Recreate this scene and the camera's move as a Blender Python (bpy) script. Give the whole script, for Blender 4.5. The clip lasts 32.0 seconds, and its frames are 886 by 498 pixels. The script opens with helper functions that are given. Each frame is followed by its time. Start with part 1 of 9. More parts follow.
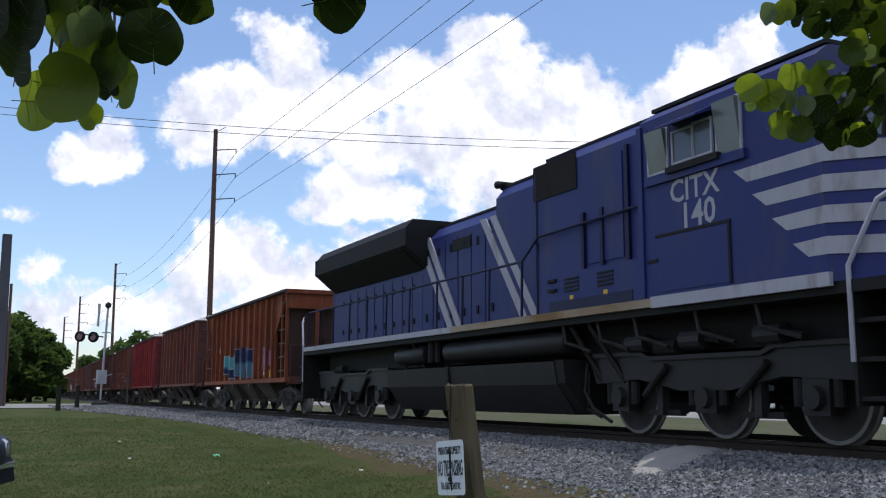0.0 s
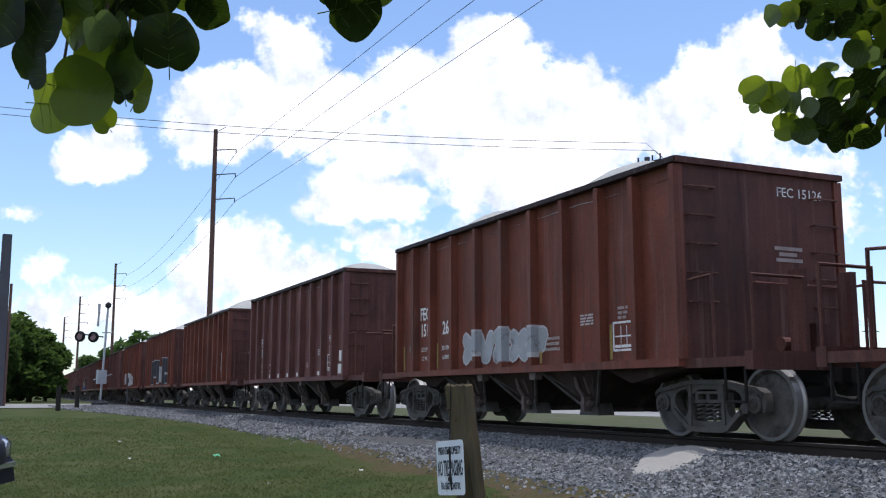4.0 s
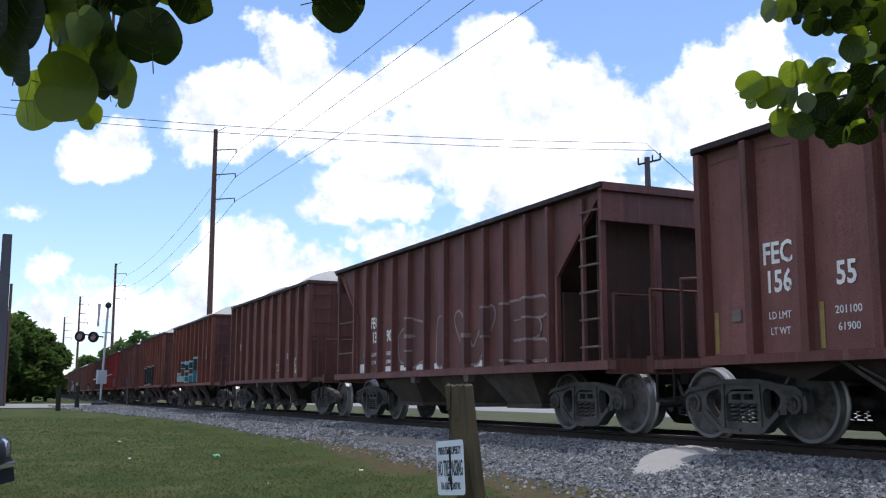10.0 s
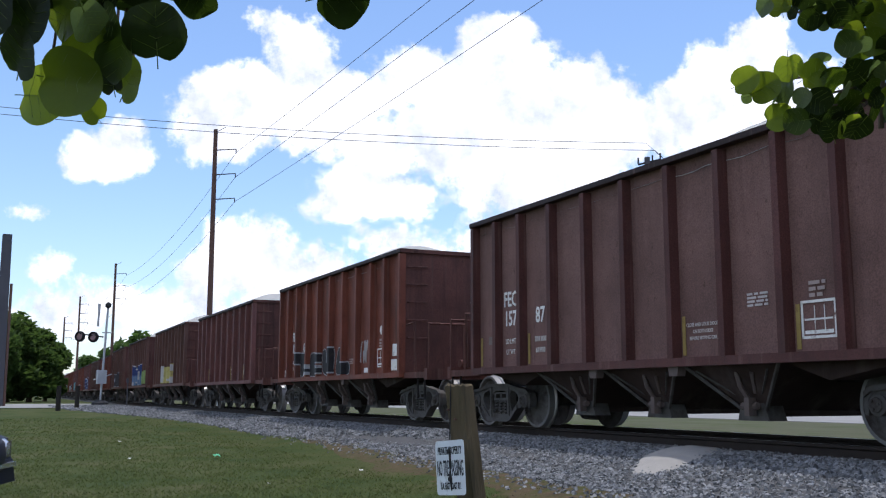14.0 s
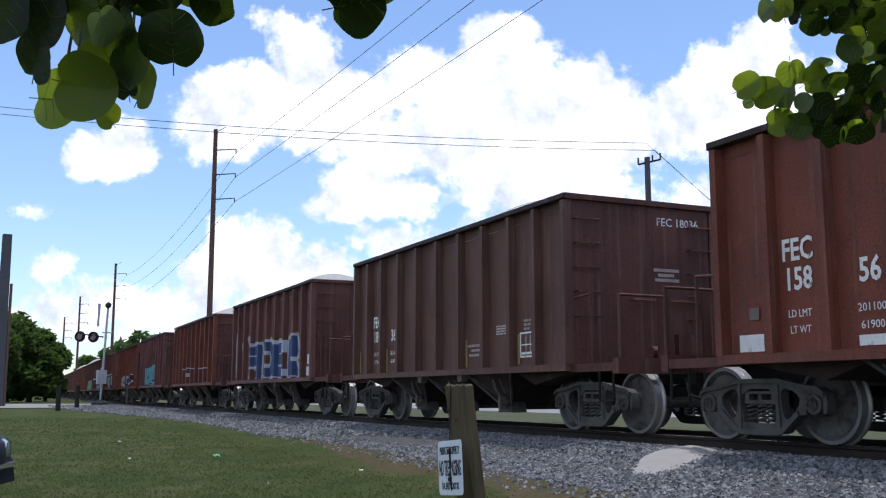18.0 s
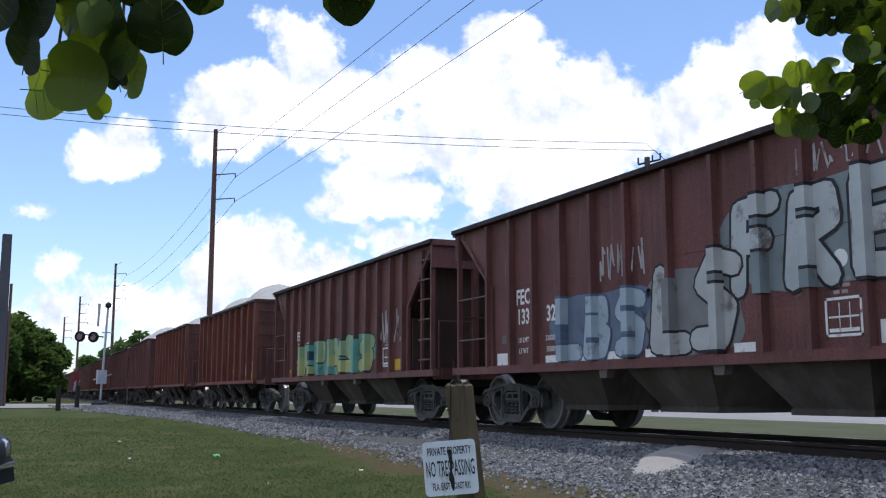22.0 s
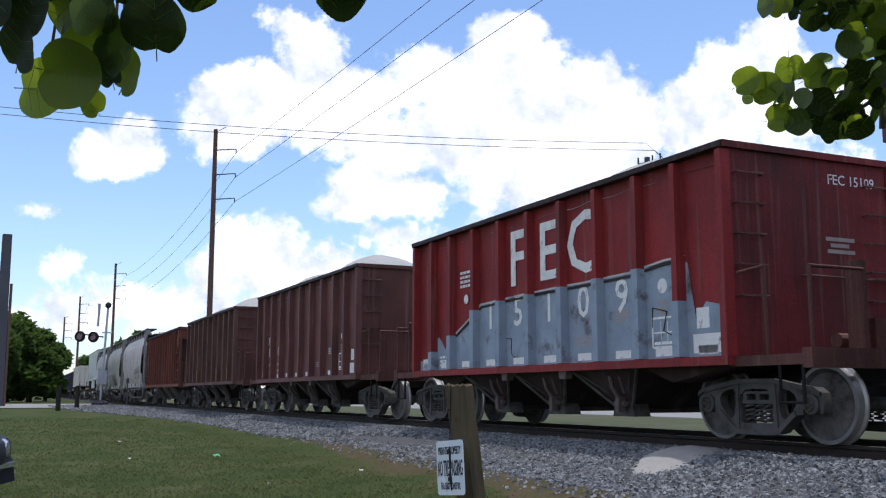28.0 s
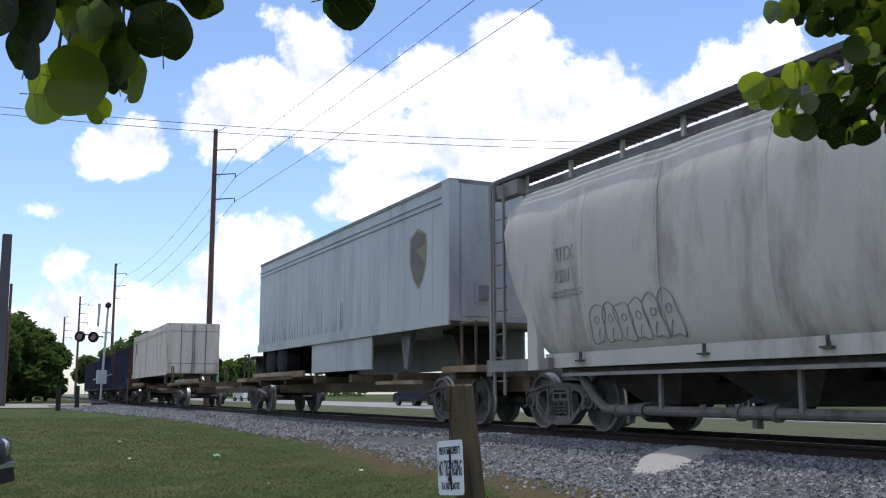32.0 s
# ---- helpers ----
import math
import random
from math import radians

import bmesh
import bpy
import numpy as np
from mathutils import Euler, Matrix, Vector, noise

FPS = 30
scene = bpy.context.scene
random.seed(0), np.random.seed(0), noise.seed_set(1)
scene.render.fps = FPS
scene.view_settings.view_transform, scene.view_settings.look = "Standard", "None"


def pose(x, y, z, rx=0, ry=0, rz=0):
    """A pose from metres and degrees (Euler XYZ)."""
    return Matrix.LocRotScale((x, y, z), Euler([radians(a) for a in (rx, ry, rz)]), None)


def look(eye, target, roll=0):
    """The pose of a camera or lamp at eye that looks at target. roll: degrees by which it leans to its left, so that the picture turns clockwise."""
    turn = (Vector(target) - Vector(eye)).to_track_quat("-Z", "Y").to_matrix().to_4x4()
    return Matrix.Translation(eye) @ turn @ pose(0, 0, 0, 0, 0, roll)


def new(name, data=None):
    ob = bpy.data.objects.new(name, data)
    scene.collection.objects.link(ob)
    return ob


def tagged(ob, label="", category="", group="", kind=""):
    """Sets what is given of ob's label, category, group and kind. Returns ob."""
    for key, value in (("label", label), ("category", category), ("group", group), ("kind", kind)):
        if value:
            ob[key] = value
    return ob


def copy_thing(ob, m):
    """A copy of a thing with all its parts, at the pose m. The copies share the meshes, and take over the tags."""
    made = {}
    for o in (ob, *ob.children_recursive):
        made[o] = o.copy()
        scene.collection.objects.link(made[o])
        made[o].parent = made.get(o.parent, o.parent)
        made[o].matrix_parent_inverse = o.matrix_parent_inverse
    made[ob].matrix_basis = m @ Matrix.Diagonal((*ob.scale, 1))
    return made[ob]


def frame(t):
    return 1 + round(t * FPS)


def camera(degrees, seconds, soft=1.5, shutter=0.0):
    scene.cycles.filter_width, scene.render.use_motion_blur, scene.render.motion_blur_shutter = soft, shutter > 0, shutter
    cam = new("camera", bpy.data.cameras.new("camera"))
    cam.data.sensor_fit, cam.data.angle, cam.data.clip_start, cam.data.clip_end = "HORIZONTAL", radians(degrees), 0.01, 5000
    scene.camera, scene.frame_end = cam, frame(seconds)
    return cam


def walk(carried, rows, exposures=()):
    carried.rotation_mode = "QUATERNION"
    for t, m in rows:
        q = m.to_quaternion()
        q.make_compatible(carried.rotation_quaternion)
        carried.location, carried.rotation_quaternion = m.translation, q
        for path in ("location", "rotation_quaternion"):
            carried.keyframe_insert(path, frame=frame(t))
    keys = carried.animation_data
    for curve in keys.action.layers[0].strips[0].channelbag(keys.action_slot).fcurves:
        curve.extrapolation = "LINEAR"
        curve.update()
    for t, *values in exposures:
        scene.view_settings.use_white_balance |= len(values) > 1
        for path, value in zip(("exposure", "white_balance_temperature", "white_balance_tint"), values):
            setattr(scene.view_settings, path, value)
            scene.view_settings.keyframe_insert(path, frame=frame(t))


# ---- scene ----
from mathutils import geometry

# Levels: grass about z = 0 by the camera, rail tops at z = RT. x runs along the track the way the train goes, y away from the camera.
RT = 0.75
EYE = Vector((0.0, -9.003, 0.573 + RT))
PITCH, YAW = radians(8.33), radians(-64.24)
AHEAD = Vector((math.sin(YAW) * math.cos(PITCH), math.cos(YAW) * math.cos(PITCH), math.sin(PITCH)))
cam = camera(48.2, 32.0, soft=1.2)
STILL = look(EYE, EYE + AHEAD * 10)
walk(cam, [(0, STILL), (32, STILL)], [(0, -0.25, 6250, 13), (1.5, -0.25, 6250, 13), (2.5, -0.12, 6200, 13), (3.5, -0.03, 6150, 13), (6, 0.02, 6050, 14), (14, 0.0, 6050, 14), (20, -0.05, 6050, 14), (28, -0.05, 6080, 14), (32, -0.02, 6200, 14)])

# ---- light ----
SUN_TILT = 5.0
world = bpy.data.worlds.new("sky")
scene.world = world
world.use_nodes = True
wn = world.node_tree
wn.nodes.clear()
sky = wn.nodes.new("ShaderNodeTexSky")
sky.sky_type, sky.sun_disc = "NISHITA", False
sky.sun_elevation, sky.sun_rotation = radians(90 - SUN_TILT), 0.0
sky.air_density, sky.dust_density, sky.ozone_density = 1.0, 0.6, 3.2
bg = wn.nodes.new("ShaderNodeBackground")
bg.inputs["Strength"].default_value = 0.195
wo = wn.nodes.new("ShaderNodeOutputWorld")
wn.links.new(sky.outputs[0], bg.inputs[0])
wn.links.new(bg.outputs[0], wo.inputs[0])
lamp = bpy.data.lights.new("sun", "SUN")
lamp.energy, lamp.angle, lamp.color = 3.0, radians(0.6), (1.0, 0.96, 0.89)
sun = new("sun", lamp)
sun.matrix_world = look((0, math.sin(radians(SUN_TILT)) * 100, math.cos(radians(SUN_TILT)) * 100), (0, 0, 0))

# ---- mesh helpers ----


class Shape:
    """Vertices and faces, gathered and then turned into one mesh."""

    def __init__(self):
        self.v, self.f = [], []

    def add(self, verts, faces):
        n = len(self.v)
        self.v += [tuple(p) for p in verts]
        self.f += [tuple(i + n for i in f) for f in faces]
        return self

    def box(self, x0, x1, y0, y1, z0, z1, taper=0.0):
        t = taper
        return self.add([(x0, y0, z0), (x1, y0, z0), (x1, y1, z0), (x0, y1, z0), (x0 + t, y0 + t, z1), (x1 - t, y0 + t, z1), (x1 - t, y1 - t, z1), (x0 + t, y1 - t, z1)],
                        [(0, 3, 2, 1), (4, 5, 6, 7), (0, 1, 5, 4), (1, 2, 6, 5), (2, 3, 7, 6), (3, 0, 4, 7)])

    def prism(self, pts, a, b, axis="y"):
        """A polygon of (p, q) swept from a to b along an axis; for y the polygon lies in x, z; for x in y, z; for z in x, y."""
        put = {"y": lambda p, q, w: (p, w, q), "x": lambda p, q, w: (w, p, q), "z": lambda p, q, w: (p, q, w)}[axis]
        n = len(pts)
        v = [put(p, q, a) for p, q in pts] + [put(p, q, b) for p, q in pts]
        return self.add(v, [tuple(range(n)), tuple(range(2 * n - 1, n - 1, -1))] + [(i, i + n, (i + 1) % n + n, (i + 1) % n) for i in range(n)])

    def rod(self, p, q, r, seg=6, r2=None):
        p, q = Vector(p), Vector(q)
        d = (q - p).normalized()
        u = d.orthogonal().normalized()
        w = d.cross(u)
        r2 = r if r2 is None else r2
        ring = [(math.cos(2 * math.pi * i / seg), math.sin(2 * math.pi * i / seg)) for i in range(seg)]
        v = [p + (u * c + w * s) * r for c, s in ring] + [q + (u * c + w * s) * r2 for c, s in ring]
        return self.add(v, [tuple(range(seg - 1, -1, -1)), tuple(range(seg, 2 * seg))] + [(i, (i + 1) % seg, (i + 1) % seg + seg, i + seg) for i in range(seg)])

    def pipe(self, pts, r, seg=6):
        """One bent tube through the points."""
        pts = [Vector(p) for p in pts]
        v, f = [], []
        side = None
        for i, p in enumerate(pts):
            a = (p - pts[i - 1]).normalized() if i else (pts[1] - p).normalized()
            b = (pts[i + 1] - p).normalized() if i < len(pts) - 1 else a
            d = (a + b).normalized() if (a + b).length > 0.05 else a
            wide = 1 / max(0.5, a.dot(d))
            side = d.orthogonal() if side is None else side - d * side.dot(d)
            side = side.normalized() if side.length > 0.01 else d.orthogonal().normalized()
            w = d.cross(side)
            for k in range(seg):
                c = 2 * math.pi * k / seg
                v.append(p + (side * math.cos(c) + w * math.sin(c)) * r * (wide if 0 < i < len(pts) - 1 else 1))
        for i in range(len(pts) - 1):
            for k in range(seg):
                j = (k + 1) % seg
                f.append((i * seg + k, i * seg + j, (i + 1) * seg + j, (i + 1) * seg + k))
        n = (len(pts) - 1) * seg
        f += [tuple(range(seg - 1, -1, -1)), tuple(range(n, n + seg))]
        return self.add(v, f)

    def lathe(self, profile, axis="y", seg=24, centre=(0, 0, 0)):
        """profile: (radius, place along the axis)."""
        v, f = [], []
        m = len(profile)
        for i in range(seg):
            a = 2 * math.pi * i / seg
            for r, h in profile:
                c, s = r * math.cos(a), r * math.sin(a)
                p = {"y": (c, h, s), "z": (c, s, h), "x": (h, c, s)}[axis]
                v.append((p[0] + centre[0], p[1] + centre[1], p[2] + centre[2]))
        for i in range(seg):
            for k in range(m - 1):
                j = (i + 1) % seg
                f.append((i * m + k, i * m + k + 1, j * m + k + 1, j * m + k))
        f.append(tuple(i * m for i in range(seg)))
        f.append(tuple(i * m + m - 1 for i in range(seg)))
        return self.add(v, f)

    def mesh(self, name, mat, smooth=False):
        me = bpy.data.meshes.new(name)
        me.from_pydata(self.v, [], self.f)
        bm = bmesh.new()
        bm.from_mesh(me)
        bmesh.ops.recalc_face_normals(bm, faces=bm.faces)
        bm.to_mesh(me)
        bm.free()
        me.materials.append(mat)
        if smooth:
            me.polygons.foreach_set("use_smooth", [True] * len(me.polygons))
            me.set_sharp_from_angle(angle=radians(35))
        return me


def part(name, shape, mat, parent=None, label="", at=None, smooth=False):
    """One mesh object, under a thing or a part where one is given. shape: a Shape, or a mesh to share."""
    me = shape.mesh(name, mat, smooth) if isinstance(shape, Shape) else shape
    ob = new(name, me)
    if parent is not None:
        ob.parent = parent
    if at is not None:
        ob.matrix_basis = at
    if label:
        ob["label"] = label
    return ob


def thing(name, label, category, group="", at=None):
    ob = tagged(new(name), label, category, group)
    ob.empty_display_size = 0.2
    if at is not None:
        ob.matrix_basis = at
    return ob


GLYPHS = {}


def lettering(text, size, mat, bold=0.0, align="LEFT"):
    """A mesh of raised characters, 3 mm thick, in x, z and facing -y."""
    key = (text, round(size, 3), mat.name, bold, align)
    if key not in GLYPHS:
        cu = bpy.data.curves.new("lettering", "FONT")
        cu.body, cu.size, cu.extrude, cu.offset, cu.align_x, cu.resolution_u = text, size, 0.0015, bold, align, 2
        ob = bpy.data.objects.new("lettering", cu)
        me = bpy.data.meshes.new_from_object(ob)
        bpy.data.objects.remove(ob)
        me.transform(Matrix.Rotation(radians(90), 4, "X"))
        me.materials.clear()
        me.materials.append(mat)
        GLYPHS[key] = me
    return GLYPHS[key]


# ---- materials ----


def material(name, base, rough=0.7, metal=0.0, spread=0.25, scale=3.0, grain=0.15, grain_scale=60.0, bump=0.15, stretch=(1, 1, 1), dirt=None, dirt_amount=0.0, dirt_scale=1.5, coords="Object"):
    """A surface with broad stains, fine grain, relief, and, where given, dirt or rust in patches."""
    m = bpy.data.materials.new(name)
    m.use_nodes = True
    t = m.node_tree
    n, l = t.nodes, t.links
    b = n["Principled BSDF"]
    b.inputs["Roughness"].default_value, b.inputs["Metallic"].default_value = rough, metal
    b.inputs["Specular IOR Level"].default_value = 0.5 if rough < 0.5 else 0.22 if rough < 0.88 else 0.06
    tc = n.new("ShaderNodeTexCoord")
    mp = n.new("ShaderNodeMapping")
    mp.inputs["Scale"].default_value = stretch
    l.new(tc.outputs[coords], mp.inputs[0])
    big = n.new("ShaderNodeTexNoise")
    big.inputs["Scale"].default_value, big.inputs["Detail"].default_value = scale, 6
    fine = n.new("ShaderNodeTexNoise")
    fine.inputs["Scale"].default_value, fine.inputs["Detail"].default_value = grain_scale, 4
    l.new(mp.outputs[0], big.inputs[0])
    l.new(mp.outputs[0], fine.inputs[0])
    add = n.new("ShaderNodeMath")
    add.operation = "MULTIPLY_ADD"
    l.new(fine.outputs[0], add.inputs[0])
    add.inputs[1].default_value = grain
    l.new(big.outputs[0], add.inputs[2])
    ramp = n.new("ShaderNodeMapRange")
    ramp.inputs[1].default_value, ramp.inputs[2].default_value = 0.25, 0.75 + grain
    ramp.inputs[3].default_value, ramp.inputs[4].default_value = 1 - spread, 1 + spread
    l.new(add.outputs[0], ramp.inputs[0])
    mul = n.new("ShaderNodeVectorMath")
    mul.operation = "SCALE"
    mul.inputs[0].default_value = base
    l.new(ramp.outputs[0], mul.inputs["Scale"])
    out = mul.outputs[0]
    if dirt:
        dn = n.new("ShaderNodeTexNoise")
        dn.inputs["Scale"].default_value, dn.inputs["Detail"].default_value, dn.inputs["Roughness"].default_value = dirt_scale, 8, 0.65
        l.new(mp.outputs[0], dn.inputs[0])
        dr = n.new("ShaderNodeMapRange")
        dr.inputs[1].default_value, dr.inputs[2].default_value = 0.62 - 0.3 * dirt_amount, 0.75 - 0.2 * dirt_amount
        l.new(dn.outputs[0], dr.inputs[0])
        mix = n.new("ShaderNodeMix")
        mix.data_type = "RGBA"
        l.new(dr.outputs[0], mix.inputs[0])
        l.new(out, mix.inputs[6])
        mix.inputs[7].default_value = (*dirt, 1)
        out = mix.outputs[2]
    l.new(out, b.inputs["Base Color"])
    if bump:
        bp = n.new("ShaderNodeBump")
        bp.inputs["Strength"].default_value, bp.inputs["Distance"].default_value = bump, 0.02
        l.new(add.outputs[0], bp.inputs["Height"])
        l.new(bp.outputs[0], b.inputs["Normal"])
    return m


STREAK = (1.0, 1.0, 0.25)
DUST = (0.085, 0.055, 0.048)


def paint(name, base, dirt=DUST, amount=0.45, rough=0.62, streaks=0.55, pale=(0.30, 0.20, 0.17), pale_amount=0.35):
    """Weathered car paint: broad fading, runs down the sheet, rust specks, dull dents."""
    m = bpy.data.materials.new(name)
    m.use_nodes = True
    n, l = m.node_tree.nodes, m.node_tree.links
    b = n["Principled BSDF"]
    b.inputs["Roughness"].default_value, b.inputs["Specular IOR Level"].default_value = rough, 0.25
    tc = n.new("ShaderNodeTexCoord")
    oi = n.new("ShaderNodeObjectInfo")
    off = n.new("ShaderNodeVectorMath")
    off.operation = "MULTIPLY_ADD"
    l.new(oi.outputs["Random"], off.inputs[0])
    off.inputs[1].default_value = (37.0, 11.0, 23.0)
    l.new(tc.outputs["Object"], off.inputs[2])

    def noisy(scale, detail, stretch=(1, 1, 1), rough_=0.6):
        mp = n.new("ShaderNodeMapping")
        mp.inputs["Scale"].default_value = stretch
        l.new(off.outputs[0], mp.inputs[0])
        t = n.new("ShaderNodeTexNoise")
        t.inputs["Scale"].default_value, t.inputs["Detail"].default_value, t.inputs["Roughness"].default_value = scale, detail, rough_
        l.new(mp.outputs[0], t.inputs[0])
        return t.outputs[0]

    def ranged(v, a, b_, lo, hi):
        r = n.new("ShaderNodeMapRange")
        for i, q in enumerate((a, b_, lo, hi)):
            r.inputs[i + 1].default_value = q
        l.new(v, r.inputs[0])
        return r.outputs[0]

    def over(fac, under, top):
        x = n.new("ShaderNodeMix")
        x.data_type = "RGBA"
        l.new(fac, x.inputs[0])
        l.new(under, x.inputs[6])
        x.inputs[7].default_value = (*top, 1)
        return x.outputs[2]

    broad, runs, soot, speck, grain = noisy(0.9, 5), noisy(1.0, 6, (7, 7, 0.5)), noisy(0.55, 8, (1.6, 1.6, 0.6), 0.7), noisy(11, 6, (1, 1, 0.7), 0.75), noisy(55, 3)
    k = n.new("ShaderNodeMath")
    k.operation = "MULTIPLY"
    l.new(ranged(broad, 0.3, 0.7, 0.74, 1.26), k.inputs[0])
    l.new(ranged(grain, 0.25, 0.75, 0.66, 1.34), k.inputs[1])
    col = n.new("ShaderNodeVectorMath")
    col.operation = "SCALE"
    col.inputs[0].default_value = base
    l.new(k.outputs[0], col.inputs["Scale"])
    c = over(ranged(soot, 0.66 - 0.3 * amount, 0.86 - 0.2 * amount, 0.0, 0.8), col.outputs[0], dirt)
    c = over(ranged(runs, 0.52, 0.75, 0.0, streaks), c, (dirt[0] * 0.55, dirt[1] * 0.5, dirt[2] * 0.5))
    c = over(ranged(noisy(1.0, 5, (9, 9, 0.35)), 0.56, 0.78, 0.0, pale_amount), c, pale)
    c = over(ranged(speck, 0.60, 0.72, 0.0, 0.75), c, (0.045, 0.020, 0.014))
    l.new(c, b.inputs["Base Color"])
    bp = n.new("ShaderNodeBump")
    bp.inputs["Strength"].default_value, bp.inputs["Distance"].default_value = 0.6, 0.035
    l.new(broad, bp.inputs["Height"])
    b2 = n.new("ShaderNodeBump")
    b2.inputs["Strength"].default_value, b2.inputs["Distance"].default_value = 0.25, 0.004
    l.new(speck, b2.inputs["Height"])
    l.new(bp.outputs[0], b2.inputs["Normal"])
    l.new(b2.outputs[0], b.inputs["Normal"])
    return m


OXIDE = paint("oxide red paint", (0.160, 0.047, 0.029))
ORANGE = paint("faded orange red paint", (0.205, 0.052, 0.020), amount=0.3)
MAROON = paint("maroon brown paint", (0.142, 0.057, 0.051))
MAROON_PALE = paint("chalky maroon paint", (0.122, 0.044, 0.037), amount=0.4)
DUSTY = paint("dust faded sheet paint", (0.19, 0.085, 0.075), (0.145, 0.066, 0.056), 0.5, 0.75, 0.3, (0.20, 0.12, 0.105), 0.25)
TAN = paint("rib paint of a dusty car", (0.085, 0.032, 0.028), amount=0.4)
TAN_SHEET = paint("tan dust on sheet paint", (0.165, 0.092, 0.080), (0.12, 0.066, 0.056), 0.5, 0.75, 0.3, (0.23, 0.15, 0.135), 0.25)
# car ends and their fittings are coated darker than the sides
END_DARK = paint("sooty end sheet paint", (0.105, 0.042, 0.034), (0.045, 0.026, 0.022), 0.6, 0.75, 0.6)
# shade inside the open car ends is put into this dark coat
RECESS_SHADE = paint("grimy recess paint", (0.060, 0.034, 0.027), (0.035, 0.024, 0.02), 0.5, 0.85, 0.5, (0.09, 0.06, 0.05), 0.3)
RUNG = material("worn bare rung steel", (0.15, 0.12, 0.11), 0.7, 0.2, 0.3, 4, 0.3, 60, 0.1)
RED_SOOT = paint("soot stained red end paint", (0.165, 0.020, 0.020), (0.035, 0.020, 0.017), 0.75, 0.75, 0.7)
# the top rail's shaded face is put into this near-black coat
RIM_SHADE = paint("scuffed dark rim paint", (0.028, 0.015, 0.013), (0.03, 0.02, 0.018), 0.5)
BROWN = paint("dull brown paint", (0.116, 0.056, 0.043))
RED = paint("bright red paint", (0.225, 0.022, 0.022), amount=0.3)
BLUE_CAR = paint("dark blue car paint", (0.028, 0.036, 0.075), amount=0.3)
LOCO_NAVY = material("dark navy rail paint", (0.010, 0.012, 0.045), 0.5, 0, 0.2, 3, 0.2, 40, 0.05)
# sky reflection of the outer cab panes is put into a pale colour
PANE_SKY = material("dusty pale window panel", (0.12, 0.135, 0.14), 0.2, 0, 0.15, 2, 0.2, 30, 0.02)
LOCO_BLUE = material("locomotive blue paint", (0.022, 0.030, 0.135), 0.5, 0, 0.18, 1.0, 0.2, 30, 0.06, STREAK, (0.05, 0.05, 0.10), 0.25, 1.1)
LOCO_BLACK = material("sooty black metal", (0.013, 0.0125, 0.013), 0.7, 0.0, 0.3, 3, 0.3, 50, 0.2)
LOCO_GREY = material("stripe grey paint", (0.36, 0.36, 0.41), 0.6, 0, 0.15, 2, 0.2, 40, 0.06, STREAK, (0.2, 0.18, 0.17), 0.25, 2.0)
SILL_RUST = material("rust stained sill paint", (0.30, 0.24, 0.17), 0.65, 0, 0.3, 2, 0.3, 40, 0.1, (0.5, 1, 1), (0.19, 0.11, 0.045), 0.6, 1.2)
TANK = material("oily tank steel", (0.021, 0.0205, 0.022), 0.5, 0.1, 0.25, 2, 0.2, 50, 0.1)
TRUCK_PALE = material("pale dusty cast steel", (0.135, 0.126, 0.116), 0.85, 0.0, 0.35, 6, 0.4, 70, 0.3, (1, 1, 1), (0.06, 0.05, 0.045), 0.4, 4)
TRUCK = material("dusty cast steel", (0.090, 0.085, 0.080), 0.8, 0.1, 0.35, 6, 0.4, 70, 0.3, (1, 1, 1), (0.055, 0.045, 0.04), 0.4, 4)
WHEEL = material("worn wheel steel", (0.120, 0.113, 0.108), 0.9, 0.0, 0.35, 7, 0.3, 60, 0.2, (1, 1, 1), (0.045, 0.038, 0.034), 0.55, 3)
RIM_STEEL = material("rubbed wheel rim steel", (0.17, 0.165, 0.16), 0.7, 0.1, 0.2, 6, 0.3, 60, 0.1)
# darker copy of the wheel steel, with the shade below the walkway in it
LOCO_WHEEL = material("oily wheel steel", (0.040, 0.038, 0.037), 0.85, 0, 0.35, 7, 0.3, 60, 0.2)
TREAD = material("polished tread steel", (0.34, 0.33, 0.32), 0.45, 0.6, 0.1, 6, 0.2, 90, 0.05)
LATCH = material("worn latch steel", (0.125, 0.098, 0.09), 0.75, 0.1, 0.35, 4, 0.4, 50, 0.2)
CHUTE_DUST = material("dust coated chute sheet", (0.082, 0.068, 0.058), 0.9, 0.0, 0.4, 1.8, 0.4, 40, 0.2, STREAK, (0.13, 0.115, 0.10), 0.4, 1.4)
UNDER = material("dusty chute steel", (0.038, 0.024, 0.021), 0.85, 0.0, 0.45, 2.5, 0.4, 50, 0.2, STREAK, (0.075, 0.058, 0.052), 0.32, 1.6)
DARK = material("grimy dark steel", (0.016, 0.014, 0.013), 0.85, 0.0, 0.4, 4, 0.4, 60, 0.2)
CARD = material("dull grey card holder", (0.17, 0.14, 0.13), 0.8, 0, 0.2, 5, 0.2, 50, 0.05)
STONE_LOAD = material("crushed limestone load", (0.36, 0.355, 0.335), 0.95, 0, 0.22, 5, 0.5, 35, 0.8)
WHITE = material("worn white stencil paint", (0.78, 0.77, 0.74), 0.7, 0, 0.25, 5, 0.4, 50, 0.08, (1, 1, 1), (0.20, 0.12, 0.10), 0.22, 7)
PRINT = material("worn small stencil paint", (0.52, 0.47, 0.45), 0.75, 0, 0.35, 6, 0.5, 60, 0.05)
STRIP = material("faded yellow reflector strip", (0.34, 0.25, 0.085), 0.65, 0, 0.25, 6, 0.3, 60, 0.05, (1, 1, 1), (0.18, 0.11, 0.06), 0.3, 8)
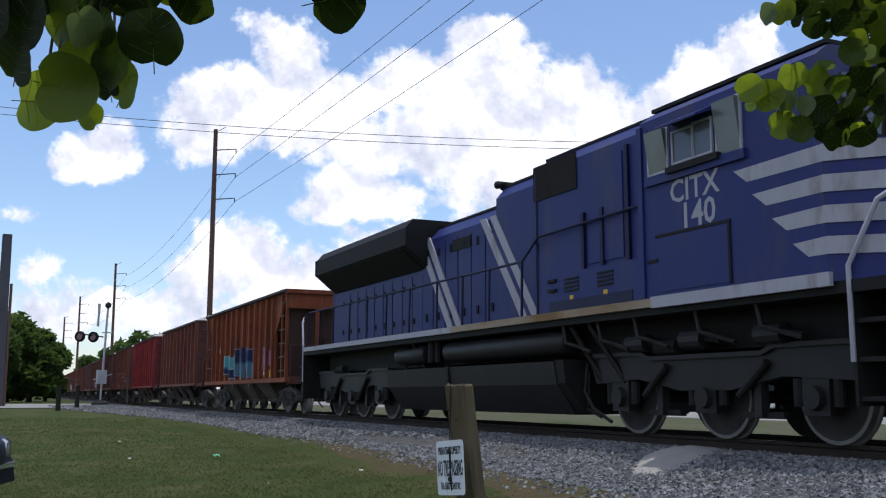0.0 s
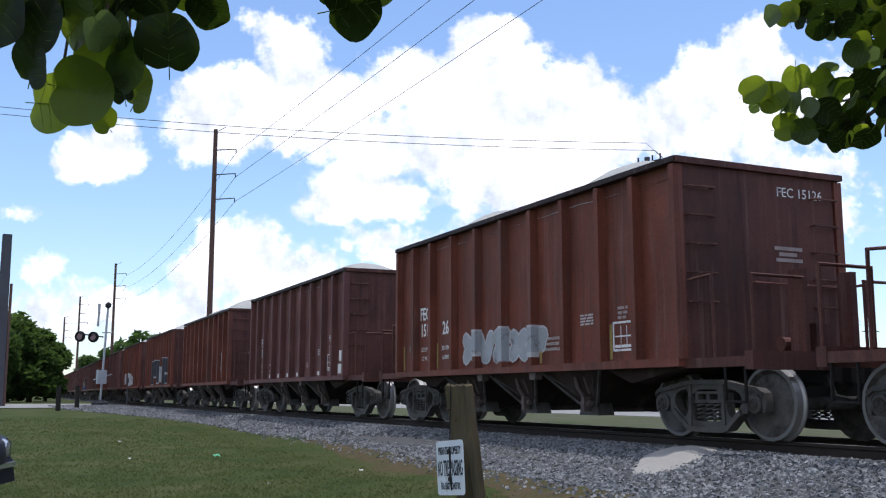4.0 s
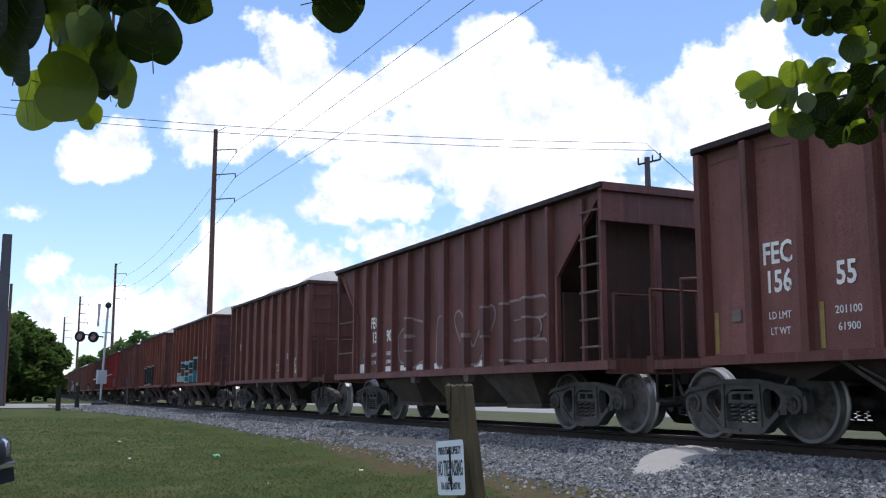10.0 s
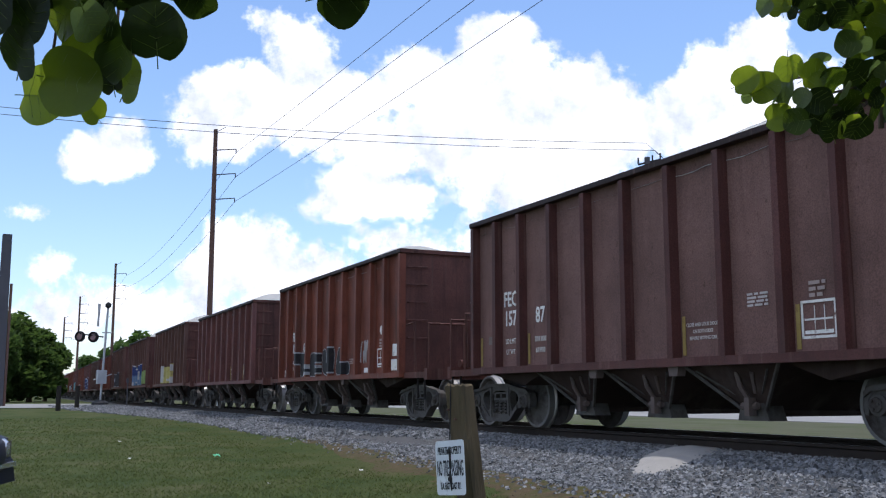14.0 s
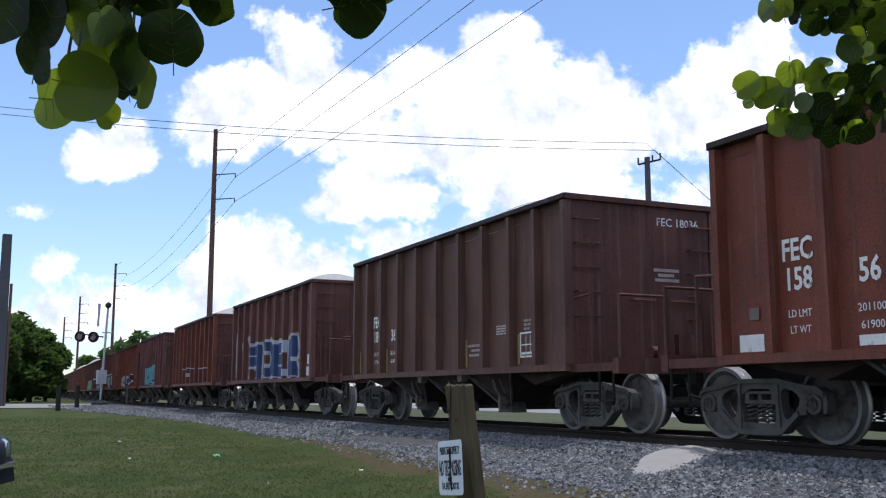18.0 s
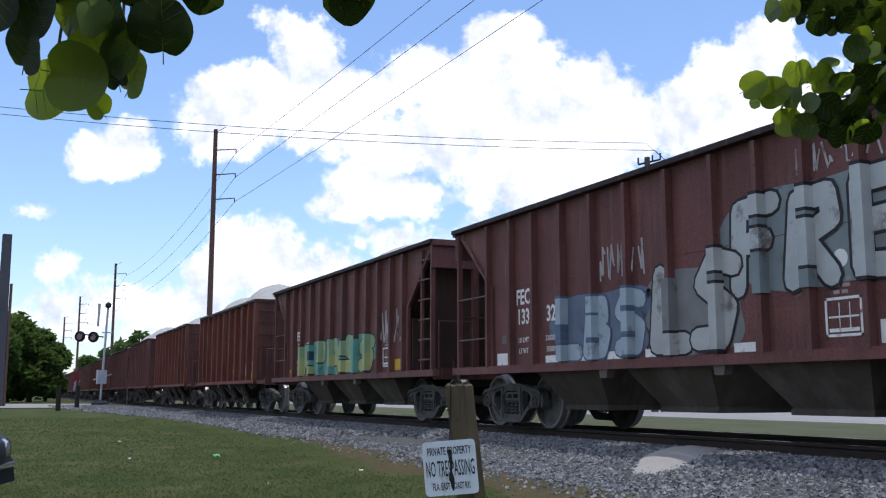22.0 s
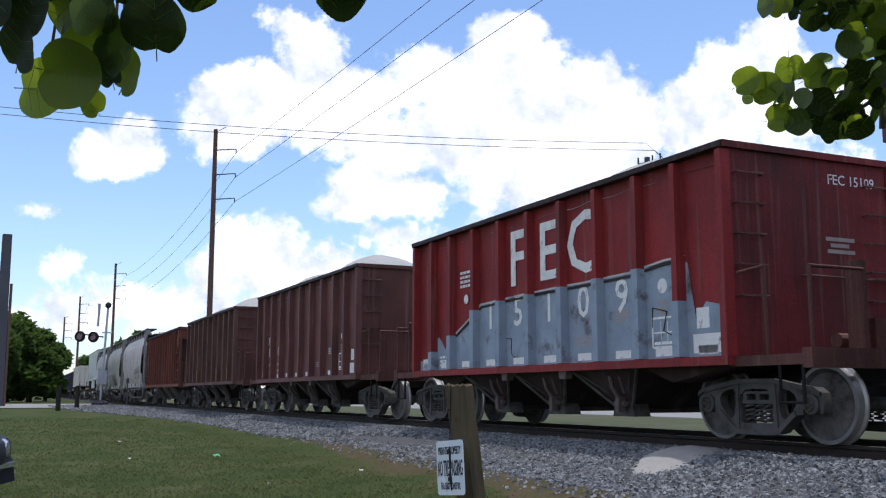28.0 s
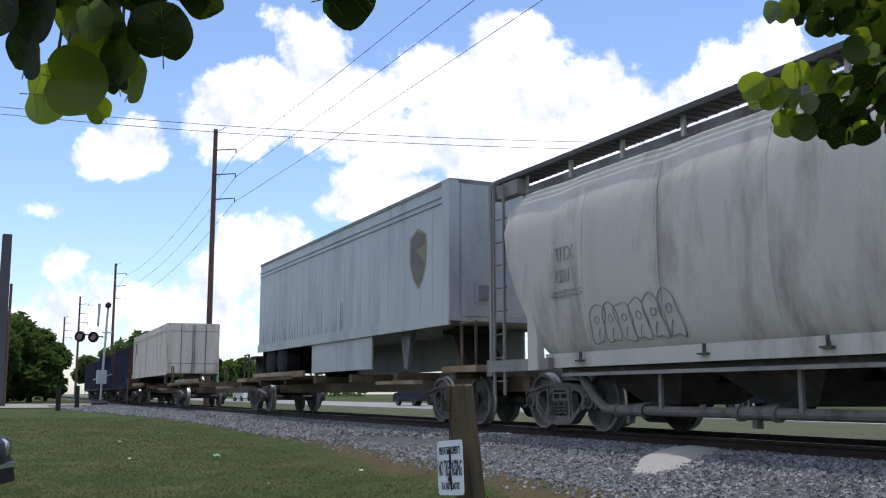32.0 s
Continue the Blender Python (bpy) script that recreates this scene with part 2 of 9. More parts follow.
FAINT = material("faded stencil paint", (0.36, 0.29, 0.27), 0.75, 0, 0.3, 6, 0.4, 50, 0.05)
YELLOW = material("yellow reflective paint", (0.62, 0.38, 0.045), 0.6, 0, 0.2, 6, 0.3, 60, 0.05, (1, 1, 1), (0.25, 0.13, 0.05), 0.25, 8)
GREY_CAR = material("weathered grey paint", (0.47, 0.455, 0.41), 0.6, 0, 0.22, 0.9, 0.3, 30, 0.1, (1.3, 1.0, 0.35), (0.28, 0.255, 0.225), 0.4, 0.9)
GREY_RUST = material("rust streaked grey paint", (0.48, 0.465, 0.45), 0.6, 0, 0.16, 0.8, 0.25, 30, 0.08, (1.6, 1, 0.45), (0.36, 0.215, 0.12), 0.42, 0.9)
# shade of the end sheets is put into this grey, together with dust
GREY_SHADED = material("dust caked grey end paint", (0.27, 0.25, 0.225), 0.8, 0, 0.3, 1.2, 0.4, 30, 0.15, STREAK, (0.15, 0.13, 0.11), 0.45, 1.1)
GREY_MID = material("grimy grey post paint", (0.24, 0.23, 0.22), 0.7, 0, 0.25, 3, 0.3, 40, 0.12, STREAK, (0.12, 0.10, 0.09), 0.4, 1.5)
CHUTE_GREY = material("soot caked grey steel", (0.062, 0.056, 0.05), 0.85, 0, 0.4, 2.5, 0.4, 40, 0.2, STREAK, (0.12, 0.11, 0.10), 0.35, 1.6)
GRATE = material("dark roof grating", (0.085, 0.082, 0.08), 0.7, 0.1, 0.3, 3, 0.3, 40, 0.12)
GREY_DARK = material("dirty grey steel", (0.22, 0.22, 0.23), 0.7, 0.1, 0.3, 3, 0.3, 40, 0.12, STREAK, (0.10, 0.09, 0.085), 0.45, 1.5)
TRAILER = material("grey trailer sheet", (0.37, 0.385, 0.39), 0.45, 0.1, 0.1, 0.7, 0.15, 30, 0.05, STREAK, (0.26, 0.265, 0.28), 0.4, 0.9)
TRAILER_WHITE = material("dirty white trailer sheet", (0.56, 0.515, 0.44), 0.6, 0, 0.12, 0.8, 0.2, 30, 0.06, STREAK, (0.34, 0.26, 0.2), 0.35, 1.3)
RUBBER = material("tyre rubber", (0.022, 0.022, 0.024), 0.85, 0, 0.3, 8, 0.3, 60, 0.2)
GLASS_DARK = material("tinted cab glass", (0.10, 0.11, 0.13), 0.08, 0.0, 0.1, 2, 0.1, 30, 0.0)
# ---- ground and track ----
BEND, BEND_END = 0.000695, -75.0


def on_track(s, lat=0.0, z=0.0):
    """The place s metres along the track, lat metres beyond its near rail, z over the rail tops; and the heading."""
    c = max(BEND_END, min(25.0, s))
    th = c * BEND
    x, y = math.sin(th) / BEND, (1 - math.cos(th)) / BEND
    x, y = x + (s - c) * math.cos(th), y + (s - c) * math.sin(th)
    return Vector((x - lat * math.sin(th), y + lat * math.cos(th), RT + z)), th


def lateral(x, y):
    """How far a place lies beyond the near rail; good close to the track."""
    s = x
    p, th = on_track(s)
    return (y - p.y) / math.cos(th)


def smooth(a, b, v):
    v = max(0.0, min(1.0, (v - a) / (b - a)))
    return v * v * (3 - 2 * v)


def ground_z(x, y):
    """Grass: low by the camera, up to rail height at the crossing; a slope of ballast under the track; a verge and a road beyond."""
    lat = lateral(x, y)
    up = smooth(-12, -50, x)
    near = 0.12 + 0.58 * up + 0.05 * noise.noise((x * 0.25, y * 0.25, 0.0)) * (1 - up)
    bed = RT - 0.32
    if lat < 0.75:
        toe = -2.95 + 1.6 * up
        k = smooth(toe - 0.3, -0.9, lat)
        z = near * (1 - k) + min(bed, bed) * k if near < bed else near * (1 - smooth(-2.2, -1.4, lat)) + bed * smooth(-2.2, -1.4, lat)
    else:
        far = RT - 0.32
        z = bed + (far - bed) * smooth(2.6, 5.0, lat) - 0.12 * smooth(3.5, 5, lat) * (1 - smooth(6, 7.5, lat))
    return z


def axis_steps(edges):
    out = []
    for a, b, d in edges:
        n = max(1, round((b - a) / d))
        out += [a + (b - a) * i / n for i in range(n)]
    return out + [edges[-1][1]]


GRASS = bpy.data.materials.new("dry lawn")


def make_grass_material(m):
    m.use_nodes = True
    n, l = m.node_tree.nodes, m.node_tree.links
    b = n["Principled BSDF"]
    b.inputs["Roughness"].default_value = 0.95
    b.inputs["Specular IOR Level"].default_value = 0.04
    geo = n.new("ShaderNodeNewGeometry")
    big = n.new("ShaderNodeTexNoise")
    big.inputs["Scale"].default_value, big.inputs["Detail"].default_value = 0.8, 8
    l.new(geo.outputs["Position"], big.inputs[0])
    fine = n.new("ShaderNodeTexNoise")
    fine.inputs["Scale"].default_value, fine.inputs["Detail"].default_value = 26.0, 10
    fine.inputs["Roughness"].default_value = 0.75
    l.new(geo.outputs["Position"], fine.inputs[0])
    mixn = n.new("ShaderNodeMath")
    mixn.operation = "MULTIPLY_ADD"
    l.new(fine.outputs[0], mixn.inputs[0])
    mixn.inputs[1].default_value = 0.42
    l.new(big.outputs[0], mixn.inputs[2])
    ramp = n.new("ShaderNodeValToRGB")
    e = ramp.color_ramp.elements
    e[0].position, e[0].color = 0.55, (0.040, 0.058, 0.020, 1)
    e[1].position, e[1].color = 0.90, (0.077, 0.079, 0.036, 1)
    mid = e.new(0.70)
    mid.color = (0.053, 0.066, 0.023, 1)
    l.new(mixn.outputs[0], ramp.inputs[0])
    tuft = n.new("ShaderNodeTexNoise")
    tuft.inputs["Scale"].default_value, tuft.inputs["Detail"].default_value, tuft.inputs["Roughness"].default_value = 48.0, 6, 0.8
    l.new(geo.outputs["Position"], tuft.inputs[0])
    level = n.new("ShaderNodeMapRange")
    level.inputs[1].default_value, level.inputs[2].default_value, level.inputs[3].default_value, level.inputs[4].default_value = 0.3, 0.7, 0.72, 1.28
    l.new(tuft.outputs[0], level.inputs[0])
    shade = n.new("ShaderNodeVectorMath")
    shade.operation = "SCALE"
    l.new(ramp.outputs[0], shade.inputs[0])
    l.new(level.outputs[0], shade.inputs["Scale"])
    l.new(shade.outputs[0], b.inputs["Base Color"])
    bp = n.new("ShaderNodeBump")
    bp.inputs["Strength"].default_value, bp.inputs["Distance"].default_value = 0.5, 0.04
    l.new(fine.outputs[0], bp.inputs["Height"])
    l.new(bp.outputs[0], b.inputs["Normal"])


make_grass_material(GRASS)
xs = axis_steps([(-3000, -400, 200), (-400, -100, 20), (-100, -40, 3), (-40, 6, 0.6), (6, 60, 4), (60, 400, 40), (400, 3000, 300)])
ys = axis_steps([(-3000, -200, 300), (-200, -30, 20), (-30, -9, 2), (-9, 14, 0.4), (14, 60, 4), (60, 300, 20), (300, 3000, 300)])
gv = [(x, y, ground_z(x, y) if abs(x) < 150 and abs(y) < 60 else RT - 0.3) for y in ys for x in xs]
gf = [(j * len(xs) + i, j * len(xs) + i + 1, (j + 1) * len(xs) + i + 1, (j + 1) * len(xs) + i) for j in range(len(ys) - 1) for i in range(len(xs) - 1)]
ground = part("ground", Shape().add(gv, gf), GRASS, smooth=True)
tagged(ground, "patchy sunlit lawn and verge, green going to straw", "ground", kind="structure")

# bed colour is darkened to give shade in the gaps between the stones
BALLAST = material("grey crushed ballast", (0.085, 0.084, 0.084), 0.9, 0, 0.25, 2.0, 0.5, 30, 0.5)
STONE = material("ballast stone", (0.151, 0.154, 0.158), 0.85, 0, 0.3, 2.0, 0.5, 20, 0.4)
CONCRETE = material("sun bleached concrete", (0.24, 0.235, 0.222), 0.9, 0, 0.15, 0.6, 0.3, 20, 0.3, dirt=(0.26, 0.25, 0.235), dirt_amount=0.3)
SAND = material("pale spilled sand", (0.30, 0.285, 0.262), 0.95, 0, 0.14, 5, 0.5, 60, 0.5)
RAIL = material("brown rail steel", (0.034, 0.026, 0.022), 0.75, 0.3, 0.3, 5, 0.3, 60, 0.2)
TIE = material("weathered tie", (0.10, 0.088, 0.078), 0.9, 0, 0.35, 3, 0.4, 30, 0.4, (0.3, 3, 1))


def strip(name, lats, s_steps, mat, label, category, kind="structure", wob=0.0):
    """A sheet along the track: for each step the points (lat, z)."""
    v, f = [], []
    m = len(lats)
    for s in s_steps:
        for k, (lat, z) in enumerate(lats):
            w = wob * noise.noise((s * 0.9, k * 7.3, 1.0)) if wob else 0.0
            p, th = on_track(s, lat + w, z + w * 0.12)
            v.append(p)
    for i in range(len(s_steps) - 1):
        for k in range(m - 1):
            f.append((i * m + k, (i + 1) * m + k, (i + 1) * m + k + 1, i * m + k + 1))
    return tagged(part(name, Shape().add(v, f), mat, smooth=True), label, category, kind=kind)


steps = axis_steps([(-700, -120, 20), (-120, -50, 2), (-50, 8, 0.4), (8, 60, 4)])
ballast = strip("ballast_bed", [(-2.9, -0.68), (-2.2, -0.50), (-1.5, -0.34), (-0.95, -0.20), (-0.6, -0.165), (0.75, -0.15), (2.1, -0.165), (2.45, -0.20), (3.2, -0.40), (3.9, -0.55)], steps, BALLAST, "grey crushed stone ballast bed under the track", "ballast", wob=0.22)


def rail_shape():
    prof = [(-0.07, -0.172), (0.07, -0.172), (0.07, -0.16), (0.012, -0.14), (0.010, -0.05), (0.036, -0.035), (0.036, -0.004), (0.03, 0.0), (-0.03, 0.0), (-0.036, -0.004), (-0.036, -0.035), (-0.010, -0.05), (-0.012, -0.14), (-0.07, -0.16)]
    return prof


for name, lat in (("near", 0.035), ("far", 1.465)):
    st = axis_steps([(-700, -100, 25), (-100, 12, 4), (12, 60, 12)])
    prof = rail_shape()
    v = []
    for s in st:
        for a, z in prof:
            v.append(on_track(s, lat + a, z)[0])
    m = len(prof)
    f = [(i * m + k, (i + 1) * m + k, (i + 1) * m + (k + 1) % m, i * m + (k + 1) % m) for i in range(len(st) - 1) for k in range(m)]
    rail = thing("rail", "rusty brown steel rail with a worn bright top", "rail", "rails of the track")
    part("rail_web", Shape().add(v, f), RAIL, rail)
    hv, hf = [], []
    for s in st:
        hv += [on_track(s, lat - 0.024, 0.002)[0], on_track(s, lat + 0.024, 0.002)[0]]
    hf = [(2 * i, 2 * i + 2, 2 * i + 3, 2 * i + 1) for i in range(len(st) - 1)]
    part("running_surface", Shape().add(hv, hf), TREAD, rail, "polished running surface")

tie_me = Shape().box(-0.115, 0.115, -1.3, 1.3, -0.36, -0.145, 0.006).mesh("railroad_tie", TIE)
for i in range(170):
    p, th = on_track(8 - i * 0.53, 0.75, random.uniform(-0.012, 0.004))
    tie = new("railroad_tie", tie_me)
    tie.matrix_basis = Matrix.Translation(p) @ Matrix.Rotation(th + random.uniform(-0.012, 0.012), 4, "Z")
    tagged(tie, "weathered grey-brown railroad tie in the ballast", "railroad tie", "ties of the track")


def pebbles(name, n, place, size, mats, label, category):
    """Many small angular stones as one object."""
    base = [Vector(v) for v in ((-1, -.8, -.5), (1, -.7, -.6), (.8, .9, -.5), (-.9, .8, -.6), (-.6, -.5, .6), (.7, -.6, .5), (.5, .6, .7), (-.7, .5, .5))]
    fc = [(0, 3, 2, 1), (4, 5, 6, 7), (0, 1, 5, 4), (1, 2, 6, 5), (2, 3, 7, 6), (3, 0, 4, 7)]
    v, f = [], []
    rnd = random.Random(7)
    for _ in range(n):
        p = place(rnd)
        r = size * rnd.uniform(0.55, 1.25)
        m = Euler((rnd.uniform(0, 6.3), rnd.uniform(0, 6.3), rnd.uniform(0, 6.3))).to_matrix()
        k = len(v)
        v += [tuple(p + m @ (b * r * rnd.uniform(0.75, 1.2))) for b in base]
        f += [tuple(i + k for i in q) for q in fc]
    me = bpy.data.meshes.new(name)
    me.from_pydata(v, [], f)
    me.materials.append(mats)
    return tagged(new(name, me), label, category, kind="stuff")


def island_variation(m, lo, hi):
    n, l = m.node_tree.nodes, m.node_tree.links
    b = n["Principled BSDF"]
    src = b.inputs["Base Color"].links[0].from_socket
    g = n.new("ShaderNodeNewGeometry")
    r = n.new("ShaderNodeMapRange")
    r.inputs[3].default_value, r.inputs[4].default_value = lo, hi
    l.new(g.outputs["Random Per Island"], r.inputs[0])
    s = n.new("ShaderNodeVectorMath")
    s.operation = "SCALE"
    l.new(src, s.inputs[0])
    l.new(r.outputs[0], s.inputs["Scale"])
    l.new(s.outputs[0], b.inputs["Base Color"])


island_variation(STONE, 0.4, 1.65)


def edge_shift(s):
    """How far the foot of the ballast draws in towards the track."""
    return 0.15 + 0.30 * smooth(-8, -20, s)


def ballast_spot(rnd):
    s = rnd.uniform(-15.5, 1.5) if rnd.random() < 0.62 else -15.5 - 44 * rnd.random() ** 1.6
    lat = rnd.uniform(-2.5, -0.15) if rnd.random() < 0.95 else rnd.gauss(-2.6, 0.22)
    z = np.interp(lat, [-2.9, -2.2, -1.5, -0.95, -0.6, 0.75], [-0.68, -0.50, -0.34, -0.20, -0.165, -0.15])
    p, _ = on_track(s, lat + edge_shift(s) * max(0.0, -lat - 0.8) / 1.7, z + 0.012)
    p.z = max(p.z, ground_z(p.x, p.y) + 0.008)
    return p


pebbles("ballast_stones", 52000, ballast_spot, 0.027, STONE, "loose angular grey ballast stones on the shoulder", "stones")

SOIL = material("brown leaf litter and soil", (0.082, 0.061, 0.038), 0.95, 0, 0.5, 4, 0.7, 30, 0.8, dirt=(0.058, 0.062, 0.022), dirt_amount=0.6, dirt_scale=5.0)
sv, sf_ = [], []
ss = axis_steps([(-40, -14, 0.8), (-14, 4, 0.16)])
soil_lats = (-3.5, -3.3, -3.1, -2.9, -2.7, -2.5, -2.2)
for s_ in ss:
    for k, la in enumerate(soil_lats):
        jag = (0.55 if k < 2 else 0.2) * noise.noise((s_ * 1.1, k * 1.3, 4.0)) + 0.12 * noise.noise((s_ * 4.0, k * 2.0, 8.0))
        q, _ = on_track(s_, la * (1 - 0.35 * smooth(-12, -30, s_)) + jag * (1 - 0.6 * smooth(-12, -30, s_)) + edge_shift(s_) + 0.5 * smooth(-14, -40, s_), 0)
        sv.append((q.x, q.y, ground_z(q.x, q.y) + (0.012 if 0 < k < 6 else -0.02) + 0.02 * noise.noise((q.x * 3, q.y * 3, 1.0))))
nl = len(soil_lats)
for i in range(len(ss) - 1):
    for k in range(nl - 1):
        sf_.append((i * nl + k, (i + 1) * nl + k, (i + 1) * nl + k + 1, i * nl + k + 1))
tagged(part("soil_edge", Shape().add(sv, sf_), SOIL, smooth=True), "brown strip of dead grass and soil along the ballast", "soil", kind="structure")

# spilled sand on the shoulder
sand_v, sand_f = [], []
for j in range(13):
    for i in range(25):
        a, b = i / 24 * 2 - 1, j / 12 * 2 - 1
        h = max(0.0, 1 - (a * a + b * b)) ** 0.7
        p, _ = on_track(-10.15 + a * 0.6 - 0.35 * b, -0.8 + b * 0.95, 0)
        z = np.interp(-0.8 + b * 0.95, [-2.9, -2.2, -1.5, -0.95, -0.6, 0.75], [-0.68, -0.50, -0.34, -0.20, -0.165, -0.15])
        sand_v.append((p.x, p.y, RT + z - 0.02 + 0.10 * h + 0.02 * noise.noise((a * 4, b * 4, 2))))
for j in range(12):
    for i in range(24):
        k = j * 25 + i
        sand_f.append((k, k + 1, k + 26, k + 25))
tagged(part("sand_pile", Shape().add(sand_v, sand_f), SAND, smooth=True), "small pile of pale sand spilled on the ballast", "sand pile", kind="stuff")

# loose gravel that widens towards the crossing
av, af = [], []
asteps = axis_steps([(-66, -26, 1.0), (-26, -18, 0.5)])
for s_ in asteps:
    wide_ = 0.95 + 1.25 * smooth(-18, -26, s_) + 3.6 * smooth(-28, -48, s_)
    for k in range(7):
        la = -0.85 - (wide_ - 0.85) * k / 6 + (0.25 * noise.noise((s_ * 0.5, k * 1.7, 9.0)) if k > 3 else 0.0)
        q, _ = on_track(s_, la, 0)
        base_z = RT + float(np.interp(la, [-2.9, -2.2, -1.5, -0.95, -0.6], [-0.68, -0.50, -0.34, -0.20, -0.165]))
        av.append((q.x, q.y, max(base_z, ground_z(q.x, q.y)) + (0.003 if k < 6 else -0.03)))
for i in range(len(asteps) - 1):
    for k in range(6):
        af.append((i * 7 + k, i * 7 + k + 1, (i + 1) * 7 + k + 1, (i + 1) * 7 + k))
GRAVEL = material("loose grey gravel", (0.098, 0.094, 0.088), 0.95, 0, 0.55, 2.5, 1.2, 14, 1.0)
tagged(part("gravel_apron", Shape().add(av, af), GRAVEL, smooth=True), "loose grey gravel beside the track near the crossing", "gravel", kind="structure")



def apron_spot(rnd):
    s = -17.0 - 40 * rnd.random() ** 1.3
    wide_ = 0.95 + 1.25 * smooth(-18, -26, s) + 3.6 * smooth(-28, -48, s)
    lat = -0.3 - (wide_ - 0.3) * rnd.random() ** 0.9 - abs(rnd.gauss(0, 0.12))
    p, _ = on_track(s, lat, 0)
    base_z = RT + float(np.interp(lat, [-2.9, -2.2, -1.5, -0.95, -0.6], [-0.68, -0.50, -0.34, -0.20, -0.165]))
    p.z = max(base_z, ground_z(p.x, p.y)) + 0.012
    return p


pebbles("gravel_stones", 22000, apron_spot, 0.034, STONE, "loose grey stones spread beside the track", "stones")

# dry verge, road beyond the track and the crossing street
VERGE = material("dry mown verge", (0.080, 0.082, 0.048), 0.95, 0, 0.25, 0.8, 0.4, 22, 0.4, dirt=(0.055, 0.070, 0.026), dirt_amount=0.5, dirt_scale=0.6)
strip("verge", [(3.3, -0.50), (4.2, -0.415), (5.2, -0.40), (6.8, -0.38), (8.0, -0.285), (11.0, -0.285), (14.4, -0.285)], axis_steps([(-700, -120, 20), (-120, 60, 2)]), VERGE, "dry straw-coloured verge between the track and the road", "verge")
tagged(strip("road", [(14.4, -0.36), (14.42, -0.27), (19, -0.23), (26.5, -0.26), (26.6, -0.36)], axis_steps([(-700, -100, 40), (-100, 60, 8)]), CONCRETE, "pale concrete road beyond the track", "road"), kind="structure")
cv = []
for y in (-60, -30, -12, -4, -1.0):
    for x in (-66.0, -47.5):
        cv.append((x, y, ground_z(x, max(y, -59)) + 0.03))
tagged(part("crossing_street", Shape().add(cv, [(2 * i, 2 * i + 1, 2 * i + 3, 2 * i + 2) for i in range(4)]), CONCRETE), "pale street that crosses the track", "street", kind="structure")
# ---- rolling stock: x forward along the car, y away from the camera, z over the rail tops ----
WHEEL_R = 0.457


def wheelset_mesh(r, half=0.755, cap=1.115, face=None):
    s = Shape()
    for side in (-1, 1):
        o = side * half
        k = side
        prof = [(0.10, o - 0.10 * k), (0.13, o - 0.05 * k), (r * 0.55, o - 0.02 * k), (r * 0.80, o - 0.06 * k), (r + 0.028, o - 0.075 * k), (r + 0.028, o - 0.05 * k),
                (r, o - 0.03 * k), (r, o + 0.07 * k), (r - 0.045, o + 0.075 * k), (r * 0.80, o + 0.03 * k), (r * 0.5, o + 0.055 * k), (0.15, o + 0.075 * k), (0.13, o + 0.10 * k), (0.09, o + 0.10 * k)]
        s.lathe(prof, "y", 28)
        s.lathe([(0.085, o + 0.08 * k), (0.085, (cap - 0.03) * k), (0.08, cap * k), (0.02, cap * k)], "y", 12)
        for a in range(3):
            an = a * 2.094
            s.rod((0.05 * math.cos(an), cap * k, 0.05 * math.sin(an)), (0.05 * math.cos(an), (cap + 0.02) * k, 0.05 * math.sin(an)), 0.016, 6)
    s.rod((0, -half, 0), (0, half, 0), 0.085, 12)
    me = s.mesh("wheelset", face or WHEEL, True)
    me.materials.append(TREAD)
    me.materials.append(RIM_STEEL)
    for p in me.polygons:
        c = p.center
        rad = math.hypot(c.x, c.z)
        if rad > r - 0.03 and abs(abs(c.y) - half) < 0.09:
            p.material_index = 1 if rad > r - 0.02 and face is None else 2
    return me


def holed_plate(s, outline, holes, a, b):
    """A plate in x, z from y = a to y = b with openings through it."""
    loops = [outline] + holes
    flat = [p for ring in loops for p in ring]
    tris = geometry.tessellate_polygon([[Vector((p, q, 0)) for p, q in ring] for ring in loops])
    n, k = len(flat), 0
    f = [tuple(t) for t in tris] + [tuple(i + n for i in reversed(t)) for t in tris]
    for ring in loops:
        m = len(ring)
        f += [(k + i, k + (i + 1) % m, k + (i + 1) % m + n, k + i + n) for i in range(m)]
        k += m
    return s.add([(p, a, q) for p, q in flat] + [(p, b, q) for p, q in flat], f)


def rounded(pts, cut=0.3):
    """The same outline with its corners cut."""
    out = []
    for i, (x, z) in enumerate(pts):
        for nx, nz in (pts[i - 1], pts[(i + 1) % len(pts)]):
            out.append((x + (nx - x) * cut, z + (nz - z) * cut))
    return out


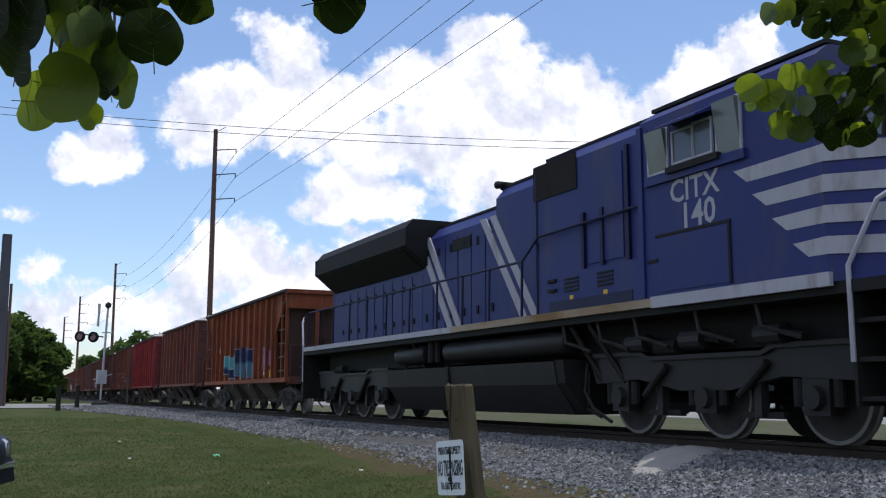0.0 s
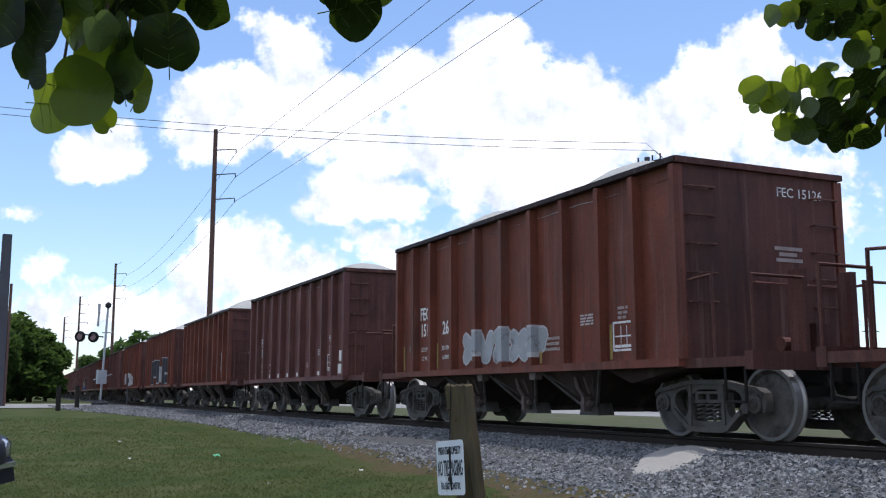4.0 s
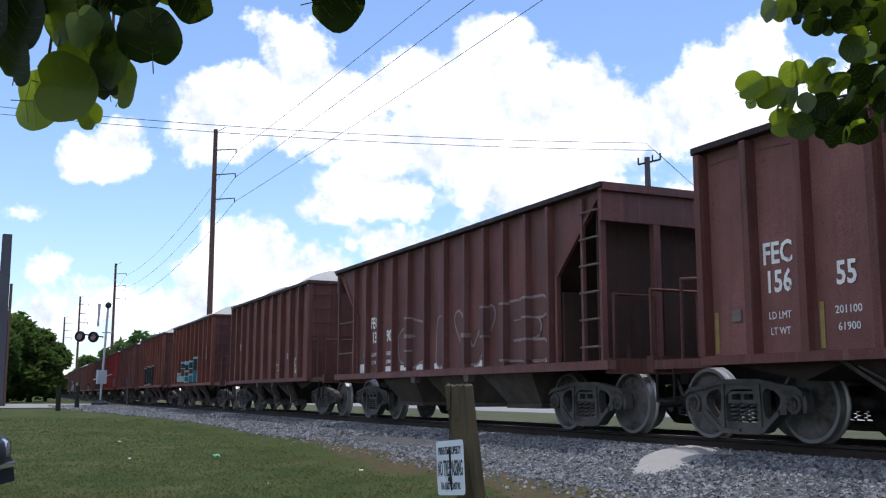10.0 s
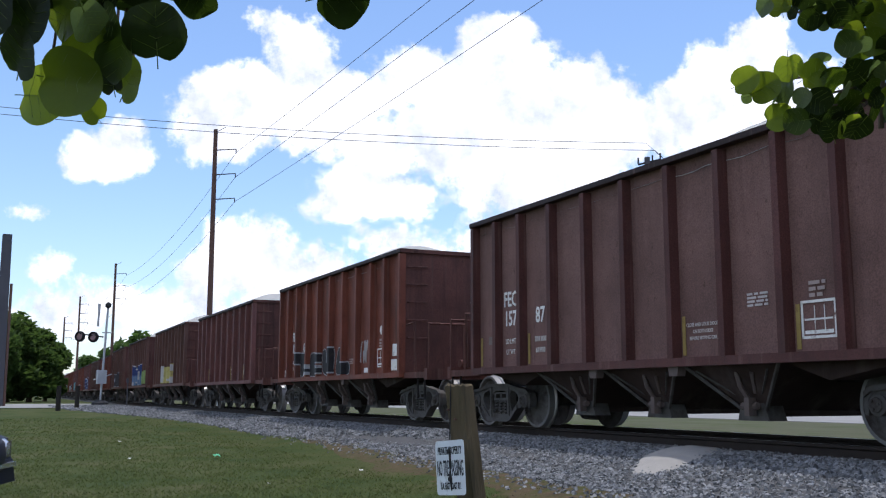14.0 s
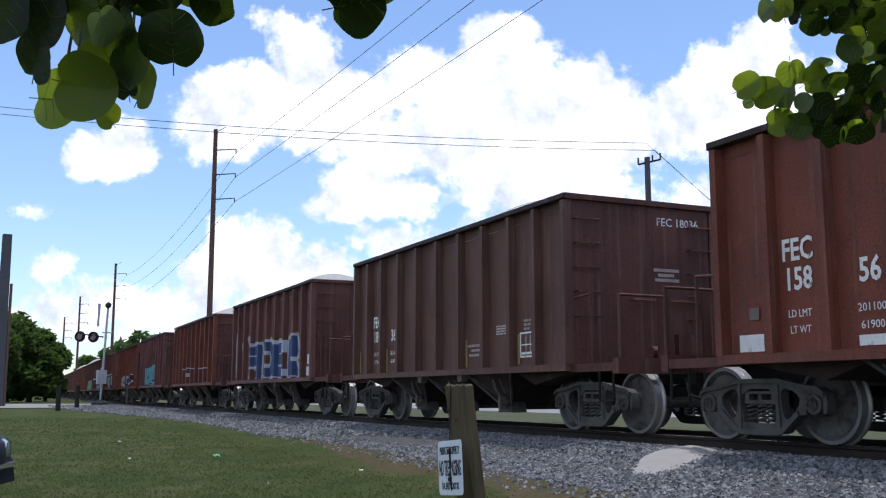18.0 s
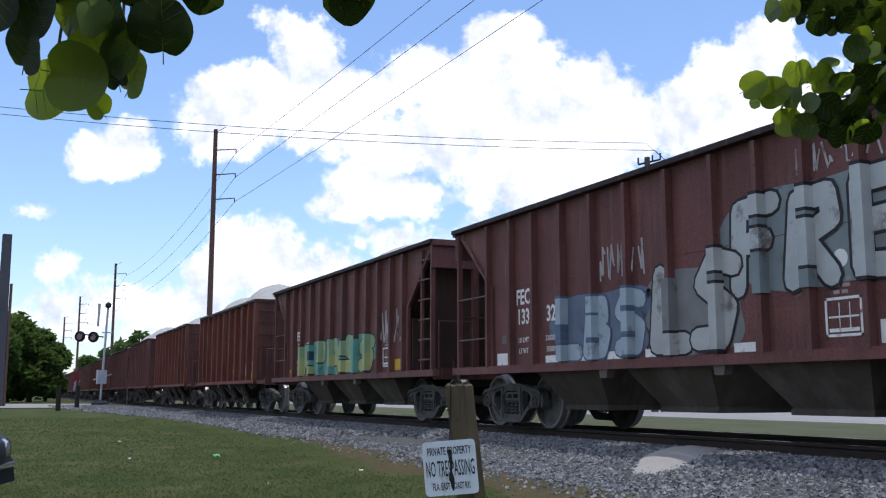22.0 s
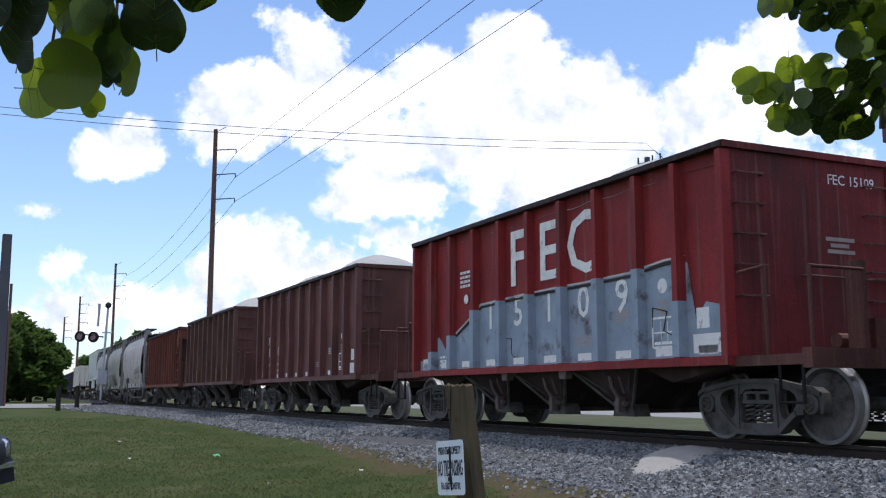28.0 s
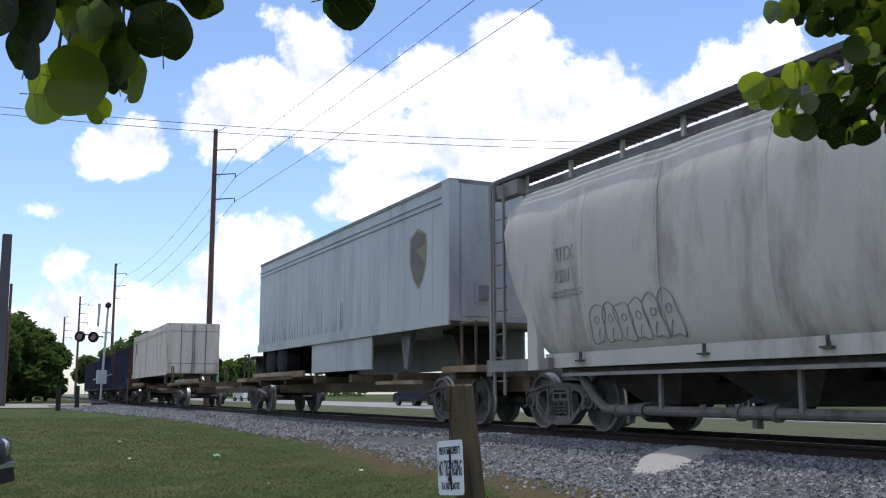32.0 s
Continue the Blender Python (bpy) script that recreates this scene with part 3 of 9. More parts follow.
def sideframe_shape(wb, y0, y1, r):
    """A cast side frame: arched top chord, pedestals that straddle the bearings, two round-cornered windows, an open spring bay and proud flanges."""
    h = wb / 2
    s = Shape()
    half = [(0.0, r + 0.29), (0.34, r + 0.285), (0.60, r + 0.235), (h - 0.06, r + 0.20), (h + 0.07, r + 0.19), (h + 0.16, r + 0.13), (h + 0.19, r + 0.02), (h + 0.18, r - 0.10), (h + 0.13, r - 0.11), (h + 0.125, r + 0.06), (h + 0.07, r + 0.115), (h - 0.07, r + 0.115), (h - 0.125, r + 0.06),
            (h - 0.13, r - 0.12), (h - 0.22, r - 0.13), (0.50, r - 0.25), (0.40, r - 0.335), (0.30, r - 0.36), (0.0, r - 0.365)]
    outline = half + [(-x, z) for x, z in reversed(half[1:-1])]
    win = rounded([(0.365, r + 0.195), (0.60, r + 0.145), (h - 0.20, r + 0.03), (0.55, r - 0.13), (0.43, r - 0.20), (0.365, r - 0.05)], 0.25)
    bay = rounded([(-0.285, r + 0.175), (0.285, r + 0.175), (0.285, r - 0.19), (0.25, r - 0.235), (-0.25, r - 0.235), (-0.285, r - 0.19)], 0.2)
    holed_plate(s, outline, [win, [(-x, z) for x, z in win], bay], y0, y1)
    out = -1 if y0 < 0 else 1
    f0 = y0 if out < 0 else y1
    lip = sorted((f0 + 0.002 * -out, f0 + 0.035 * out))
    top = half[:6]
    for q in (-1, 1):
        s.prism([(q * x, z + 0.012) for x, z in top] + [(q * x, z - 0.045) for x, z in reversed(top)], *lip)
        low = [(0.0, r - 0.36), (0.30, r - 0.355), (0.40, r - 0.33), (0.50, r - 0.245), (h - 0.22, r - 0.125)]
        s.prism([(q * x, z - 0.012) for x, z in low] + [(q * x - q * 0.02, z + 0.05) for x, z in reversed(low)], *lip)
        s.prism([(q * 0.36, r - 0.30), (q * 0.30, r - 0.30), (q * 0.29, r + 0.24), (q * 0.335, r + 0.24)], *sorted((f0 - 0.002 * out, f0 + 0.022 * out)))
        s.lathe([(0.03, f0 - 0.06 * out), (0.118, f0 - 0.06 * out), (0.118, f0 + 0.015 * out), (0.095, f0 + 0.03 * out), (0.03, f0 + 0.03 * out)], "y", 16, (q * h, 0, r))
        s.box(q * h - 0.10, q * h + 0.10, *sorted((f0 - 0.10 * out, f0 - 0.01 * out)), r + 0.085, r + 0.13)
    return s


MESHES = {}


def shared(key, make):
    if key not in MESHES:
        MESHES[key] = make()
    return MESHES[key]


def spring_shape(y0, y1, r):
    s = Shape()
    y = (y0 + y1) / 2
    for x in (-0.17, 0.0, 0.17):
        pts = [(x + 0.062 * math.cos(a * 1.047), y + 0.055 * math.sin(a * 1.047), r - 0.225 + a * 0.0088) for a in range(25)]
        s.pipe(pts, 0.014, 5)
    # bolster end with its two pockets
    s.box(-0.26, 0.26, y0 + 0.015, y1 - 0.015, r + 0.0, r + 0.045)
    s.box(-0.26, 0.26, y0 + 0.02, y1 - 0.02, r + 0.115, r + 0.15)
    for x in (-0.22, 0.0, 0.22):
        s.box(x - 0.03, x + 0.03, y0 + 0.018, y1 - 0.018, r + 0.04, r + 0.12)
    return s


def truck(car, x, wb=1.75, r=WHEEL_R, axles=2, mat=None):
    """A truck under a car; returns its wheelsets."""
    mat = mat or TRUCK
    tr = part("truck", shared(("bolster", r), lambda: Shape().box(-0.2, 0.2, -0.95, 0.95, r - 0.02, r + 0.22).box(-0.25, 0.25, -0.3, 0.3, r + 0.22, r + 0.34).mesh("bolster", DARK)), None, car, "", pose(x, 0, 0))
    for k in (-1, 1):
        y0, y1 = sorted((k * 0.93, k * 1.06))
        part("sideframe", shared(("frame", wb, r, k, mat.name), lambda: sideframe_shape(wb, y0, y1, r).mesh("sideframe", mat, True)), None, tr)
        part("spring_nest", shared(("spring", r, k, mat.name), lambda: spring_shape(y0, y1, r).mesh("spring_nest", mat)), None, tr)
        if k < 0:
            for q in (-1, 1):
                part("brake_shoe", shared(("shoe", wb, r, q), lambda: Shape().prism([(q * (wb / 2 - r - 0.09), r - 0.16), (q * (wb / 2 - r - 0.03), r - 0.16), (q * (wb / 2 - r - 0.015), r), (q * (wb / 2 - r - 0.03), r + 0.16), (q * (wb / 2 - r - 0.09), r + 0.16)], k * 0.78 - 0.05, k * 0.78 + 0.05).mesh("brake_shoe", DARK)), None, tr)
    sets = []
    for q in (-1, 1):
        w = part("wheelset", shared(("wheels", r), lambda: wheelset_mesh(r)), None, tr, "", pose(q * wb / 2, 0, r))
        sets.append(w)
    return sets


def coupler_mesh():
    s = Shape().box(0, 0.42, -0.09, 0.09, 0.74, 0.94)
    s.prism([(0.38, -0.17), (0.60, -0.19), (0.68, -0.06), (0.58, 0.02), (0.60, 0.16), (0.40, 0.17)], 0.70, 0.98, "z")
    s.pipe([(0.1, -0.28, 0.8), (0.25, -0.3, 0.55), (0.5, -0.25, 0.5), (0.62, -0.2, 0.6)], 0.025, 6)
    return s.mesh("coupler", DARK)


def load_mesh(kind):
    """Heaped crushed stone: 1 low, 2 middling, 3 high in two humps."""
    nx, ny = 40, 12
    v, f = [], []
    peaks = {1: ((0.38, 0.5, 0.66),), 2: ((0.48, 0.38, 0.72), (-0.5, 0.36, 0.69)), 3: ((0.42, 0.44, 0.91), (-0.5, 0.38, 0.83))}[kind]
    for j in range(ny + 1):
        for i in range(nx + 1):
            x, y = -4.6 + 9.2 * i / nx, -1.46 + 2.92 * j / ny
            a = x / 4.6
            hump = max(t * max(0.35, 1.02 - (((a - c) / w) ** 2 + 0.004) ** 0.75) for c, w, t in peaks)
            h = 3.42 + hump * (1 - abs(a) ** 7) * (1 - (y / 1.46) ** 2) ** 0.8 * 1.18
            h += 0.04 * noise.noise((x * 2, y * 2, kind * 5.0))
            v.append((x, y, h))
    for j in range(ny):
        for i in range(nx):
            k = j * (nx + 1) + i
            f.append((k, k + 1, k + nx + 2, k + nx + 1))
    return Shape().add(v, f).mesh("stone_load", STONE_LOAD, True)


STAKES_A = [-4.66, -3.83, -2.99, -2.02, -1.04, -0.05, 0.95, 1.93, 2.91, 3.76, 4.66]
SHEET = 1.45
STAKES_C = [-4.65, -3.60, -2.61, -1.66, -0.62, 0.44, 1.50, 2.52, 3.52, 4.50]
STAKES_B = [-4.58, -3.77, -3.02, -2.16, -1.32, -0.45, 0.47, 1.37, 2.14, 2.87, 3.64, 4.35]


def chute_shape(x, w_top, w_bot, z_top, z_bot):
    """A discharge hopper that narrows to a rim of upright plate at its mouth."""
    v = []
    for w, y, z in ((w_top, 1.42, z_top), (w_bot, 1.0, z_bot + 0.05), (w_bot + 0.05, 1.02, z_bot + 0.03), (w_bot + 0.05, 1.02, z_bot - 0.03)):
        v += [(x - w / 2, -y, z), (x + w / 2, -y, z), (x + w / 2, y, z), (x - w / 2, y, z)]
    f = [(0, 1, 2, 3), (15, 14, 13, 12)]
    for r in range(3):
        f += [(4 * r + i, 4 * r + 4 + i, 4 * r + 4 + (i + 1) % 4, 4 * r + (i + 1) % 4) for i in range(4)]
    return Shape().add(v, f)


def chute_edge(x, w_top, w_bot, z_top, z_bot, k):
    """Edge angles of a chute and the box of its sliding gate."""
    s = Shape()
    for q in (-1, 1):
        s.rod((x + q * w_top / 2, k * 1.44, z_top), (x + q * w_bot / 2, k * 1.0, z_bot), 0.026, 5)
        s.rod((x + q * w_top * 0.36, k * 1.40, z_top - 0.10), (x + q * (w_bot * 0.5 + 0.09), k * 1.12, z_bot + 0.24), 0.014, 4)
    s.prism([(x - w_bot / 2 - 0.13, z_bot - 0.08), (x + w_bot / 2 + 0.13, z_bot - 0.08), (x + w_bot / 2 + 0.05, z_bot + 0.14), (x - w_bot / 2 - 0.07, z_bot + 0.14)], *sorted((k * 0.78, k * 1.06)))
    return s


def latch_shape(x, z_bot):
    """Door latch: a swinging arm with a diamond head, its keeper and the pivot under it."""
    s = Shape()
    y = -1.30
    s.add([(x, y - 0.02, z_bot + 0.62), (x + 0.055, y - 0.02, z_bot + 0.55), (x, y - 0.02, z_bot + 0.48), (x - 0.055, y - 0.02, z_bot + 0.55),
           (x, y + 0.02, z_bot + 0.62), (x + 0.055, y + 0.02, z_bot + 0.55), (x, y + 0.02, z_bot + 0.48), (x - 0.055, y + 0.02, z_bot + 0.55)],
          [(0, 3, 2, 1), (4, 5, 6, 7), (0, 1, 5, 4), (1, 2, 6, 5), (2, 3, 7, 6), (3, 0, 4, 7)])
    s.pipe([(x, y, z_bot + 0.5), (x + 0.03, y + 0.02, z_bot + 0.34), (x + 0.05, y + 0.14, z_bot + 0.16), (x + 0.02, y + 0.2, z_bot + 0.02)], 0.03, 6)
    s.rod((x - 0.10, -1.13, z_bot + 0.1), (x + 0.16, -1.13, z_bot + 0.1), 0.045, 8)
    s.rod((x + 0.14, -1.14, z_bot + 0.26), (x + 0.28, -1.32, z_bot + 0.50), 0.03, 5)
    s.box(x + 0.02, x + 0.10, -1.22, -1.10, z_bot - 0.02, z_bot + 0.2)
    return s


def underbody(car, half, bay_x, w_top, w_bot, z_bot=0.33):
    part("centre_sill", shared(("csill", half), lambda: Shape().box(-half, half, -0.24, 0.24, 0.72, 0.99).mesh("centre_sill", DARK)), None, car)
    for x in bay_x:
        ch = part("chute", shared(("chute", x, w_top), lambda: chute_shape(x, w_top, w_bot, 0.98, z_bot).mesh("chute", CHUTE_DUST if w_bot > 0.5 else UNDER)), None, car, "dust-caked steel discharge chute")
        if w_bot > 0.5:
            continue
        part("chute_gate", shared(("gate", x, w_top), lambda: chute_edge(x, w_top, w_bot, 0.96, z_bot, -1).mesh("chute_gate", TRUCK)), None, ch)
        part("gate_latch", shared(("latch", x, w_top), lambda: latch_shape(x, z_bot).mesh("gate_latch", LATCH)), None, ch, "worn steel gate latch")
    for x in bay_x[1:]:
        xm = x - (bay_x[1] - bay_x[0]) / 2
        part("sill_bracket", shared(("sbrk", xm), lambda: Shape().prism([(xm - 0.11, 0.93), (xm + 0.11, 0.93), (xm + 0.08, 0.80), (xm - 0.08, 0.80)], -1.53, -1.40).mesh("sill_bracket", LATCH)), None, car)
    for q in (-1, 1):
        part("coupler", shared("coupler", coupler_mesh), None, car, "", pose(q * (half - 0.3), 0, 0, 0, 0, 0 if q > 0 else 180))


def bench_shape(x, z0, z1, y, k, w=0.34, n=5):
    """A ladder on an end post: two stiles and rungs."""
    s = Shape()
    for a in (x - w / 2, x + w / 2):
        s.box(a - 0.02, a + 0.02, y - 0.02, y + 0.02, z0, z1)
    for i in range(n):
        z = z0 + (z1 - z0) * (i + 0.6) / n
        s.pipe([(x - w / 2, y, z), (x - w / 2 + 0.03, y - 0.07 * k, z), (x + w / 2 - 0.03, y - 0.07 * k, z), (x + w / 2, y, z)], 0.013, 5)
    return s


def dented_sheet(x0, x1, k, stakes, seam):
    """A side sheet pushed in a little between its stakes, with a welded seam."""
    nx, nz = 66, 14
    v, f = [], []
    for j in range(nz + 1):
        for i in range(nx + 1):
            x, z = x0 + (x1 - x0) * i / nx, 0.98 + 2.62 * j / nz
            near = min(abs(x - a) for a in stakes)
            soft = min(1.0, near / 0.3) * min(1.0, j / 3, (nz - j) / 6)
            v.append((x, k * (SHEET - soft * (0.010 + 0.016 * noise.noise((x * 1.1 + 3 * k, z * 1.3, 7.0)))), z))
    for j in range(nz):
        for i in range(nx):
            a = j * (nx + 1) + i
            f.append((a, a + 1, a + nx + 2, a + nx + 1))
    m = len(v)
    v += [(x, k * (SHEET - 0.05), z) for x, _, z in v]
    f += [tuple(i + m for i in reversed(q)) for q in f]
    rim = [i for i in range(nx + 1)] + [j * (nx + 1) + nx for j in range(1, nz + 1)] + [nz * (nx + 1) + i for i in range(nx - 1, -1, -1)] + [j * (nx + 1) for j in range(nz - 1, 0, -1)]
    f += [(a, a + m, b + m, b) for a, b in zip(rim, rim[1:] + rim[:1])]
    return Shape().add(v, f)


def seam_shape(x0, x1, z, y0, y1):
    """A welded seam that wavers a little along the sheet."""
    s = Shape()
    n = 24
    pts = [(x0 + (x1 - x0) * i / n, z + 0.025 * noise.noise((i * 0.7, z, 3.0))) for i in range(n + 1)]
    s.prism(pts + [(x, q + 0.009) for x, q in reversed(pts)], y0, y1)
    return s


def hopper_flat_end(coat, at=None):
    """Open-top hopper with upright ends, ten outside panels a side and open end platforms."""
    car = thing("hopper_car", "hopper", "hopper car", "hopper cars of the train")
    half, y = 6.06, SHEET
    for k in (-1, 1):
        part("side_sheet", shared(("aside", k), lambda: dented_sheet(-4.67, 4.67, k, STAKES_A, 2.42).mesh("side_sheet", coat, True)), None, car)
        part("side_sill", shared(("asill", k), lambda: Shape().box(-4.70, 4.70, *sorted((k * 1.42, k * 1.585)), 0.92, 1.03).mesh("side_sill", coat)), None, car)
        part("top_rail", shared(("arail", k), lambda: Shape().box(-4.74, 4.74, *sorted((k * 1.46, k * 1.60)), 3.585, 3.66).mesh("top_rail", RIM_SHADE)), None, car)
        for i, x in enumerate(STAKES_A if k < 0 else ()):
            part("stake", shared(("astake", i, k), lambda: Shape().add([(x - 0.065, k * y, 1.02), (x + 0.065, k * y, 1.02), (x + 0.055, k * 1.595, 1.02), (x - 0.055, k * 1.595, 1.02), (x - 0.065, k * y, 3.56), (x + 0.065, k * y, 3.56), (x + 0.05, k * 1.59, 3.56), (x - 0.05, k * 1.59, 3.56)],
                 [(0, 3, 2, 1), (4, 5, 6, 7), (0, 1, 5, 4), (1, 2, 6, 5), (2, 3, 7, 6), (3, 0, 4, 7)]).mesh("stake", coat)), None, car)
    far = Shape()
    for x in STAKES_A:
        far.box(x - 0.06, x + 0.06, y, 1.59, 1.02, 3.56)
    tagged(part("far_side_bracing", far, coat, car), kind="stuff")
    for q in (-1, 1):
        x = q * 4.67
        part("end_sheet", shared(("aend", q), lambda: Shape().box(*sorted((x, x + q * 0.03)), -1.45, 1.22, 0.98, 3.60).box(*sorted((x, x + q * 0.09)), -1.58, 1.36, 3.575, 3.66).mesh("end_sheet", END_DARK)), None, car)
        part("end_platform", shared(("aplat", q), lambda: Shape().box(*sorted((q * 5.78, q * 5.92)), -1.48, 1.48, 0.86, 1.08).box(*sorted((q * 4.6, q * 5.8)), -1.47, -1.30, 0.90, 1.02).box(*sorted((q * 4.6, q * 5.8)), 1.30, 1.47, 0.90, 1.02).box(*sorted((q * 4.6, q * 5.8)), -0.5, 0.5, 1.0, 1.06).mesh("end_platform", END_DARK)), None, car)
        for k in (-1, 1):
            part("handrail", shared(("ahand", q, k), lambda: Shape().pipe([(q * 4.76, k * 1.44, 2.02), (q * 5.2, k * 1.44, 2.05), (q * 5.22, k * 1.44, 1.02)], 0.019).mesh("handrail", END_DARK)), None, car)
            part("end_handrail", shared(("ahand2", q, k), lambda: Shape().pipe([(q * 5.88, k * 1.42, 1.05), (q * 5.88, k * 1.42, 1.98), (q * 5.88, k * 0.62, 1.98), (q * 5.88, k * 0.62, 1.05)], 0.021).mesh("end_handrail", END_DARK)), None, car)
            for i in range(5 if q > 0 else 0):
                part("grab_iron", shared(("agrab", q, k), lambda: Shape().pipe([(q * 4.70, k * 1.40, 0), (q * 4.79, k * 1.40, 0), (q * 4.79, k * 0.98, 0), (q * 4.70, k * 0.98, 0)], 0.013, 5).mesh("grab_iron", END_DARK)), None, car, "", pose(0, 0, 1.75 + i * 0.38))
            part("sill_step", shared(("astep", q, k), lambda: Shape().pipe([(q * 5.75, k * 1.45, 0.9), (q * 5.75, k * 1.45, 0.48), (q * 5.4, k * 1.45, 0.48), (q * 5.4, k * 1.45, 0.9)], 0.018).mesh("sill_step", DARK)), None, car)
        for k in (-1, 1):
            part("end_stanchion", shared(("abrace", q, k), lambda: Shape().box(*sorted((q * 5.5, q * 5.72)), k * 0.42 - 0.05, k * 0.42 + 0.05, 1.0, 2.12).mesh("end_stanchion", END_DARK)), None, car)
    part("brake_stand", shared("astand", lambda: Shape().box(5.55, 5.66, -0.2, 0.1, 1.05, 1.45).rod((5.3, -0.45, 1.2), (5.3, -0.1, 1.2), 0.09, 12).mesh("brake_stand", END_DARK)), None, car)
    for q in (-1, 1):
        part("end_rail", shared(("arailend", q), lambda: Shape().pipe([(q * 4.71, -0.35, 2.04), (q * 4.80, -0.35, 2.04), (q * 4.80, 1.25, 2.04), (q * 4.71, 1.25, 2.04)], 0.016).mesh("end_rail", END_DARK)), None, car)
    underbody(car, half, (-1.84, 0.0, 1.84), 1.74, 0.28)
    for q in (-1, 1):
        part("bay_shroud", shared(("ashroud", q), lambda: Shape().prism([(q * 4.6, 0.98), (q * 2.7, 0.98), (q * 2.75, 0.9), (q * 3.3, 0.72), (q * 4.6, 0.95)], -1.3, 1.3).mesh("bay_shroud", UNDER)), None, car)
    for x in (-4.6, 4.58):
        truck(car, x)
    return car


def side_polygon():
    return [(-5.72, 3.58), (-5.55, 3.30), (-4.52, 2.42), (-4.52, 0.98), (4.52, 0.98), (4.52, 2.42), (5.55, 3.30), (5.72, 3.58)]


def slope_sheet_side(k):
    return Shape().prism(side_polygon(), *sorted((k * (SHEET - 0.03), k * SHEET)))


def hopper_slope_end(coat, STAKES=None, key="b"):
    """Open-top hopper with sloped ends that overhang open corners with posts and ladders."""
    car = thing("hopper_car", "hopper", "hopper car", "hopper cars of the train")
    half, y = 6.06, SHEET
    for k in (-1, 1):
        part("side_sheet", shared(("bside", k), lambda: slope_sheet_side(k).mesh("side_sheet", coat)), None, car)
        part("side_sill", shared(("bsill", k), lambda: Shape().box(-5.95, 5.95, *sorted((k * 1.42, k * 1.56)), 0.92, 1.05).mesh("side_sill", coat)), None, car)
        part("top_rail", shared(("brail", k), lambda: Shape().box(-5.92, 5.92, *sorted((k * 1.46, k * 1.60)), 3.565, 3.64).mesh("top_rail", RIM_SHADE)), None, car)
        for i, x in enumerate(STAKES or STAKES_B):
            part("stake", shared((key + "stake", i, k), lambda: Shape().box(x - 0.035, x + 0.035, *sorted((k * y, k * 1.57)), 1.02, 3.53).mesh("stake", coat)), None, car)
        for q in (-1, 1):
            part("edge_angle", shared(("bedge", k, q), lambda: Shape().rod((q * 4.5, k * 1.47, 1.0), (q * 4.5, k * 1.47, 2.44), 0.045, 4).rod((q * 4.5, k * 1.47, 2.40), (q * 5.72, k * 1.47, 3.5), 0.045, 4).mesh("edge_angle", coat)), None, car)
        for q in (-1, 1):
            part("corner_post", shared(("bpost", k, q), lambda: Shape().box(*sorted((q * 5.75, q * 5.81)), *sorted((k * 1.44, k * 1.53)), 0.95, 3.55).mesh("corner_post", coat)), None, car)
            if q > 0:
                lad = part("ladder", shared(("bladder", k, q), lambda: Shape().box(q * 5.28 - 0.03, q * 5.28 + 0.03, *sorted((k * 1.46, k * 1.52)), 1.0, 3.5).mesh("ladder", coat)), None, car)
                for i in range(6):
                    part("rung", shared(("brung", k, q), lambda: Shape().pipe([(q * 5.28, k * 1.5, 0), (q * 5.31, k * 1.58, 0), (q * 5.75, k * 1.58, 0), (q * 5.78, k * 1.5, 0)], 0.014, 5).mesh("rung", RUNG)), None, lad, "", pose(0, 0, 1.25 + 0.40 * i)) if k < 0 else None
            for z_ in (1.55, 2.30) if q < 0 else ():
                part("side_bar", shared(("bbar", k, q), lambda: Shape().pipe([(q * 4.55, k * 1.5, 0), (q * 5.78, k * 1.5, 0)], 0.016, 5).mesh("side_bar", RUNG)), None, car, "", pose(0, 0, z_))
            part("handrail", shared(("bhand", k, q), lambda: Shape().pipe([(q * 5.9, k * 1.4, 1.05), (q * 5.9, k * 1.4, 2.0), (q * 5.9, k * 0.7, 2.0), (q * 5.9, k * 0.7, 1.05)], 0.02).mesh("handrail", END_DARK)), None, car)
    for q in (-1, 1):
        part("slope_sheet", shared(("bslope", q), lambda: Shape().prism([(q * 5.66, 3.56), (q * 5.60, 3.56), (q * 3.02, 1.0), (q * 3.08, 1.0)], -1.43, 1.43).mesh("slope_sheet", RECESS_SHADE)), None, car)
        part("end_beam", shared(("bend", q), lambda: Shape().box(*sorted((q * 5.82, q * 5.94)), -1.56, 1.56, 3.52, 3.64).box(*sorted((q * 5.80, q * 5.86)), -1.54, 1.54, 3.08, 3.53).mesh("end_beam", coat)), None, car)
        for y_ in (-0.55, 0.55) if q > 0 else ():
            part("end_post", shared(("bendpost", q, y_), lambda: Shape().box(*sorted((q * 5.74, q * 5.85)), y_ - 0.06, y_ + 0.06, 1.05, 3.09).mesh("end_post", coat)), None, car)
        if q > 0:
            part("end_bulkhead", shared(("bbulk", q), lambda: Shape().box(*sorted((q * 5.50, q * 5.54)), -1.40, 1.40, 1.05, 3.40).mesh("end_bulkhead", RECESS_SHADE)), None, car)
        part("end_platform", shared(("bplat", q), lambda: Shape().box(*sorted((q * 5.78, q * 5.92)), -1.48, 1.48, 0.86, 1.08).box(*sorted((q * 4.3, q * 5.8)), -0.6, 0.6, 1.0, 1.06).mesh("end_platform", END_DARK)), None, car)
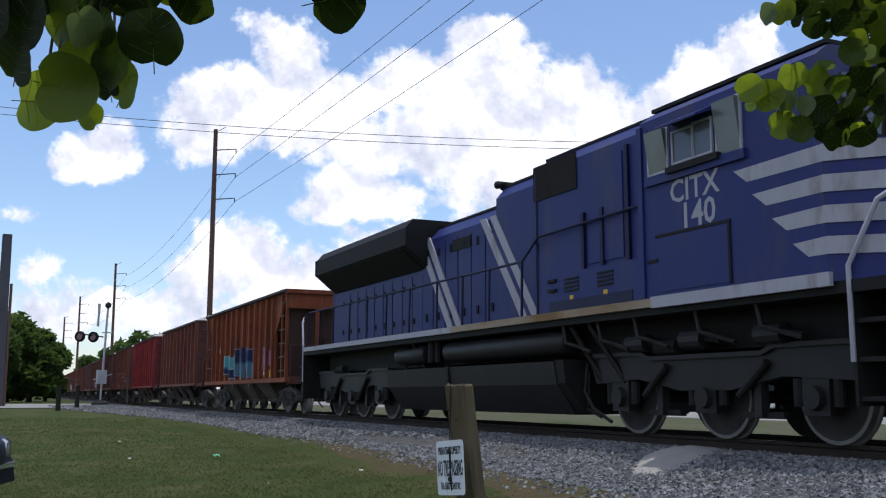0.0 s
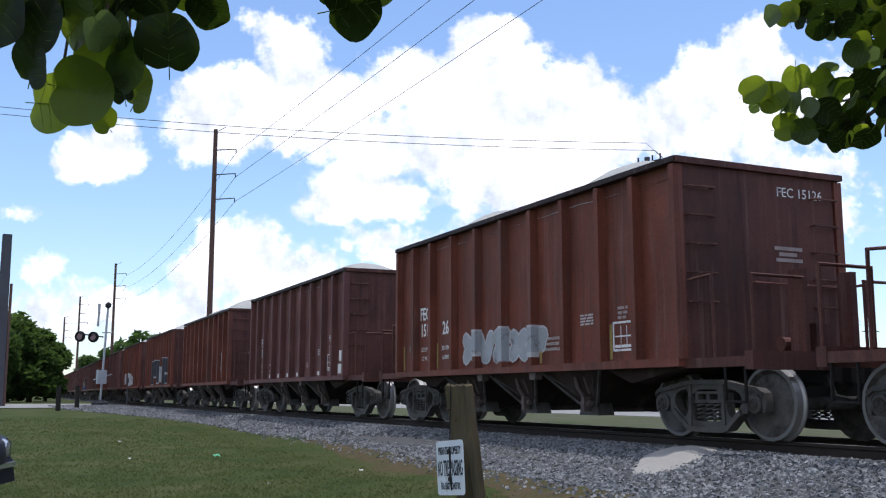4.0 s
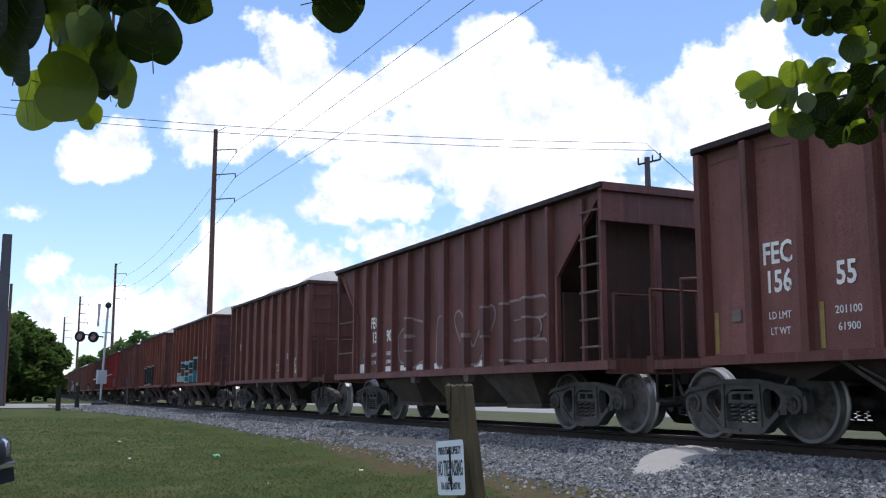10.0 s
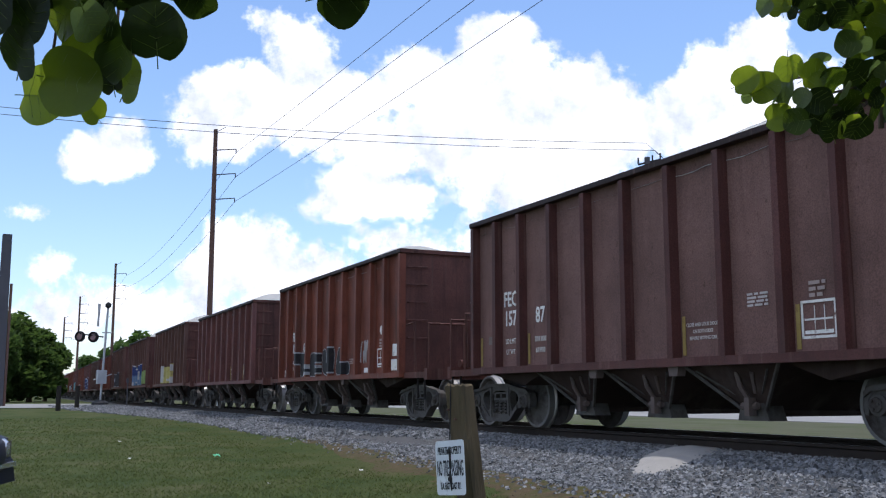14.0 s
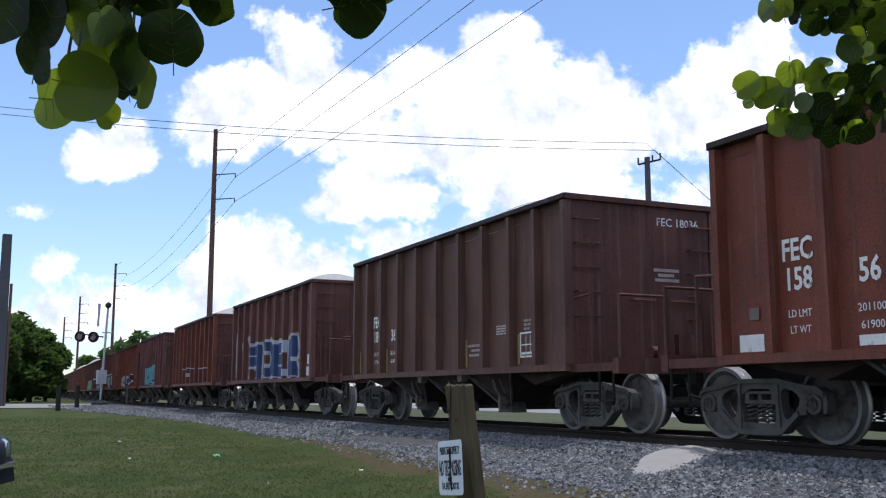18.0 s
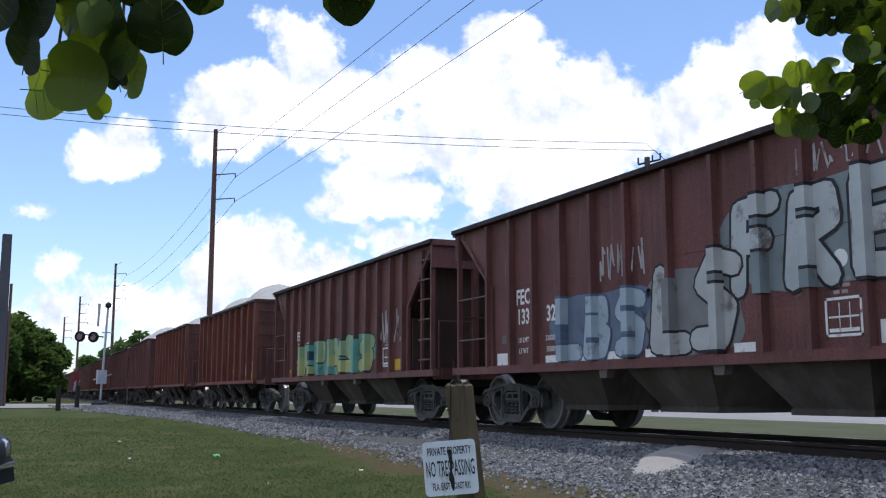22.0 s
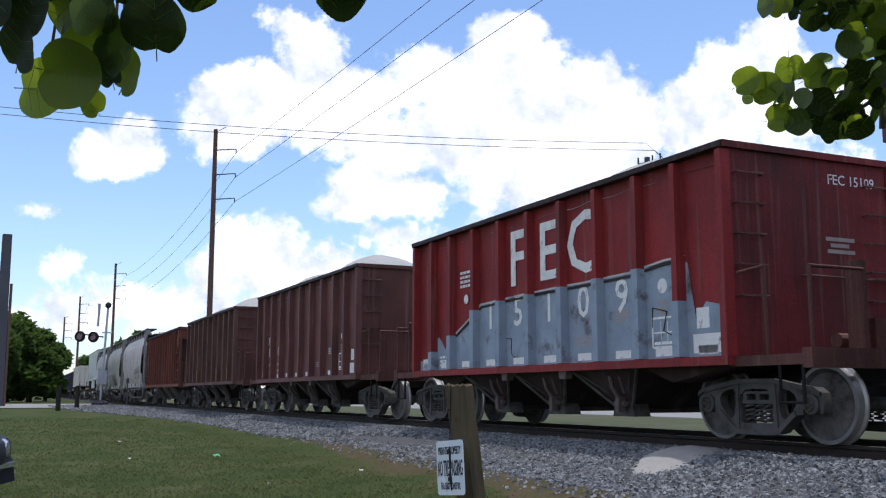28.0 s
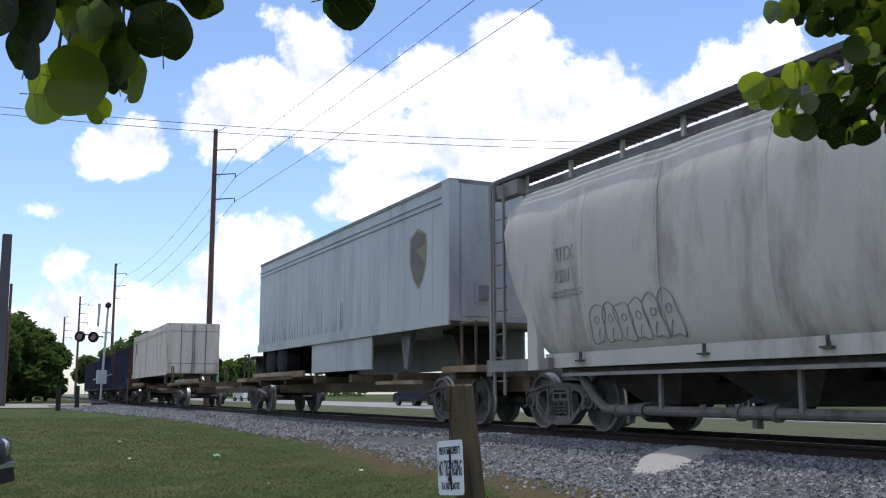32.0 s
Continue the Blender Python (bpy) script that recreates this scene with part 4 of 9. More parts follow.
        part("brace", shared(("bbrace", q), lambda: Shape().rod((q * 5.6, -0.9, 1.0), (q * 5.0, -0.9, 2.75), 0.05).rod((q * 5.6, 0.9, 1.0), (q * 5.0, 0.9, 2.75), 0.05).box(*sorted((q * 4.5, q * 4.58)), -1.4, 1.4, 1.0, 2.15).mesh("brace", RECESS_SHADE)), None, car)
    part("brake_stand", shared("bstand", lambda: Shape().box(5.5, 5.65, -0.3, 0.15, 1.05, 2.2).rod((5.0, -0.6, 1.3), (5.0, -0.2, 1.3), 0.12, 12).mesh("brake_stand", RECESS_SHADE)), None, car)
    part("weld_seam", shared("bseam", lambda: seam_shape(-4.45, 4.45, 2.36, -SHEET - 0.006, -SHEET + 0.01).mesh("weld_seam", coat)), None, car)
    underbody(car, half, (-2.3, 0.15, 2.6), 1.85, 1.15, 0.36)
    for x in (-4.6, 4.6):
        truck(car, x)
    return car


def repaint(car, old, coat):
    for o in car.children_recursive:
        if o.type == "MESH" and o.data.materials and o.data.materials[0] == old:
            o.material_slots[0].link = "OBJECT"
            o.material_slots[0].material = TAN_SHEET if coat is TAN and o.name.startswith("side_sheet") else DUSTY if coat is MAROON_PALE and o.name.startswith("side_sheet") else coat


def plate(car, x, z, w, h, mat, name="stencil_plate", y=-SHEET - 0.0035, label=""):
    me = shared(("plate", w, h, mat.name, name), lambda: Shape().box(-w / 2, w / 2, -0.0025, 0.0025, -h / 2, h / 2).mesh(name, mat))
    return part(name, me, None, car, label, pose(x, y - 0.001, z))


def words(car, text, x, z, size, mat, bold=0.0, y=-SHEET - 0.0035, align="CENTER", narrow=1.0):
    return part("lettering", lettering(text, size, mat, bold, align), None, car, "", pose(x, y, z) @ Matrix.Diagonal((narrow, 1, 1, 1)))


def bars(car, x, z, w, rows, mat, size=0.045):
    """Small writing, too small to read."""
    def make():
        s = Shape()
        rnd = random.Random(int(w * 1000) + rows)
        for r in range(rows):
            a = -w / 2
            while a < w / 2 - 0.03:
                b = min(w / 2, a + rnd.uniform(0.05, 0.16))
                s.box(a, b, -0.002, 0.002, -r * size * 1.7 - size, -r * size * 1.7)
                a = b + 0.03
        return s.mesh("small_print", mat)
    return part("small_print", shared(("bars", round(w, 2), rows, mat.name, size), make), None, car, "", pose(x, -SHEET - 0.0045, z))


def stencil_box(car, x, z, w=0.5, h=0.42):
    def make():
        s = Shape()
        t = 0.03
        s.box(-w / 2, w / 2, -0.002, 0.002, h / 2 - t, h / 2).box(-w / 2, w / 2, -0.002, 0.002, -h / 2, -h / 2 + t)
        s.box(-w / 2, -w / 2 + t, -0.002, 0.002, -h / 2, h / 2).box(w / 2 - t, w / 2, -0.002, 0.002, -h / 2, h / 2)
        s.box(-0.06, -0.05, -0.002, 0.002, -h / 2 + 0.06, h / 2 - 0.06).box(0.08, 0.09, -0.002, 0.002, -h / 2 + 0.06, h / 2 - 0.06).box(-w / 2 + 0.05, w / 2 - 0.05, -0.002, 0.002, -0.01, 0.01).box(-w / 2 + 0.05, w / 2 - 0.05, -0.002, 0.002, -h / 2 + 0.05, -h / 2 + 0.09)
        return s.mesh("stencil_box", WHITE)
    part("stencil_box", shared(("sbox", w, h), make), None, car, "", pose(x, -SHEET - 0.0045, z))


def dot(car, x, z, r=0.1):
    part("consolidated_dot", shared(("dot", r), lambda: Shape().lathe([(0.001, -0.002), (r, -0.002), (r, 0.002), (0.001, 0.002)], "y", 16).mesh("consolidated_dot", WHITE)), None, car, "", pose(x, -SHEET - 0.0045, z))


INKS = {}


def ink(rgb):
    if rgb not in INKS:
        INKS[rgb] = material("spray paint", rgb, 0.6, 0, 0.22, 3, 0.25, 30, 0.05, (1, 1, 1), DUST, 0.18, 2.5)
    return INKS[rgb]


def blob(rnd, x, z, w, h, grow=0.0, lean=0.0, seg=22):
    """A rounded, uneven letter-like outline."""
    pts = []
    ph = [rnd.uniform(0, 6.28) for _ in range(3)]
    for i in range(seg):
        a = 2 * math.pi * i / seg
        c, s = math.cos(a), math.sin(a)
        k = (abs(c) ** 4 + abs(s) ** 4) ** -0.25
        k *= 1 + 0.07 * math.sin(3 * a + ph[0]) + 0.05 * math.sin(5 * a + ph[1])
        pts.append((x + c * k * (w / 2 + grow) + lean * s * h / 2, z + s * k * (h / 2 + grow)))
    return pts


STROKES = [
    [[(0.22, 0.0), (0.2, 0.95), (0.85, 0.9)], [(0.22, 0.5), (0.75, 0.46)]],
    [[(0.14, 0.0), (0.2, 0.88), (0.8, 0.9), (0.86, 0.0)]],
    [[(0.2, 0.0), (0.22, 0.95), (0.82, 0.76), (0.3, 0.48), (0.88, 0.0)]],
    [[(0.1, 0.95), (0.42, 0.06), (0.6, 0.06), (0.92, 0.95)]],
    [[(0.5, 0.04), (0.14, 0.4), (0.2, 0.85), (0.6, 0.96), (0.88, 0.6), (0.8, 0.16), (0.5, 0.04)]],
    [[(0.12, 0.04), (0.85, 0.95)], [(0.15, 0.95), (0.5, 0.5), (0.88, 0.04)]],
    [[(0.82, 0.88), (0.25, 0.9), (0.2, 0.55), (0.8, 0.45), (0.78, 0.06), (0.18, 0.08)]],
]


def capsule(a, b, t, seg=4):
    ang = math.atan2(b[1] - a[1], b[0] - a[0])
    pts = []
    for i in range(seg + 1):
        q = ang - math.pi / 2 + math.pi * i / seg
        pts.append((b[0] + t * math.cos(q), b[1] + t * math.sin(q)))
    for i in range(seg + 1):
        q = ang + math.pi / 2 + math.pi * i / seg
        pts.append((a[0] + t * math.cos(q), a[1] + t * math.sin(q)))
    return pts


def stroke_shape(strokes, x, z, w, h, t, y, lean):
    s = Shape()
    n = 0
    for line in strokes:
        pts = [(x + (p - 0.5) * w + lean * (q - 0.5) * h, z + q * h) for p, q in line]
        for a, b in zip(pts, pts[1:]):
            s.prism(capsule(a, b, t), y - 0.0012 - 0.0003 * n, y + 0.001)
            n += 1
    return s


LETTERS = {
    "F": [[(0.18, 0.0), (0.2, 0.92), (0.9, 0.95)], [(0.2, 0.5), (0.75, 0.52)]],
    "I": [[(0.5, 0.0), (0.5, 0.95)], [(0.15, 0.0), (0.85, 0.0)], [(0.15, 0.95), (0.85, 0.95)]],
    "i": [[(0.5, 0.0), (0.5, 0.95)]],
    "D": [[(0.2, 0.02), (0.2, 0.92), (0.62, 0.92), (0.9, 0.55), (0.7, 0.08), (0.2, 0.02)]],
    "E": [[(0.9, 0.92), (0.2, 0.9), (0.15, 0.05), (0.9, 0.02)], [(0.2, 0.48), (0.75, 0.5)]],
    "R": [[(0.18, 0.0), (0.2, 0.92), (0.75, 0.95), (0.85, 0.65), (0.35, 0.48), (0.9, 0.0)]],
    "M": [[(0.08, 0.0), (0.18, 0.95), (0.5, 0.4), (0.82, 0.95), (0.94, 0.0)]],
    "A": [[(0.08, 0.0), (0.42, 0.95), (0.6, 0.95), (0.92, 0.0)], [(0.28, 0.35), (0.75, 0.35)]],
    "O": [[(0.2, 0.05), (0.2, 0.92), (0.8, 0.95), (0.82, 0.05), (0.2, 0.05)]],
    "P": [[(0.3, 0.0), (0.32, 0.93), (0.8, 0.95), (0.82, 0.55), (0.35, 0.5)]],
    "K": [[(0.2, 0.0), (0.25, 0.98)], [(0.85, 0.85), (0.3, 0.45), (0.9, 0.0)]],
    "T": [[(0.04, 0.95), (0.96, 0.90)], [(0.5, 0.92), (0.44, 0.0)]],
    "V": [[(0.08, 0.98), (0.40, 0.02), (0.56, 0.02), (0.92, 0.98)]],
    "H": [[(0.16, 0.0), (0.14, 0.96)], [(0.84, 0.0), (0.88, 0.98)], [(0.15, 0.48), (0.86, 0.48)]],
    "N": [[(0.12, 0.0), (0.14, 0.95), (0.84, 0.05), (0.88, 0.98)]],
    "U": [[(0.14, 0.97), (0.16, 0.18), (0.45, 0.02), (0.80, 0.14), (0.86, 0.97)]],
    "J": [[(0.35, 0.95), (0.92, 0.92), (0.74, 0.90), (0.66, 0.15), (0.36, 0.0), (0.08, 0.16)]],
    "L": [[(0.25, 0.98), (0.16, 0.04), (0.92, 0.02)]],
    "B": [[(0.18, 0.02), (0.20, 0.94), (0.66, 0.95), (0.74, 0.68), (0.30, 0.52), (0.84, 0.36), (0.74, 0.04), (0.18, 0.02)]],
    "C": [[(0.88, 0.82), (0.52, 0.97), (0.16, 0.66), (0.18, 0.24), (0.54, 0.02), (0.90, 0.18)]],
    "G": [[(0.88, 0.82), (0.48, 0.97), (0.14, 0.62), (0.18, 0.20), (0.56, 0.02), (0.88, 0.22), (0.86, 0.48), (0.56, 0.46)]],
    "S": [[(0.88, 0.85), (0.4, 0.95), (0.15, 0.68), (0.82, 0.38), (0.7, 0.06), (0.1, 0.05)]],
}
SPLITS = {}


def split_ink(top, low):
    """Spray paint of one colour over another, with an uneven border."""
    key = (top, low)
    if key not in SPLITS:
        m = material("two-tone spray paint", top, 0.6, 0, 0.22, 3, 0.25, 30, 0.05)
        n, l = m.node_tree.nodes, m.node_tree.links
        b = n["Principled BSDF"]
        was = b.inputs["Base Color"].links[0].from_socket
        tc, sep, ns, ad, rg, mx = n.new("ShaderNodeTexCoord"), n.new("ShaderNodeSeparateXYZ"), n.new("ShaderNodeTexNoise"), n.new("ShaderNodeMath"), n.new("ShaderNodeMapRange"), n.new("ShaderNodeMix")
        ns.inputs["Scale"].default_value = 2.0
        mx.data_type = "RGBA"
        l.new(tc.outputs["Object"], sep.inputs[0])
        l.new(tc.outputs["Object"], ns.inputs[0])
        ad.operation = "MULTIPLY_ADD"
        l.new(ns.outputs[0], ad.inputs[0])
        ad.inputs[1].default_value = 0.3
        l.new(sep.outputs[2], ad.inputs[2])
        rg.inputs[1].default_value, rg.inputs[2].default_value = 0.06, 0.18
        l.new(ad.outputs[0], rg.inputs[0])
        l.new(rg.outputs[0], mx.inputs[0])
        mx.inputs[6].default_value = (*low, 1)
        l.new(was, mx.inputs[7])
        l.new(mx.outputs[2], b.inputs["Base Color"])
        SPLITS[key] = m
    return SPLITS[key]


def graffiti(car, x0, x1, z0, z1, letters, fill, line, seed, stakes, back=None, trim=None, text="", low=None, rise=0.0, fat=0.20, border=0.035, halo=None):
    """A row of fat sprayed characters over panels and stakes."""
    rnd = random.Random(seed)
    y = -SHEET - 0.004
    n = len(text) or letters
    share = [0.55 if c in "iI" else 1.0 for c in text] or [1.0] * n
    unit = (x1 - x0) / sum(share)
    if back:
        s = Shape().prism(blob(rnd, (x0 + x1) / 2, (z0 + z1) / 2, (x1 - x0) * 1.0, (z1 - z0) * 0.84, 0.05, 0, 44), y, y + 0.003)
        part("spray_cloud", s, ink(back), car, "spray-painted background cloud")
    t = min(fat * unit, 0.15 if text else 0.22)
    zm = (z0 + z1) / 2
    segs = []
    body = split_ink(fill, low) if low else ink(fill)
    for i in range(n):
        w = unit * share[i]
        cx = x0 + unit * (sum(share[:i]) + share[i] / 2)
        up = rise * (i + 0.5) / n
        hh = (z1 - z0) * (rnd.uniform(0.84, 1.0) if not text else rnd.uniform(0.90, 1.0)) + up - 2 * t
        lean = rnd.uniform(-0.08, 0.12)
        st = LETTERS[text[i]] if text else STROKES[rnd.randrange(len(STROKES))]
        at = pose(0, 0, zm)
        for run in st:
            pts = [(cx + (p - 0.5) * w * 0.84 + lean * (q - 0.5) * hh, z0 + t + 0.01 + q * hh) for p, q in run]
            segs += list(zip(pts, pts[1:]))
        if halo:
            part("letter_halo", stroke_shape(st, cx, z0 + t + 0.01 - zm, w * 0.84, hh, t + border + 0.06, y - 0.0005, lean), ink(halo), car, "sprayed halo round a letter", at)
        lo = part("letter_outline", stroke_shape(st, cx, z0 + t + 0.01 - zm, w * 0.84, hh, t + border, y - 0.003 - 0.008 * (i % 2), lean), ink(line), car, "spray-painted letter outline", at)
        part("letter_fill", stroke_shape(st, cx, z0 + t + 0.01 - zm, w * 0.84, hh, t, y - 0.007 - 0.008 * (i % 2), lean), body, lo, "spray-painted letter")
        if trim and not text:
            for q, (du, dv) in zip((st[0][0], st[0][1]), ((0.02, 0.1), (0.0, -0.3))):
                gx, gz = cx + (q[0] - 0.5) * w * 0.84 + lean * (q[1] - 0.5) * hh, z0 + t + 0.01 + q[1] * hh - zm
                part("letter_glint", Shape().prism(capsule((gx + du, gz + dv * hh), (gx + du + 0.015, gz + dv * hh + 0.2 * hh), 0.014), y - 0.020, y - 0.018), ink(trim), lo, "small sprayed glint")
    for x in stakes:
        if not x0 + 0.02 < x < x1 - 0.02:
            continue
        runs = {"fill": [], "line": [], "back": []}
        step = 0.04
        z = z0 + 0.02
        while z < z1 + rise:
            near = min(off_line(x, z + step / 2, a, b) for a, b in segs)
            kind = "fill" if near < t else "line" if near < t + border else "back" if back and z < z0 + 0.84 * (z1 - z0) else ""
            if kind:
                if runs[kind] and abs(runs[kind][-1][1] - z) < 0.001:
                    runs[kind][-1][1] = z + step
                else:
                    runs[kind].append([z, z + step])
            z += step
        for kind, coat in (("fill", body), ("line", ink(line)), ("back", ink(back) if back else None)):
            if runs[kind]:
                band = Shape()
                for a, b in runs[kind]:
                    band.box(x - 0.069, x + 0.069, -1.602, -SHEET, a - zm, b - zm)
                part("painted_stake", band, coat, car, "stake sprayed over with the lettering", pose(0, 0, zm))


def off_line(x, z, a, b):
    """How far a point lies from a line between two points."""
    dx, dz = b[0] - a[0], b[1] - a[1]
    k = max(0.0, min(1.0, ((x - a[0]) * dx + (z - a[1]) * dz) / (dx * dx + dz * dz + 1e-9)))
    return math.hypot(x - a[0] - k * dx, z - a[1] - k * dz)


def scribble(car, x0, x1, z0, z1, rgb, seed, n=5, r=0.012):
    """A thin tag in one line."""
    rnd = random.Random(seed)
    s = Shape()
    w = (x1 - x0) / n
    for i in range(n):
        a = x0 + w * i
        pts = [(a + w * rnd.uniform(0, 1), -SHEET - 0.006, z0 + (z1 - z0) * (0.5 + 0.5 * math.cos(k * 1.9 + rnd.uniform(-0.5, 0.5)))) for k in range(6)]
        pts.sort(key=lambda p: p[0])
        s.pipe(pts, r, 4)
    part("sprayed_tag", s, ink(rgb), car, "thin sprayed tag")


def marks(car, mark, number, big=False, sticks=False, plates="white", slope=False, red=False, dz=0.0, wide=False):
    """Reporting marks, small print, reflective plates."""
    st = STAKES_C if wide else STAKES_B if slope else STAKES_A
    mid = lambda i: (st[i] + st[i + 1]) / 2
    if red:
        for i, c in enumerate(mark):
            words(car, c, mid(4 + i), 2.40, 1.34, WHITE, 0.014)
        for i, c in enumerate(number):
            words(car, c, mid(3 + i), 1.72, 0.68, WHITE, 0.006)
        bars(car, mid(2), 2.85, 0.5, 4, WHITE, 0.05)
        dot(car, mid(2), 2.32, 0.09)
        bars(car, mid(1), 1.30, 0.45, 3, WHITE)
    elif mark:
        i = 1
        cut = 3 if mark == "SPTX" else 2
        lead, tail = number[:-cut], number[-cut:]
        if cut == 3:
            words(car, "S", st[i + 1] - 0.36, 2.06 + dz, 0.35, WHITE, 0.004)
            words(car, "PTX", mid(i + 1) - 0.04, 2.06 + dz, 0.30, WHITE, 0.004)
        else:
            words(car, mark, mid(i) - 0.07, 2.06 + dz, 0.35, WHITE, 0.008, narrow=0.80)
        words(car, lead, mid(i) - 0.07, 1.73 + dz, 0.35, WHITE, 0.008, narrow=0.80)
        words(car, tail, mid(i + 1) - (0.04 if cut == 3 else 0), 1.73 + dz, 0.32 if cut == 3 else 0.35, WHITE, 0.008, narrow=0.82)
        words(car, "LD LMT", mid(i) - 0.07, 1.42, 0.12, WHITE, narrow=0.85)
        words(car, "LT WT", mid(i) - 0.07, 1.24, 0.12, WHITE, narrow=0.85)
        words(car, "230200" if slope else "201100", mid(i + 1), 1.42, 0.12, WHITE)
        words(car, "55800" if slope else "61900", mid(i + 1), 1.24, 0.12, WHITE)
        plate(car, mid(0) + 0.06, 1.50, 0.16, 0.14, CARD, "routing_card")
    n = len(st)
    pl = YELLOW if plates == "yellow" else WHITE
    if sticks:
        for i in (0, 2, 6, 8):
            part("reflector_strip", shared("stick", lambda: Shape().box(-0.03, 0.03, -0.003, 0.003, 0, 0.5).mesh("reflector_strip", STRIP)), None, car, "yellow reflective strip", pose(st[min(i, n - 1)] + 0.13, -SHEET - 0.007, 1.06))
    else:
        for i in range(n - 1):
            if i in (0, 2, 3, 4, 5, 7) or red:
                plate(car, mid(i), 1.12, 0.36, 0.11, pl, "reflector_plate")
        plate(car, mid(0), 1.16, 0.40, 0.20, pl, "reflector_plate")
        plate(car, mid(n - 2), 1.20, 0.55, 0.24, pl, "reflector_plate")
        if not slope:
            plate(car, mid(n - 2) - 0.08, 1.52, 0.24, 0.26, WHITE, "routing_card")
    if not slope:
        if sticks:
            for r_, txt in enumerate(("CLOSE AND LOCK DOORS", "ON BOTH SIDES", "BEFORE MOVING CAR")):
                words(car, txt, mid(n - 5), 1.42 - 0.085 * r_, 0.065, PRINT, 0.001, narrow=0.8)
        else:
            bars(car, mid(n - 5), 1.42, 0.5, 3, FAINT, 0.028)
        bars(car, mid(n - 4), 1.75, 0.34, 4, FAINT if red else PRINT, 0.026)
    stencil_box(car, mid(n - 3), 1.38)
    if not sticks:
        dot(car, mid(n - 3), 2.0)
    bars(car, mid(n - 3), 1.80, 0.24, 3, FAINT, 0.04)


def end_marks(car, text):
    """The car's mark on its front end, high up."""
    for nm, sz, y, z in ((text, 0.19, 0.60, 3.27),):
        o = part("end_lettering", lettering(nm, sz, WHITE, 0.0, "CENTER"), None, car, "", Matrix.Translation((4.705, y, z)) @ Matrix.Rotation(radians(90), 4, "Z"))
    part("end_print", shared("endbars", lambda: Shape().box(4.704, 4.708, 0.1, 0.6, 2.52, 2.57).box(4.704, 4.708, 0.18, 0.5, 2.44, 2.49).box(4.704, 4.708, 0.12, 0.6, 2.36, 2.41).mesh("end_print", FAINT)), None, car)


MASTER_A = hopper_flat_end(OXIDE)
# the far side stands a little closer in
for o in MASTER_A.children:
    if o.name.split(".")[0] in ("side_sheet", "side_sill", "top_rail", "far_side_bracing", "handrail", "end_handrail", "grab_iron") and min(v.co.y for v in o.data.vertices) > 0.5:
        o.location.y -= 0.2
MASTER_B = hopper_slope_end(OXIDE)
MASTER_C = hopper_slope_end(OXIDE, STAKES_C, "c")
WIDE = (12, 33)
CARS = []
BACK = [26.049 + 12.7916 * n for n in range(60)]
USED = set()


def hopper(n, slope, coat, label, mark="FEC", number="", load=0, **kw):
    """The n-th hopper behind the locomotive."""
    src = MASTER_C if n in WIDE else MASTER_B if slope else MASTER_A
    if src.name in USED:
        car = copy_thing(src, Matrix.Identity(4))
    else:
        USED.add(src.name)
        car = src
    WANT.append((car, OXIDE, coat))
    car["label"] = label
    NEWCARS.append((car, slope, n, mark, number, load, kw))
    CARS.append((car, -BACK[n] + 4.72 + (0.12 if slope else 0.0)))
    return car


